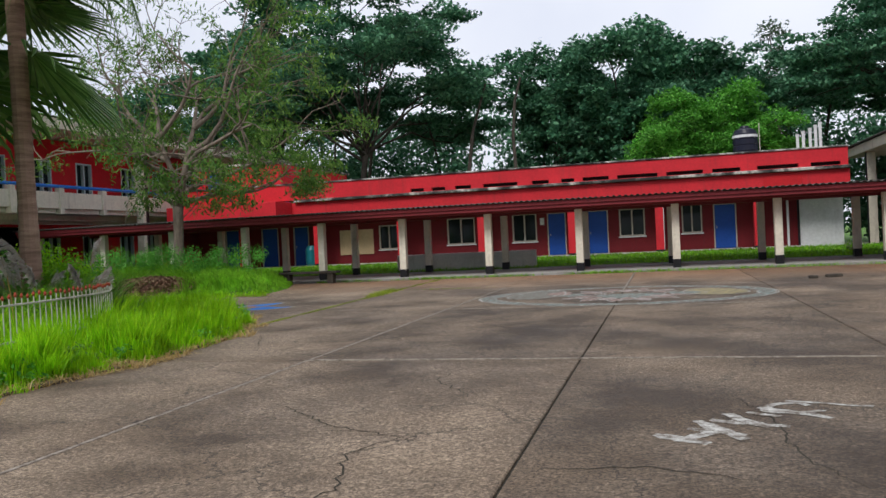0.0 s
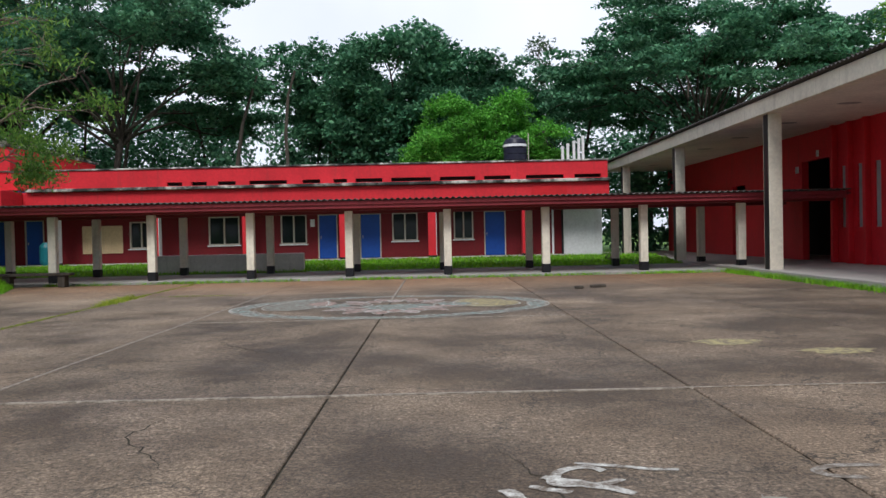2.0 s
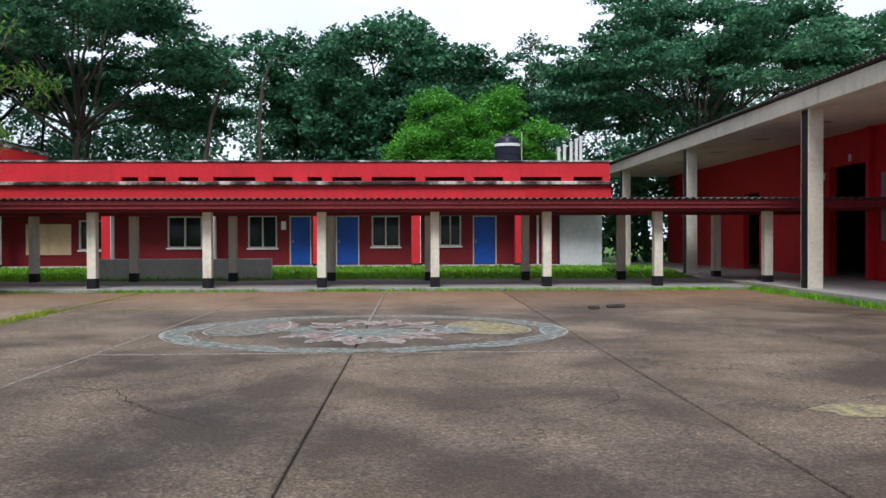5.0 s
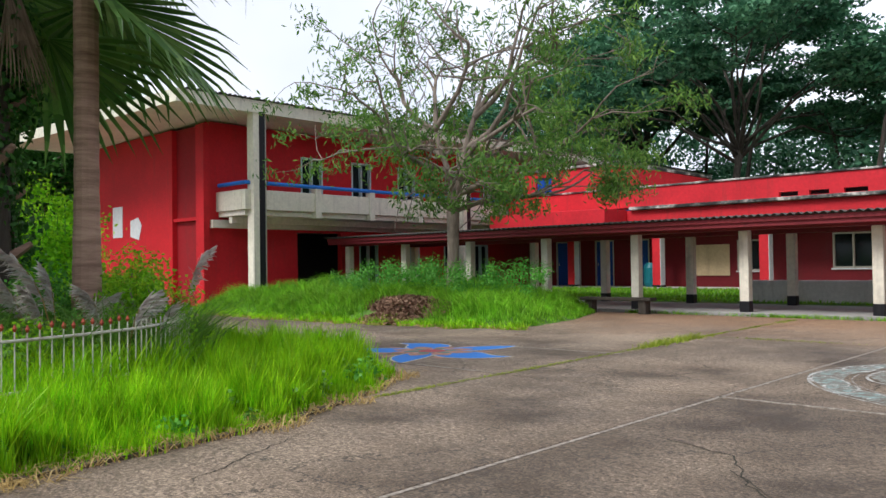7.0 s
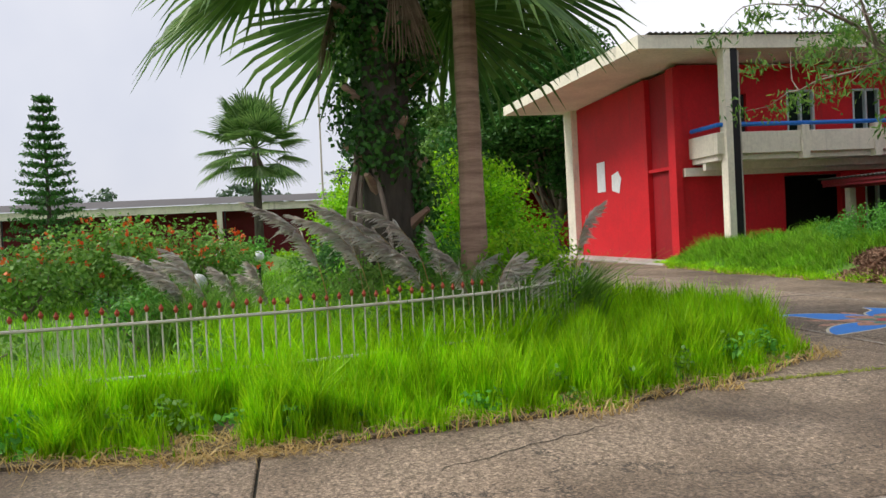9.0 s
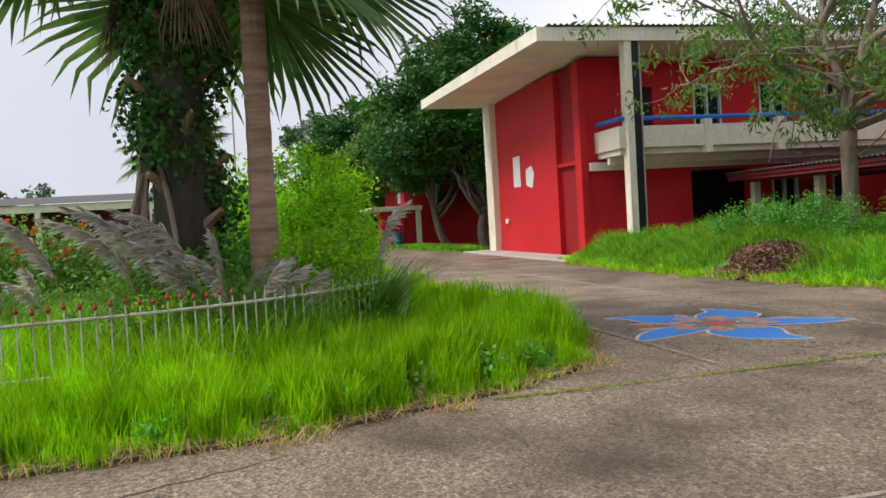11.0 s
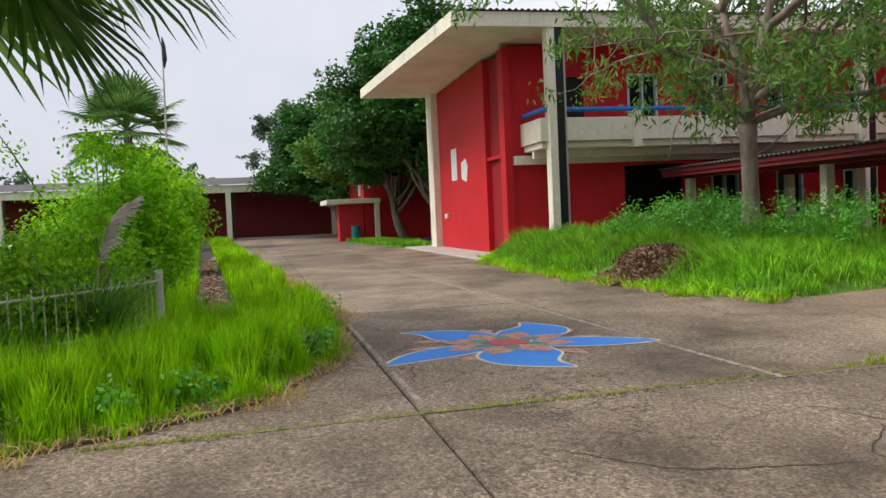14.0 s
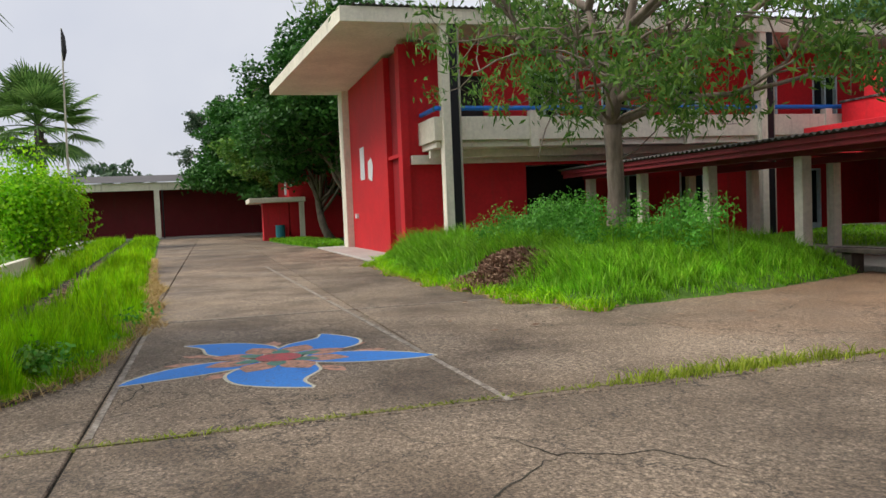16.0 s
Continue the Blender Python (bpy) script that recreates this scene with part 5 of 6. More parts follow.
blades("dry_blades", px[k], py[k], np.full(k.sum(), 0.01), rng.uniform(0.05, 0.22, k.sum()), 0.012, 2.0, M_grass_dry, verge, "straw-coloured dry grass fringe")
px, py = scatter(ROADSIDE, 9000)
blades("roadside_blades", px, py, np.full(len(px), 0.04), rng.uniform(0.08, 0.3, len(px)), 0.025, 0.7, M_grass_low, rv)
# flattened straw trailing onto the paving and one arching tussock
sx = np.concatenate([rng.uniform(-5.95, -5.35, 500), rng.uniform(-6.1, -5.5, 500)])
sy = np.concatenate([-6.75 + rng.normal(size=500) * 0.28, -7.5 + rng.normal(size=500) * 0.3])
blades("straw", sx, sy, np.full(1000, 0.005), rng.uniform(0.05, 0.16, 1000), 0.005, 4.0, M_grass_dry, verge, "pale flattened straw on the paving edge")
for cx, cy, hh in ((-5.95, -6.35, 0.8), (-6.2, -3.6, 0.45), (-5.9, -8.2, 0.5), (-7.3, -1.8, 0.4)):
    tx, ty = cx + rng.normal(size=260) * 0.05, cy + rng.normal(size=260) * 0.05
    blades("tussock", tx, ty, np.zeros(260), rng.uniform(0.5, 1.0, 260) * hh, 0.006, 0.75, M_grass, verge, "arching yellow-green grass tussock")
# broad-leaved weeds among the grass
cl = []
for k in range(60):
    i = rng.integers(1, 9)
    t = rng.random()
    ex, ey = EDGE[i][0] * (1 - t) + EDGE[i + 1][0] * t, EDGE[i][1] * (1 - t) + EDGE[i + 1][1] * t
    cl.append(((ex - rng.uniform(0.15, 0.6), ey - rng.uniform(0.0, 0.3), rng.uniform(0.05, 0.26)), rng.uniform(0.12, 0.24)))
leaf_mesh("weeds", clump_leaves(cl[:36], 1300, 0.07, 0.045, 0.8, 0.1), M_leaf_bright, verge, "low broad-leaved weeds")["kind"] = "stuff"
leaf_mesh("weeds", clump_leaves(cl[36:], 1600, 0.06, 0.04, 0.8, 0.1), M_leaf_hedge, verge, "low pale green weeds")["kind"] = "stuff"

# garden inside the fence
garden = thing("garden_lawn", -30.0, -20.0, 0.0, "green garden lawn inside the fence", "lawn", kind="stuff")
part("turf", MB().prism(INNER + [(-7.0, -90.0), (-74.0, -90.0)], -0.06, 0.10), M_turf, garden)
px, py = scatter([(-6.9, -16), (-34, -30), (-34, -5), (-14, -3.2), (-9.5, -3.3), (-7.4, -5.2)], 28000)
blades("lawn_blades", px, py, np.full(len(px), 0.1), rng.uniform(0.08, 0.3, len(px)), 0.012, 0.6, M_grass_low, garden)
px, py = scatter([(-8.2, -3.6), (-11.4, -2.7), (-12.2, -7.2), (-8.2, -7.6), (-7.3, -5.2)], 16000)
blades("undergrowth_blades", px, py, np.full(len(px), 0.1), rng.uniform(0.25, 0.8, len(px)), 0.008, 0.6, M_grass, garden, "rank bright grass under the palms")


def shrub(name, x, y, z0, r, h, mat, label, per=900, leaf=0.1, n=9, flowers=0, fl_mat=None, group=""):
    t = thing(name, x, y, z0, label, "shrub", group)
    cl = []
    for k in range(n):
        a, u = k * 2.4, math.sqrt(rng.random())
        cl.append(((x + r * 0.65 * u * math.cos(a), y + r * 0.65 * u * math.sin(a), z0 + h * (0.25 + 0.6 * rng.random() * (1.05 - 0.5 * u))), r * rng.uniform(0.35, 0.55)))
    wood = MB()
    for c, cr in cl:
        limb(wood, (x, y, z0 - 0.03), c, 0.03, 0.01, 0.05, 5, 3)
    part("stem", wood, M_bark, t)["kind"] = "stuff"
    leaf_mesh("leaves", clump_leaves(cl, per, leaf, leaf * 0.55, 0.95, 0.4), mat, t)
    if flowers:
        fc = []
        for _ in range(flowers):
            c, cr = cl[rng.integers(len(cl))]
            d = unit(rng.normal(size=(1, 3)))[0]
            d[2] = abs(d[2]) * 0.8
            fc.append(np.array(c) + d * cr * 1.02 + rng.normal(size=(7, 3)) * 0.05)
        leaf_mesh("blossom", leaf_quads(np.concatenate(fc), 0.1, 0.09), fl_mat, t, "orange-red blossom")
    return t


b1 = shrub("lime_bush", -13.9, -3.05, 0.1, 1.1, 2.7, M_leaf_lime, "bright lime-green leafy bush behind the fence", 2600, 0.09, 36)
sh = MB()
pts = [(-13.9, -3.9, 1.2), (-14.1, -4.3, 2.0), (-14.2, -4.7, 2.7), (-14.2, -5.0, 3.2)]
sh.tube(pts, [0.02, 0.016, 0.012, 0.006], 5)
part("long_shoot", sh, M_leaf_hedge, b1)
for k in range(9):
    a = k * 2.4
    e = (-13.9 + 0.8 * math.cos(a), -3.05 + 0.8 * math.sin(a), 2.2 + 0.7 * rng.random())
    sp = [(-13.9 + 0.4 * math.cos(a), -3.05 + 0.4 * math.sin(a), 1.6), tuple(0.5 * (u + v) + w for u, v, w in zip((-13.9, -3.05, 2.0), e, (0, 0, 0.35))), e]
    pts += [sp[1], tuple(0.5 * (u + v) for u, v in zip(sp[1], e)), e]
    sh2 = MB().tube(sp, [0.014, 0.01, 0.005], 4)
    part("long_shoot", sh2, M_leaf_hedge, b1)
lc = np.concatenate([np.array(p) + rng.normal(size=(60, 3)) * 0.13 for p in pts])
leaf_mesh("shoot_leaves", leaf_quads(lc, 0.09, 0.05), M_leaf_lime, b1)
shrub("lime_bush", -11.2, -3.5, 0.1, 0.9, 1.7, M_leaf_lime, "bright lime-green trailing bush behind the fence", 620, 0.11, 14)
shrub("garden_shrub", -9.9, -3.2, 0.1, 0.75, 0.95, M_leaf_hedge, "green leafy shrub pressing on the fence", 700, 0.09, 10)
for x, y, r, h, m in ((-8.9, -4.6, 0.6, 0.85, M_leaf_hedge), (-9.6, -4.3, 0.65, 1.0, M_leaf_bright), (-10.4, -3.6, 0.7, 1.15, M_leaf_hedge), (-10.9, -4.4, 0.7, 1.2, M_leaf_bright), (-8.4, -5.6, 0.5, 0.7, M_leaf_hedge), (-9.2, -6.0, 0.6, 0.75, M_leaf_bright), (-11.6, -6.2, 0.8, 1.0, M_leaf_hedge), (-12.4, -3.9, 0.8, 1.3, M_leaf_lime), (-8.2, -7.4, 0.5, 0.6, M_leaf_hedge)):
    shrub("garden_shrub", x, y, 0.1, r, h, m, "light green leafy shrub at the foot of the palms", 800, 0.085, 9, 0, None, "shrubs under the palms")
shrub("flowering_bush", -21.0, -11.0, 0.1, 2.2, 2.3, M_leaf_hedge, "green bush dotted with orange-red flowers", 330, 0.15, 18, 70, M_orange, "flowering bushes")
shrub("flowering_bush", -22.5, -8.8, 0.1, 1.7, 2.0, M_leaf_hedge, "green bush dotted with orange-red flowers", 330, 0.15, 14, 40, M_orange, "flowering bushes")
shrub("flowering_bush", -18.5, -12.2, 0.1, 1.5, 1.8, M_leaf_hedge, "green bush with a few orange-red flowers", 330, 0.15, 12, 18, M_orange, "flowering bushes")
shrub("clipped_shrub", -28.0, -7.9, 0.1, 1.2, 1.7, M_leaf_bright, "rounded bright green clipped shrub on the lawn", 400, 0.13, 12)
shrub("clipped_shrub", -15.0, -9.6, 0.1, 0.6, 0.85, M_leaf_dark, "small dark rounded shrub beside the globe lamp", 800, 0.08, 8)
shrub("dwarf_conifer", -10.4, -8.3, 0.1, 0.5, 1.05, M_leaf_bright, "small feathery bright green conifer by the fence", 1200, 0.09, 12)
shrub("garden_shrub", -16.8, -4.3, 0.1, 1.2, 2.3, M_leaf_lime, "tall lime-green garden shrub above the low wall", 900, 0.1, 24)
shrub("garden_shrub", -20.5, -5.3, 0.1, 1.2, 1.7, M_leaf_dark, "dark green garden shrub above the low wall", 480, 0.12, 14)
shrub("garden_shrub", -23.5, -5.6, 0.1, 1.3, 1.6, M_leaf_hedge, "green garden shrub further along the low wall", 380, 0.13, 12)
shrub("garden_shrub", -8.6, -9.9, 0.1, 0.9, 0.9, M_leaf_hedge, "low green garden shrub behind the fence", 600, 0.1, 9)

for x, y, r, h, m in ((-10.2, -4.35, 0.75, 1.75, M_leaf_bright), (-9.5, -3.6, 0.8, 1.75, M_leaf_lime), (-11.4, -4.9, 0.9, 1.7, M_leaf_bright), (-10.0, -5.4, 0.7, 1.5, M_leaf_hedge), (-10.7, -3.2, 0.85, 2.0, M_leaf_lime), (-8.7, -5.2, 0.5, 1.0, M_leaf_lime)):
    shrub("garden_shrub", x, y, 0.1, r, h, m, "lush green leafy shrub round the palm trunks", 1300, 0.075, 20, 0, None, "shrubs round the trunks")
shrub("lime_bush", -27.0, -4.1, 0.1, 1.9, 3.9, M_leaf_lime, "tall bright lime-green bush above the low wall", 420, 0.15, 44)

# araucaria on the lawn
ar = thing("araucaria", -45.0, -18.8, 0.0, "tall dark conifer with even tiers of branches", "tree")
wood, nd = MB(), []
wood.tube([(-45, -18.8, 0), (-45, -18.8, 9.8)], [0.16, 0.03], 8)
for k in range(17):
    z = 1.4 + 0.5 * k
    L = 2.0 * (1 - k / 18.0) + 0.2
    for j in range(8):
        a = j * math.pi / 4 + k * 0.4
        tip = (-45 + L * math.cos(a), -18.8 + L * math.sin(a), z + 0.18 * L)
        wood.tube([(-45, -18.8, z), tip], [0.03, 0.012], 4)
        for t in np.linspace(0.25, 1, 9):
            nd.append(np.array([-45 + (tip[0] + 45) * t, -18.8 + (tip[1] + 18.8) * t, z + 0.18 * L * t]) + rng.normal(size=(7, 3)) * 0.07)
part("trunk", wood, M_bark_dark, ar)
leaf_mesh("needles", leaf_quads(np.concatenate(nd), 0.26, 0.09), M_leaf_dark, ar)


# plumed reeds by the palms
def reeds(x, y, n, h, label, lean=(0.0, -1.0), spread=0.5):
    t = thing("plumed_reed", x, y, 0.1, label, "reed")
    stems, pl = MB(), []
    for k in range(n):
        bx, by = x + rng.normal() * spread, y + rng.normal() * spread
        hh = h * rng.uniform(0.75, 1.15)
        dx, dy = lean[0] * rng.uniform(0.4, 1.1) + rng.normal() * 0.2, lean[1] * rng.uniform(0.4, 1.1) + rng.normal() * 0.2
        P = [Vector((bx + dx * s * s * s * hh * 0.42, by + dy * s * s * s * hh * 0.42, 0.1 + hh * s * (1 - 0.2 * s ** 3))) for s in np.linspace(0, 1, 9)]
        stems.tube(P[:7], [0.012 - 0.001 * i for i in range(7)], 4)
        out = Vector((dx, dy, 0)).normalized()
        for i in range(4, 8):
            for j in range(70):
                f = (j + rng.random()) / 70
                q = P[i] + (P[i + 1] - P[i]) * f
                wide = 0.15 * math.sin(math.pi * min(1.0, 0.12 + 0.88 * (i - 4 + f) / 4)) ** 0.7
                ahead = (P[i + 1] - P[i]).normalized()
                tip = q + ahead * rng.uniform(0.06, 0.16) + out * wide * rng.uniform(0.1, 1.0) + Vector(rng.normal(size=3)) * wide * 0.3 - Vector((0, 0, wide * rng.uniform(0.2, 1.0)))
                wv = Vector(rng.normal(size=3)).normalized() * 0.009
                m = q + (tip - q) * 0.6 + Vector((0, 0, 0.012))
                pl.append((q - wv, q + wv, m + wv * 1.4, tip))
    part("stem", stems, M_grass_dry, t)["kind"] = "stuff"
    quads_part("plume", pl, M_plume, t, "drooping silvery-mauve plumes")["kind"] = "stuff"
    px, py = x + rng.normal(size=900) * spread, y + rng.normal(size=900) * spread
    blades("leaf_blade", px, py, np.full(900, 0.1), rng.uniform(0.5, 1.4, 900), 0.01, 1.0, M_leaf_hedge, t)


reeds(-9.3, -5.2, 11, 1.95, "clump of reeds with drooping silvery plumes by the palms")
reeds(-8.9, -4.1, 5, 1.45, "clump of reeds with silvery plumes at the palm foot", (0.1, 0.7), 0.35)
reeds(-10.3, -7.6, 9, 1.5, "clump of reeds with drooping silvery plumes on the lawn", (0.0, -0.9), 0.4)
reeds(-9.7, -2.9, 1, 1.9, "single tall reed plume above the fence", (0.0, 0.2), 0.12)

# grass mound with the tree
MOUND = [(-10.9, 6.2), (-12.4, 5.75), (-15.2, 5.35), (-18.5, 5.1), (-22.0, 5.3), (-25.2, 5.9), (-24.6, 8.0), (-24.4, 12.6), (-12.9, 12.7), (-11.6, 9.5)]


def mound_z(px, py):
    d = edge_dist(px, py, MOUND + MOUND[:1])
    return 0.62 * (1 - np.exp(-d / 1.1)) * (0.9 + 0.1 * np.sin(px * 1.1))


mound = thing("grass_mound", -17.0, 8.5, 0.0, "low mound of rank green grass under the tree", "grass", kind="stuff")
gx, gy = np.meshgrid(np.linspace(-25.6, -10.6, 76), np.linspace(4.9, 12.9, 41))
ins = inside(gx.ravel(), gy.ravel(), MOUND)
gz = np.where(ins, mound_z(gx.ravel(), gy.ravel()), -0.08) + 0.01
v = np.stack([gx.ravel(), gy.ravel(), gz], 1)
q = (np.arange(40)[:, None] * 76 + np.arange(75)[None]).ravel()
keep = ins[q] | ins[q + 1] | ins[q + 76] | ins[q + 77]
q = q[keep]
mesh_np("soil", v, np.stack([q, q + 1, q + 77, q + 76], 1), M_turf, mound)
px, py = scatter(MOUND, 78000)
own = rng.integers(0, len(px) // 26, len(px))
close = rng.random(len(px)) < 0.75
px, py = np.where(close, px[own] + rng.normal(size=len(px)) * 0.07, px), np.where(close, py[own] + rng.normal(size=len(px)) * 0.07, py)
close = inside(px, py, MOUND)
px, py = px[close], py[close]
d = edge_dist(px, py, MOUND + MOUND[:1])
k = np.hypot(px + 14.9, (py - 6.0) * 1.7) > rng.uniform(0.9, 1.7, len(px))
px, py, d = px[k], py[k], d[k]
pn = 0.8 + 0.6 * np.array([noise.noise((a * 0.7, b * 0.7, 8.0)) for a, b in zip(px, py)])
blades("grass_blades", px, py, mound_z(px, py), np.clip(0.1 + 0.5 * d, 0.1, 0.56) * pn * rng.uniform(0.5, 1.3, len(px)), 0.011, 0.7, M_grass_low, mound, wind=-0.12)
ex, ey = scatter([(-9.8, 4.6), (-25.5, 4.2), (-25.5, 8.5), (-9.8, 9.5)], 60000)
d = edge_dist(ex, ey, MOUND[:6])
ragged = np.array([noise.noise((a * 1.6, b * 1.6, 14.0)) for a, b in zip(ex, ey)])
k = d < 0.08 + 0.75 * np.clip(ragged, 0, 1)
ex, ey, d = ex[k], ey[k], d[k]
ez = np.where(inside(ex, ey, MOUND), mound_z(ex, ey), 0.0)
blades("edge_blades", ex, ey, ez, rng.uniform(0.06, 0.26, len(ex)), 0.009, 1.0, M_grass, mound, "bright grass creeping onto the paving")
k = rng.random(len(ex)) < 0.3
blades("dry_blades", ex[k] + rng.normal(size=k.sum()) * 0.12, ey[k] - 0.08, np.full(k.sum(), 0.01), rng.uniform(0.05, 0.16, k.sum()), 0.009, 2.2, M_grass_dry, mound, "dry straw along the mound edge")
cl = []
for cx, cy, cr in ((-16.8, 7.6, 0.55), (-16.2, 8.2, 0.6), (-14.2, 7.6, 0.5), (-13.6, 8.6, 0.55), (-15.9, 7.2, 0.45), (-13.0, 8.0, 0.4), (-18.2, 9.0, 0.5), (-14.7, 9.6, 0.5), (-17.4, 8.4, 0.6), (-15.0, 7.9, 0.6), (-16.6, 9.2, 0.6), (-13.9, 7.2, 0.4), (-12.6, 9.2, 0.5), (-18.9, 8.0, 0.5), (-17.2, 7.0, 0.5), (-20.2, 8.6, 0.5)):
    for _ in range(3):
        cl.append(((cx + rng.normal() * 0.3, cy + rng.normal() * 0.3, 0.8 + rng.random() * 0.6), cr * 0.7))
leaf_mesh("weeds", clump_leaves(cl, 1900, 0.085, 0.035, 1.0, 0.1), M_leaf_bright, mound, "taller leafy weeds")["kind"] = "stuff"
wd = MB()
for _ in range(26):
    x, y = rng.uniform(-18, -12.5), rng.uniform(7.5, 10.5)
    limb(wd, (x, y, 0.5), (x + rng.normal() * 0.1, y + rng.normal() * 0.1, 1.1 + rng.random() * 0.6), 0.012, 0.006, 0, 4, 3)
part("weed_stalks", wd, M_leaf_hedge, mound)["kind"] = "stuff"
pile = thing("leaf_pile", -14.9, 5.95, 0.0, "heap of dry brown fallen leaves at the mound edge", "leaves", kind="stuff")
a, r = rng.uniform(0, 6.28, 4600), np.sqrt(rng.random(4600))
pc = np.stack([-14.9 + 1.5 * r * np.cos(a) * (1 + 0.25 * np.sin(3 * a)), 6.05 + 0.8 * r * np.sin(a), 0.05 + 0.4 * (1 - r) * rng.uniform(0.6, 1.0, 4600) + 0.55 * np.clip(0.25 + r * np.sin(a), 0, 1)], 1)
leaf_mesh("dead_leaves", leaf_quads(pc, 0.19, 0.06, np.array([[0, 0, 1.0]]), 1.1), M_litter, pile)["kind"] = "stuff"
lx, ly = rng.uniform(-20, -7, 420), rng.uniform(1.5, 11, 420)
k = edge_dist(lx, ly, MOUND[:5]) < rng.exponential(0.9, 420)
lit = np.stack([lx[k], ly[k], np.full(k.sum(), 0.03)], 1)
litter = leaf_mesh("fallen_leaves", leaf_quads(lit, 0.14, 0.07, np.array([[0, 0, 3.0]]), 0.5), M_litter, None)
tagged(litter, "scattered dry fallen leaves on the paving", "leaves", kind="stuff")

# weeds in joints, along kerbs and on the lawn strip
jt = thing("joint_grass", -6.5, 3.0, 0.0, "thin yellow-green grass growing in paving joints", "grass", kind="stuff")
n = 9000
py = rng.uniform(-2.4, 12.2, n)
px = -6.41 - 0.038 * py + rng.normal(size=n) * (0.02 + 0.1 * np.clip([noise.noise((0.3, b * 0.6, 1.0)) for b in py], 0, 1))
k = rng.random(n) < np.clip(0.45 + 0.9 * np.array([noise.noise((2.0, b * 0.8, 5.0)) for b in py]), 0.05, 1)
blades("joint_blades", px[k], py[k], np.full(k.sum(), -0.02), rng.uniform(0.02, 0.075, k.sum()), 0.006, 1.2, M_grass_joint, jt)
ty = np.concatenate([5.6 + rng.normal(size=700) * 0.55, 4.6 + rng.normal(size=260) * 0.3])
tx = -6.41 - 0.038 * ty + rng.normal(size=960) * 0.075
blades("tuft_blades", tx, ty, np.zeros(960), rng.uniform(0.05, 0.2, 960) * rng.uniform(0.4, 1.0, 960), 0.006, 0.9, M_grass_joint, jt)
tx, ty = -5.2 + rng.normal(size=260) * 0.5, 6.7 + rng.normal(size=260) * 0.06
blades("patch_blades", tx, ty, np.zeros(260), rng.uniform(0.015, 0.05, 260), 0.005, 0.9, M_grass_joint, jt)
hx, hy = 10.75 + rng.normal(size=9000) * 0.12, rng.uniform(-8, 13, 9000)
k = rng.random(9000) < np.clip(0.5 + 0.8 * np.array([noise.noise((4.0, b * 0.5, 2.0)) for b in hy]), 0.05, 1)
blades("kerb_blades", hx[k], hy[k], np.zeros(k.sum()), rng.uniform(0.05, 0.22, k.sum()), 0.009, 0.7, M_grass_low, jt)
kx, ky = rng.uniform(-12, 11, 9000), 12.8 + rng.normal(size=9000) * 0.07
k = rng.random(9000) < np.clip(0.35 + 0.9 * np.array([noise.noise((b * 0.5, 4.0, 2.0)) for b in kx]), 0.03, 1)
blades("walkway_weeds", kx[k], ky[k], np.zeros(k.sum()), rng.uniform(0.04, 0.16, k.sum()), 0.01, 0.7, M_grass_low, jt)
px, py = rng.uniform(-23.5, 10.8, 21000), rng.uniform(17.5, 22.2, 21000)
blades("lawn_strip_blades", px, py, 0.10 + 0.0607 * (py - 17.3), rng.uniform(0.04, 0.14, 21000), 0.019, 0.6, M_grass_low, jt)
shrub("low_bush", 8.3, 19.6, 0.24, 0.45, 0.45, M_leaf_hedge, "small scrubby bush on the lawn strip", 500, 0.1, 6)

# ditch beside the verge
dt = thing("drain_ditch", -20.0, -2.2, -0.1, "open earth drain littered with dead leaves", "ditch", kind="structure")
db = MB()
for x0, x1 in ((-12.0, -40.0),):
    y0, y1 = -1.70, -3.43
    db.face((x0, y0 + 0.42, 0.035), (x1, y1 + 0.42, 0.035), (x1, y1 + 0.25, -0.085), (x0, y0 + 0.25, -0.085))
    db.face((x0, y0 + 0.25, -0.085), (x1, y1 + 0.25, -0.085), (x1, y1 - 0.25, -0.085), (x0, y0 - 0.25, -0.085))
    db.face((x0, y0 - 0.25, -0.085), (x1, y1 - 0.25, -0.085), (x1, y1 - 0.42, 0.035), (x0, y0 - 0.42, 0.035))
part("channel", db, M_jointdirt, dt)
u = rng.random(4200) ** 1.3
dc = np.stack([-12.2 - 24 * u, -1.72 - 1.5 * u + rng.normal(size=4200) * 0.14, rng.uniform(-0.07, 0.0, 4200)], 1)
leaf_mesh("leaf_litter", leaf_quads(dc, 0.15, 0.07, np.array([[0, 0, 2.0]]), 0.6), M_litter, dt)["kind"] = "stuff"

# ---- garden fence ----
M_fence = paint("chalky_fence_paint", (0.58, 0.55, 0.48), 0.65, (0.2, 0.1, 0.05), 0.7)
fence = thing("garden_fence", -8.0, -5.0, 0.1, "low white metal picket fence with rust-red spear tips", "fence")


def along(path, step):
    out, carry = [], 0.0
    for (x0, y0), (x1, y1) in zip(path, path[1:]):
        L = math.hypot(x1 - x0, y1 - y0)
        s = carry
        while s < L:
            out.append((x0 + (x1 - x0) * s / L, y0 + (y1 - y0) * s / L))
            s += step
        carry = s - L
    return out


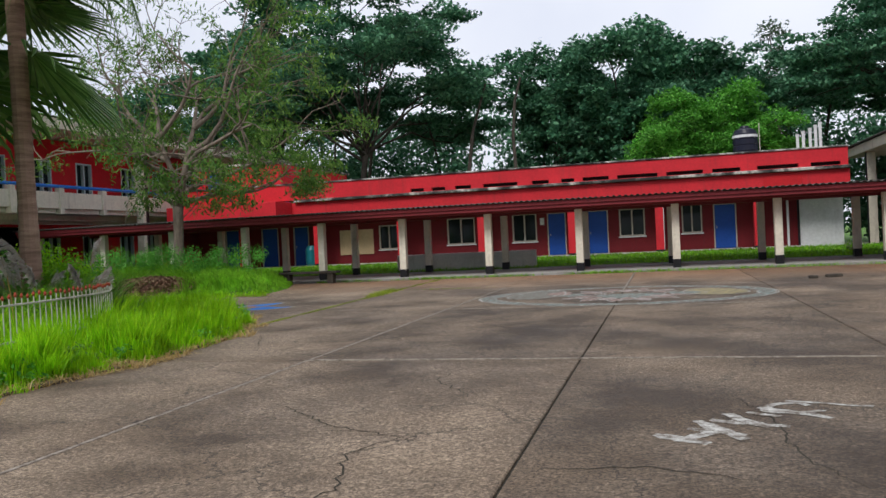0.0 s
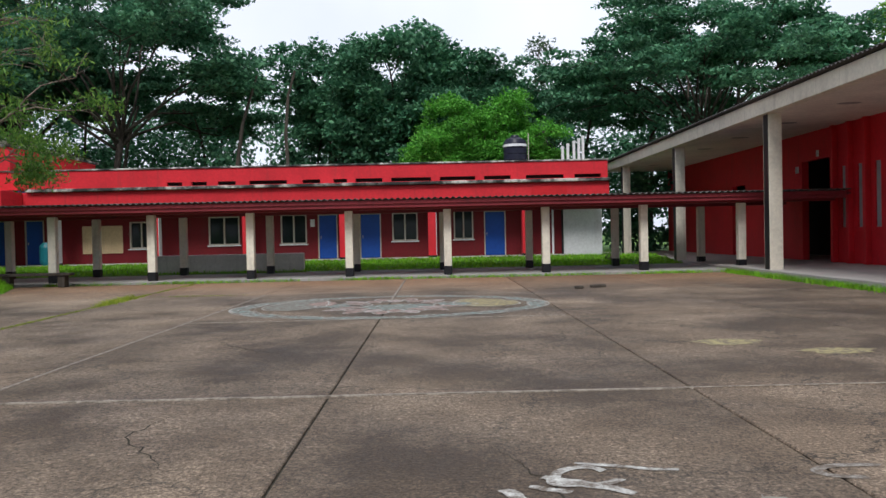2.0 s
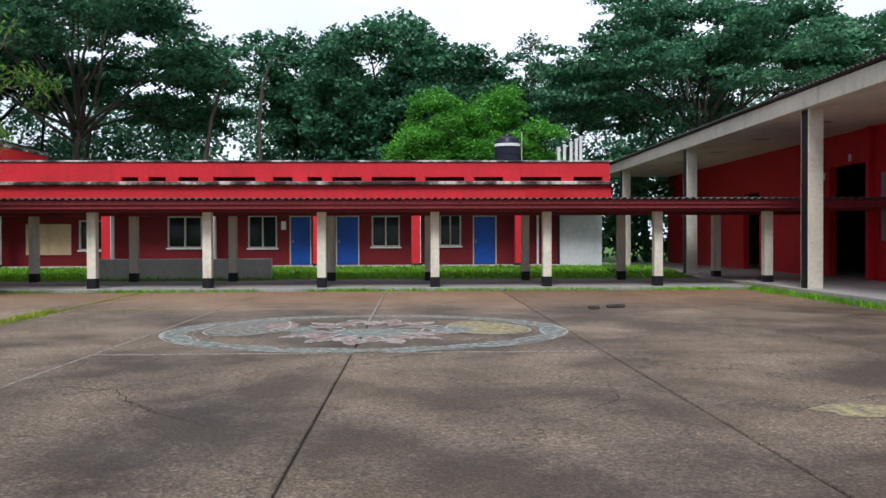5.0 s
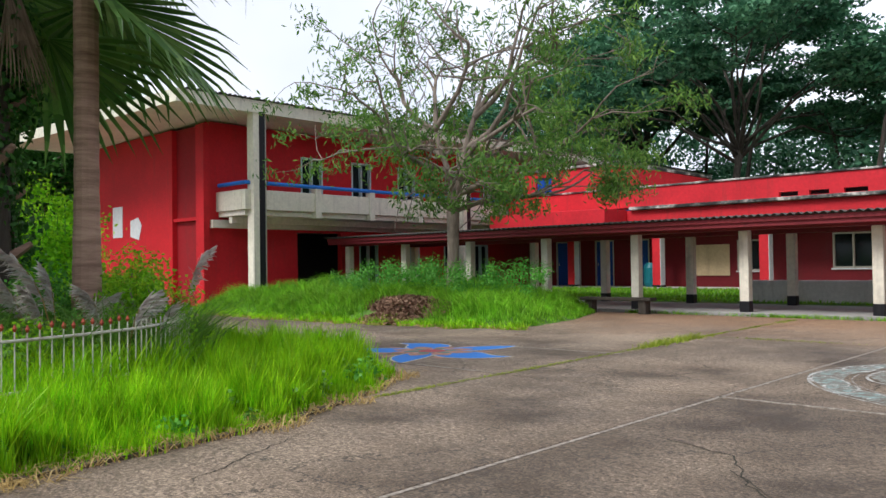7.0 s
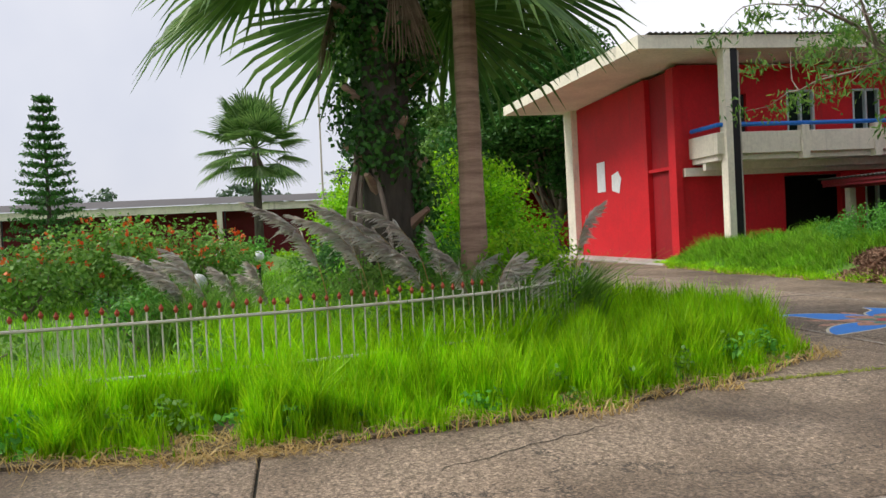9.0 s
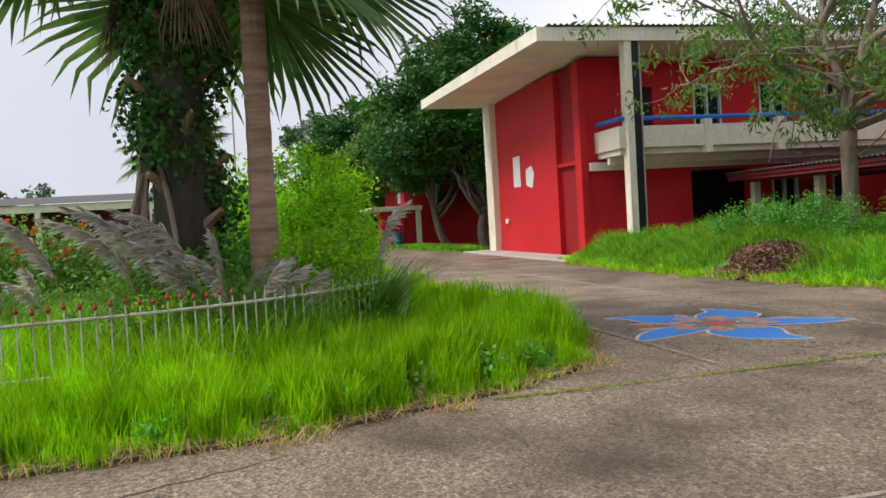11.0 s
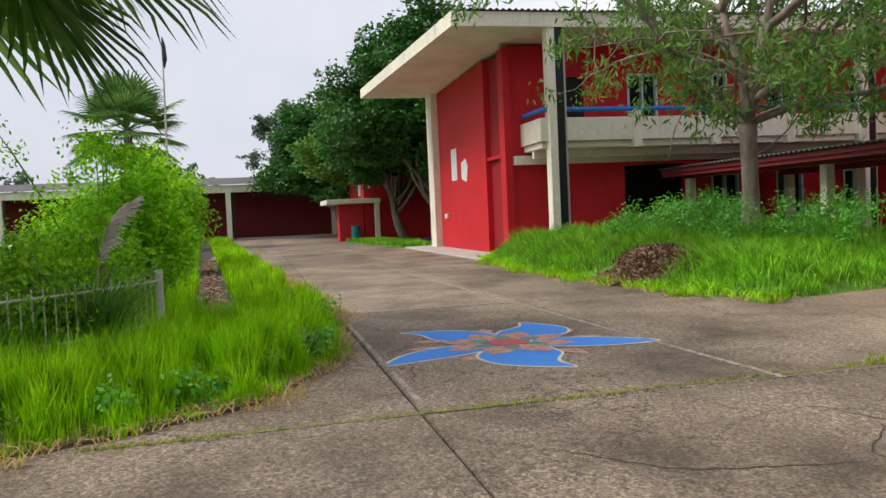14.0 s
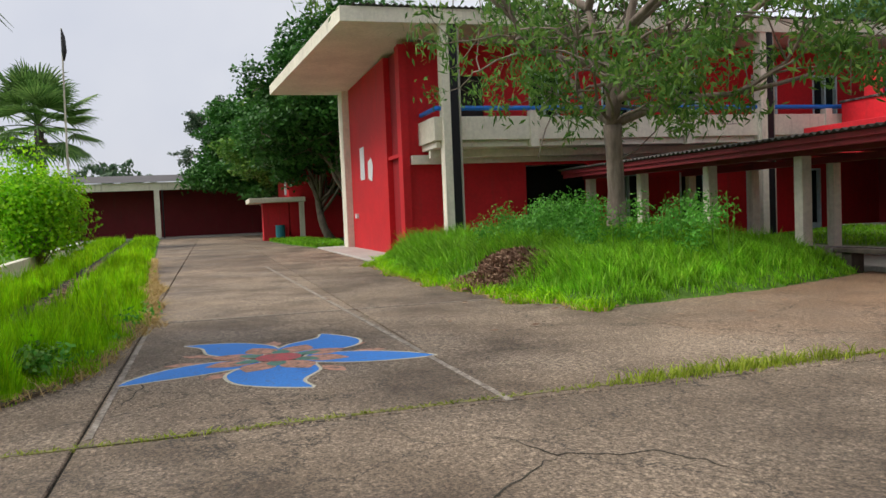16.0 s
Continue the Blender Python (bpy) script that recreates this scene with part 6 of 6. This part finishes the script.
rail_pts = along(FENCE, 0.4) + [FENCE[-1]]
for z, nm in ((0.84, "top_rail"), (0.36, "bottom_rail")):
    part(nm, MB().tube([(x, y, z) for x, y in rail_pts], 0.016, 6), M_fence, fence)
o = origin_of(fence)
pm = bpy.data.meshes.new("picket")
pmb = MB().tube([(0, 0, 0.1), (0, 0, 0.93)], 0.008, 6)
pm.from_pydata(pmb.v, [], pmb.f)
pm.materials.append(M_fence)
tm = bpy.data.meshes.new("spear_tip")
tmb = MB().tube([(0, 0, 0.925), (0, 0, 0.955), (0, 0, 0.995)], [0.011, 0.024, 0.003], 6)
tm.from_pydata(tmb.v, [], tmb.f)
M_rust = paint("rust_red_paint", (0.34, 0.06, 0.03), 0.7)
tm.materials.append(M_rust)
for k, (x, y) in enumerate(along(FENCE, 0.125)):
    pk = new("picket", pm)
    pk.parent = fence
    pk.location = (x - o.x, y - o.y, -o.z + 0.015 * math.sin(k * 1.7))
    if y < -4.4:
        tp2 = new("spear_tip", tm)
        tp2.parent = pk
for x, y in [FENCE[-1]]:
    part("fence_post", MB().box(x - 0.045, x + 0.045, y - 0.045, y + 0.045, 0.0, 0.97, 0.008), M_fence, fence)
cw2 = part("garden_wall", MB().prism([(-12.0, -3.0), (-46.0, -5.4), (-46.0, -5.6), (-12.0, -3.2)], 0.0, 0.62), M_cream)
tagged(cw2, "low weathered cream garden wall beside the drain", "wall")

# ---- small things ----
lamp = thing("globe_lamp", -11.4, -7.76, 0.1, "garden lamp with a white glass globe on a short post", "lamp")
part("post", MB().tube([(-11.4, -7.76, 0.1), (-11.4, -7.76, 0.84)], 0.045, 10), M_black, lamp)
part("globe", MB().sphere((-11.4, -7.76, 0.97), 0.13, 16, 10), M_white, lamp, smooth=True)
for x, y in ((-24.0, -7.4), (-30.0, -9.0)):
    l2 = thing("globe_lamp", x, y, 0.1, "garden lamp with a white glass globe on the lawn", "lamp")
    part("post", MB().tube([(x, y, 0.1), (x, y, 0.9)], 0.05, 8), M_black, l2)
    part("globe", MB().sphere((x, y, 1.05), 0.16, 12, 8), M_white, l2, smooth=True)
fl = thing("flagpole", -38.8, -4.8, 0.0, "bare grey flagpole with a furled cloth at its top", "flagpole")
part("pole", MB().tube([(-38.8, -4.8, 0), (-38.8, -4.8, 5), (-38.9, -4.75, 10.0)], [0.06, 0.045, 0.03], 8), M_metal, fl)
part("furled_cloth", MB().tube([(-38.9, -4.75, 10.0), (-38.88, -4.7, 9.6), (-38.86, -4.68, 9.0), (-38.85, -4.7, 8.6)], [0.02, 0.09, 0.11, 0.03], 8), M_black, fl)
bench = thing("bench", -12.2, 12.45, 0.0, "low dark weathered bench by the walkway kerb", "bench")
part("seat", MB().box(-13.3, -10.9, 12.25, 12.65, 0.38, 0.47, 0.015), M_bark_dark, bench)
for x in (-13.0, -11.2):
    part("leg", MB().box(x - 0.12, x + 0.12, 12.3, 12.6, 0.0, 0.379, 0.012), M_bark_dark, bench)
cooler = thing("drinking_water_drum", -16.9, 23.3, Z0, "teal plastic drinking-water drum on the verandah", "drum")
part("body", MB().tube([(-16.9, 23.3, Z0), (-16.9, 23.3, 0.6), (-16.9, 23.3, 1.25), (-16.9, 23.3, 1.4)], [0.28, 0.33, 0.33, 0.26], 16), M_teal, cooler)
part("lid", MB().tube([(-16.9, 23.3, 1.4), (-16.9, 23.3, 1.48)], [0.24, 0.2], 14), M_teal, cooler)
for x, y, a, l in ((5.23, 6.75, 20, 0.42), (4.68, 6.42, 5, 0.22)):
    br = part("broken_brick", MB().box(-l / 2, l / 2, -0.06, 0.06, 0.0, 0.075, 0.012), M_bark_dark)
    br.matrix_world = pose(x, y, 0.004, 0, 0, a)
    tagged(br, "dark broken brick lying on the paving", "brick", "loose bricks")
twig = MB()
limb(twig, (2.43, -10.1, 0.018), (2.91, -9.96, 0.03), 0.012, 0.005, 0.02, 5, 4)
limb(twig, (2.65, -10.03, 0.02), (2.75, -9.85, 0.04), 0.008, 0.004, 0.02, 5, 3)
tg = part("twig", twig, M_bark_pale)
tagged(tg, "dry fallen twig lying on the concrete", "twig")


# ---- courtyard slabs ----
M_filler = ground_paint("joint_cement", (0.40, 0.35, 0.29), 0.49)
P_brush = ground_paint("flaking_white_brush_marking", (0.6, 0.6, 0.56), 0.49)
P_line_worn = ground_paint("nearly_gone_marking", (0.5, 0.48, 0.44), 0.44)
XS = [-6.4, -3.38, 0.04, 3.38, 6.9, 10.88]
YS = [-27.0, -20.25, -13.5, -6.75, 0.0, 6.7, 12.88]
plaza = thing("courtyard_paving", 0.0, -5.0, 0.0, "old cracked grey-brown concrete courtyard slabs", "paving", kind="structure")


def slab(x0, x1, y0, y1):
    gp = 0.011
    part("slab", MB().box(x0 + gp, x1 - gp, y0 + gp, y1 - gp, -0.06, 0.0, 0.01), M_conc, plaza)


for i in range(len(XS) - 1):
    for j in range(len(YS) - 1):
        slab(XS[i], XS[i + 1], YS[j], YS[j + 1])
RX = [-6.4, -13.0, -19.5, -26.0, -36.0, -46.0, -56.0, -66.0, -74.5]
for a, b in zip(RX[1:], RX):
    for y0, y1 in ((-6.75, -3.4), (-3.4, 0.0), (-1.2, 0.0), (-3.1, 0.0), (0.0, 3.05), (3.05, 6.2), (6.2, 12.88)):
        if (y0 < -3.2 or y1 > 7 or y0 == -3.4) and a < -13.5 or (y0 == -1.2 and (a > -13.5 or a < -37)) or (y0 == -3.1 and a > -40):
            continue
        slab(a, b, y0, y1)
for y0, y1 in zip(YS[:3], YS[1:4]):
    slab(-13.0, -6.4, y0, y1)

# pale cement strips along some of the joints
for x0, y0, x1, y1, w in ((-6.4, 3.07, -26.0, 2.5, 0.06), (-3.4, 0.02, 3.3, 0.02, 0.05), (-3.4, -6.73, 3.3, -6.73, 0.022), (-3.34, -13.3, -3.34, 6.6, 0.045), (-6.6, 0.06, -13.0, 0.06, 0.05), (-3.3, -6.70, 6.8, -6.70, 0.03), (-13.03, 0.1, -13.03, 5.2, 0.05), (0.02, 4.0, 0.02, 12.5, 0.05), (-9.5, -1.2, -6.55, -2.4, 0.03)):
    L = math.hypot(x1 - x0, y1 - y0)
    nx, ny = -(y1 - y0) / L * w / 2, (x1 - x0) / L * w / 2
    part("joint_filler", MB().prism([(x0 + nx, y0 + ny), (x0 - nx, y0 - ny), (x1 - nx, y1 - ny), (x1 + nx, y1 + ny)][::-1], -0.02, 0.005), M_filler, plaza, "pale crumbling cement joint filler")


part("joint_filler", MB().prism([(-6.36, -2.2), (-6.31, -2.2), (-6.64, 6.6), (-6.69, 6.6)], -0.02, 0.004), P_moss, plaza, "moss-grown yellow-green joint cement")


# ---- painted markings on the paving ----
def flat(name, polys, mat, parent, z, label=""):
    z = 0.0035 + (z - 0.004) * 0.25
    mb = MB()
    for p in polys:
        mb.face(*[(x, y, z) for x, y in p])
    return part(name, mb, mat, parent, label)


def ring(cx, cy, rx, ry, w, n=72, a0=0.0, a1=2 * math.pi):
    out = []
    for k in range(n):
        a, b = a0 + (a1 - a0) * k / n, a0 + (a1 - a0) * (k + 1) / n
        out.append([(cx + rx * math.cos(a), cy + ry * math.sin(a)), (cx + rx * math.cos(b), cy + ry * math.sin(b)),
                    (cx + (rx - w) * math.cos(b), cy + (ry - w) * math.sin(b)), (cx + (rx - w) * math.cos(a), cy + (ry - w) * math.sin(a))])
    return out


def lens(cx, cy, ang, length, width, n=8):
    """A pointed leaf shape."""
    ca, sa = math.cos(ang), math.sin(ang)
    pts = []
    for s in (1, -1):
        for i in range(n):
            t = i / n if s > 0 else 1 - i / n
            u, v2 = (t - 0.5) * length, s * width * 0.5 * math.sin(math.pi * t)
            pts.append((cx + u * ca - v2 * sa, cy + u * sa + v2 * ca))
    return pts


CX, CY, RX2, RY2 = 0.08, 2.68, 3.3, 2.68


def oval(cx, cy, rx, ry, ang=0.0, n=18, wob=0.0):
    out = []
    for k in range(n):
        a = 2 * math.pi * k / n
        s = 1 + wob * math.sin(3 * a + cx)
        u, v2 = rx * s * math.cos(a), ry * s * math.sin(a)
        out.append((cx + u * math.cos(ang) - v2 * math.sin(ang), cy + u * math.sin(ang) + v2 * math.cos(ang)))
    return out


def chalk_loop(cx, cy, rx, ry, ang, w, wob=0.08, a0=0.0, a1=6.2832, n=30):
    """A hand-drawn chalk line round an uneven oval, or along part of it."""
    line = []
    for k in range(n + 1):
        a = a0 + (a1 - a0) * k / n
        s = 1 + wob * math.sin(3 * a + 2 * cx) + 0.4 * wob * math.sin(5 * a + cy)
        for off in (0.5, -0.5):
            u, v2 = (rx * s + off * w) * math.cos(a), (ry * s + off * w) * math.sin(a)
            line.append((cx + u * math.cos(ang) - v2 * math.sin(ang), cy + u * math.sin(ang) + v2 * math.cos(ang)))
    return [[line[2 * k], line[2 * k + 2], line[2 * k + 3], line[2 * k + 1]] for k in range(n)]


mandala = thing("floor_painting", CX, CY, 0.0, "faded round floor painting in white, rose and teal chalk", "floor painting")
flat("border_band", ring(CX, CY, RX2 - 0.08, RY2 - 0.08, 0.34), P_teal_faint, mandala, 0.004)
flat("outer_ring", ring(CX, CY, RX2, RY2, 0.032), P_white, mandala, 0.010)
flat("inner_ring", ring(CX, CY, RX2 - 0.5, RY2 - 0.46, 0.02), P_line_worn, mandala, 0.010)
for k in range(24):
    a = 2 * math.pi * (k + 0.3 * math.sin(k * 2.0)) / 24
    x, y = CX + (RX2 - 0.26) * math.cos(a), CY + (RY2 - 0.24) * math.sin(a)
    tilt = math.atan2(RY2 * math.cos(a), -RX2 * math.sin(a)) + (0.2 if k % 2 else -0.25)
    long = 0.44 + 0.12 * math.sin(k * 1.7)
    lf = flat("border_leaf", [oval(x, y, long, 0.18, tilt, 20, 0.1)], P_teal, mandala, 0.0055 + 0.0003 * k)
    flat("leaf_outline", chalk_loop(x, y, long, 0.18, tilt, 0.035, 0.1), P_white, lf, 0.0140 + 0.0003 * k)
# two upright bird-like lobes with curled necks
for name, x, y, rx, ry, ang, mat in (("teal_lobe", -2.0, 0.55, 0.62, 1.25, -0.15, P_teal_faint), ("yellow_lobe", 2.0, 0.3, 0.66, 1.0, 0.2, P_yellow)):
    lobe = flat(name, [oval(CX + x, CY + y, rx, ry, ang, 30, 0.07)], mat, mandala, 0.006)
    flat("lobe_outline", chalk_loop(CX + x, CY + y, rx, ry, ang, 0.04, 0.07, n=40), P_white, lobe, 0.0125)
flat("rose_lobe", [oval(CX - 1.5, CY + 0.75, 0.3, 0.55, 0.1, 18, 0.12)], P_rose, mandala, 0.009)
flat("centre_wash", [oval(CX + 0.15, CY - 0.35, 0.75, 0.62, 0.1, 22, 0.1)], P_teal, mandala, 0.006)
for k, (x, y, r2, a0) in enumerate(((-1.15, 0.2, 0.42, 0.8), (-0.72, 0.25, 0.34, 2.4), (1.32, 0.1, 0.44, 5.0), (0.55, -0.1, 0.5, 3.4), (-0.1, 0.35, 0.55, 1.0))):
    sw = flat("swirl", chalk_loop(CX + x, CY + y, r2, r2 * 1.15, 0.2, 0.04, 0.1, a0, a0 + 4.9), P_white, mandala, 0.0145 + 0.0003 * k)
    if k in (0, 2):
        flat("swirl_fill", [oval(CX + x, CY + y, r2 * 0.8, r2 * 0.9, 0.2, 16, 0.1)], P_teal, sw, 0.0075)
# open lotus: back and front rows of petals, chalk outlines round rose and white fills
for k in range(21):
    front = k < 12
    a = math.pi * (1.08 + 0.84 * k / 11) if front else math.pi * (0.16 + 0.68 * (k - 12) / 8)
    rr = 1.0 if k % 2 else 0.76
    x, y = CX + 0.05 + 1.2 * rr * math.cos(a), CY - 0.05 + 1.5 * rr * math.sin(a)
    tilt = math.atan2(1.5 * math.sin(a), 1.2 * math.cos(a)) + 0.12 * math.sin(k * 3.1)
    pt = flat("lotus_petal", [lens(x, y, tilt, 0.78, 0.36)], P_white, mandala, 0.016 + 0.0003 * k)
    flat("petal_fill", [lens(x, y, tilt, 0.66, 0.27)], (P_rose, P_rose_pale, P_rose)[k % 3], pt, 0.026 + 0.0003 * k)

FLX, FLY = -9.22, 1.56
flower = thing("flower_painting", FLX, FLY, 0.0, "bright blue five-petalled flower painted on the concrete", "floor painting")


def petal(tip, curl, w0, hook=0.0, inner=0.28, grow_by=0.0):
    """A petal from near the centre to its tip, bending by curl, its left side hollowed by hook."""
    dx, dy = tip[0] - FLX, tip[1] - FLY
    L = math.hypot(dx, dy)
    ux, uy = dx / L, dy / L
    left, right = [], []
    for i in range(21):
        t = i / 20
        s = inner - grow_by + (L - inner + 2 * grow_by) * t
        wv = 1.2 * w0 * math.sin(math.pi * min(1.0, 0.2 + 0.8 * t)) ** 0.8 if t < 0.999 else 0.0
        q = min(1.0, max(0.0, (t - 0.4) / 0.45))
        hol = hook * q * q * (3 - 2 * q)
        bend = curl * 1.5 * math.sin(math.pi * t ** 0.8)
        x, y = FLX + ux * s - uy * bend, FLY + uy * s + ux * bend
        gw = grow_by if t < 0.999 else 0.0
        lw_, rw_ = wv * (1 - hol) + gw, wv * (1 + 0.35 * hol) + gw
        left.append((x - uy * lw_, y + ux * lw_))
        right.append((x + uy * rw_, y - ux * rw_))
    return [[right[i], right[i + 1], left[i + 1], left[i]] for i in range(20)]


TIPS = [((-8.44, 0.06), -0.07, 0.23, 0.2), ((-7.59, 1.72), -0.13, 0.36, 0.75), ((-8.56, 3.07), 0.0, 0.25, 0.0), ((-10.67, 2.2), -0.16, 0.34, 0.7), ((-10.56, 0.59), -0.08, 0.30, 0.75)]
for k, (tip, curl, w0, hook) in enumerate(TIPS):
    pe = flat("petal", petal(tip, curl, w0, hook), P_blue, flower, 0.012 + 0.001 * k)
    flat("petal_outline", petal(tip, curl, w0, hook, 0.28, 0.035), P_line, pe, 0.0055 + 0.001 * k)
ors, ors2, gr = [], [], []
for k in range(8):
    a = 2 * math.pi * k / 8 + 0.3
    ors.append(lens(FLX + 0.50 * math.cos(a), FLY + 0.50 * math.sin(a), a, 0.56, 0.36))
for tip, curl, w0, hook in TIPS:
    a = math.atan2(tip[1] - FLY, tip[0] - FLX) + 0.62
    for da in (-0.1, 0.12):
        ors2.append(lens(FLX + 0.95 * math.cos(a + 2.2 * da), FLY + 0.95 * math.sin(a + 2.2 * da), a + 3 * da, 0.42, 0.18))
for k in range(6):
    a = 2 * math.pi * k / 6 + 0.9
    gr.append(lens(FLX + 0.33 * math.cos(a), FLY + 0.33 * math.sin(a), a, 0.34, 0.2))
flat("inner_petals", ors, P_orange, flower, 0.020)
flat("side_leaves", ors2, P_orange, flower, 0.004)
flat("green_leaves", gr, P_green, flower, 0.024)
flat("heart", [[(FLX + 0.24 * math.cos(a), FLY + 0.24 * math.sin(a)) for a in np.linspace(0, 6.28, 20)[:-1]]], P_red, flower, 0.028)

marks = thing("painted_letters", 1.45, -9.55, 0.0, "worn white brush-painted lettering strokes on the concrete", "ground marking")
def brush(x0, y0, x1, y1, w):
    """A ragged brush stroke, swelling in the middle."""
    L = math.hypot(x1 - x0, y1 - y0)
    nx, ny = -(y1 - y0) / L, (x1 - x0) / L
    left, right = [], []
    for i in range(9):
        t = i / 8
        h = w * (0.35 + 0.65 * math.sin(math.pi * (0.15 + 0.7 * t))) * rng.uniform(0.4, 0.6)
        x, y = x0 + (x1 - x0) * t + rng.normal() * 0.008, y0 + (y1 - y0) * t + rng.normal() * 0.008
        left.append((x + nx * h, y + ny * h))
        right.append((x - nx * h, y - ny * h))
    return [[right[i], right[i + 1], left[i + 1], left[i]] for i in range(8)]


STROKES = ((0.88, -10.22, 1.24, -10.45, 0.13), (1.07, -10.38, 1.34, -10.04, 0.1), (1.11, -10.05, 1.49, -10.21, 0.11), (1.18, -9.8, 1.48, -10.33, 0.12), (1.28, -9.76, 1.52, -9.89, 0.09),
           (1.39, -9.54, 1.66, -9.97, 0.1), (1.52, -9.87, 1.8, -9.94, 0.08), (1.56, -9.5, 1.78, -9.63, 0.07), (1.66, -9.32, 2.13, -9.66, 0.09), (1.9, -9.06, 2.49, -9.26, 0.06))
for k, row in enumerate(STROKES):
    flat("stroke", brush(*row), P_brush, marks, 0.004 + 0.0008 * k)
flat("stroke", chalk_loop(1.9, -9.34, 0.2, 0.17, 0.3, 0.07, 0.12, 0.4, 5.6), P_brush, marks, 0.013)
more = thing("painted_letters", 2.9, -10.5, 0.0, "worn white painted curves and strokes on the concrete", "ground marking")
flat("stroke", chalk_loop(2.68, -10.4, 0.2, 0.2, 0.0, 0.085, 0.15, 0.5, 5.4), P_brush, more, 0.004)
flat("stroke", brush(2.44, -10.93, 2.6, -10.93, 0.09), P_brush, more, 0.005)
flat("stroke", brush(2.46, -10.31, 2.72, -10.6, 0.08), P_brush, more, 0.006)
flat("stroke", ring(3.55, -9.35, 0.3, 0.16, 0.07, 24, 0.9, 4.6), P_line_worn, more, 0.004)
for x, y, rx, ry in ((4.78, -3.79, 0.42, 0.28), (5.74, -4.72, 0.42, 0.24)):
    sm = flat("paint_smudge", [[(x + rx * math.cos(a) * (1 + 0.2 * math.sin(5 * a)), y + ry * math.sin(a) * (1 + 0.15 * math.cos(3 * a))) for a in np.linspace(0, 6.28, 30)[:-1]]], P_yellow, None, 0.004)
    tagged(sm, "worn yellow paint smudge on the concrete", "ground marking", "yellow smudges")


def crack(path, w=0.014):
    """A jagged dark crack between the given points."""
    pts = []
    for (x0, y0), (x1, y1) in zip(path, path[1:]):
        n = max(3, int(math.hypot(x1 - x0, y1 - y0) / 0.08))
        for i in range(n):
            t = i / n
            pts.append((x0 + (x1 - x0) * t + rng.normal() * 0.018, y0 + (y1 - y0) * t + rng.normal() * 0.018))
    pts.append(path[-1])
    mb = MB()
    for i in range(len(pts) - 1):
        (x0, y0), (x1, y1) = pts[i], pts[i + 1]
        L = math.hypot(x1 - x0, y1 - y0) + 1e-6
        nx, ny = -(y1 - y0) / L, (x1 - x0) / L
        f0, f1 = [w * 0.5 * min(1.0, 0.15 + 3 * min(j, len(pts) - 1 - j) / len(pts)) for j in (i, i + 1)]
        mb.face((x0 - nx * f0, y0 - ny * f0, 0.003), (x1 - nx * f1, y1 - ny * f1, 0.003), (x1 + nx * f1, y1 + ny * f1, 0.003), (x0 + nx * f0, y0 + ny * f0, 0.003))
    part("crack", mb, M_jointdirt, plaza, "dark jagged crack in the concrete")


CRACKS = (((-3.14, -2.15), (-2.1, -2.53), (-1.75, -3.1), (-1.4, -3.56)), ((-4.57, -5.76), (-4.92, -5.07), (-5.39, -4.06)), ((-5.6, 2.6), (-5.02, 2.85), (-4.81, 3.44), (-4.2, 3.7)), ((-5.02, 2.85), (-4.55, 2.3), (-4.1, 2.2)),
          ((-2.6, -9.2), (-1.6, -10.1), (-0.6, -10.6)), ((1.4, -8.6), (1.7, -9.4), (1.75, -10.6), (2.0, -11.4)), ((-2.0, -2.85), (-1.4, -3.56), (-0.7, -4.2)), ((-9.6, -0.1), (-8.3, 0.3), (-7.3, 0.1)),
          ((-1.2, -12.6), (-0.9, -11.6), (-1.15, -10.9), (-0.75, -10.2)), ((0.1, -11.2), (0.8, -11.0), (1.5, -11.25)), ((-0.7, -9.0), (-1.3, -8.1), (-1.15, -7.3)), ((2.2, -3.9), (2.75, -3.2), (2.9, -2.2)), ((-5.4, 0.4), (-4.6, 1.1), (-4.3, 2.2)), ((-2.9, 0.4), (-2.2, 1.5), (-2.4, 2.6)))
for path in CRACKS:
    crack(path)
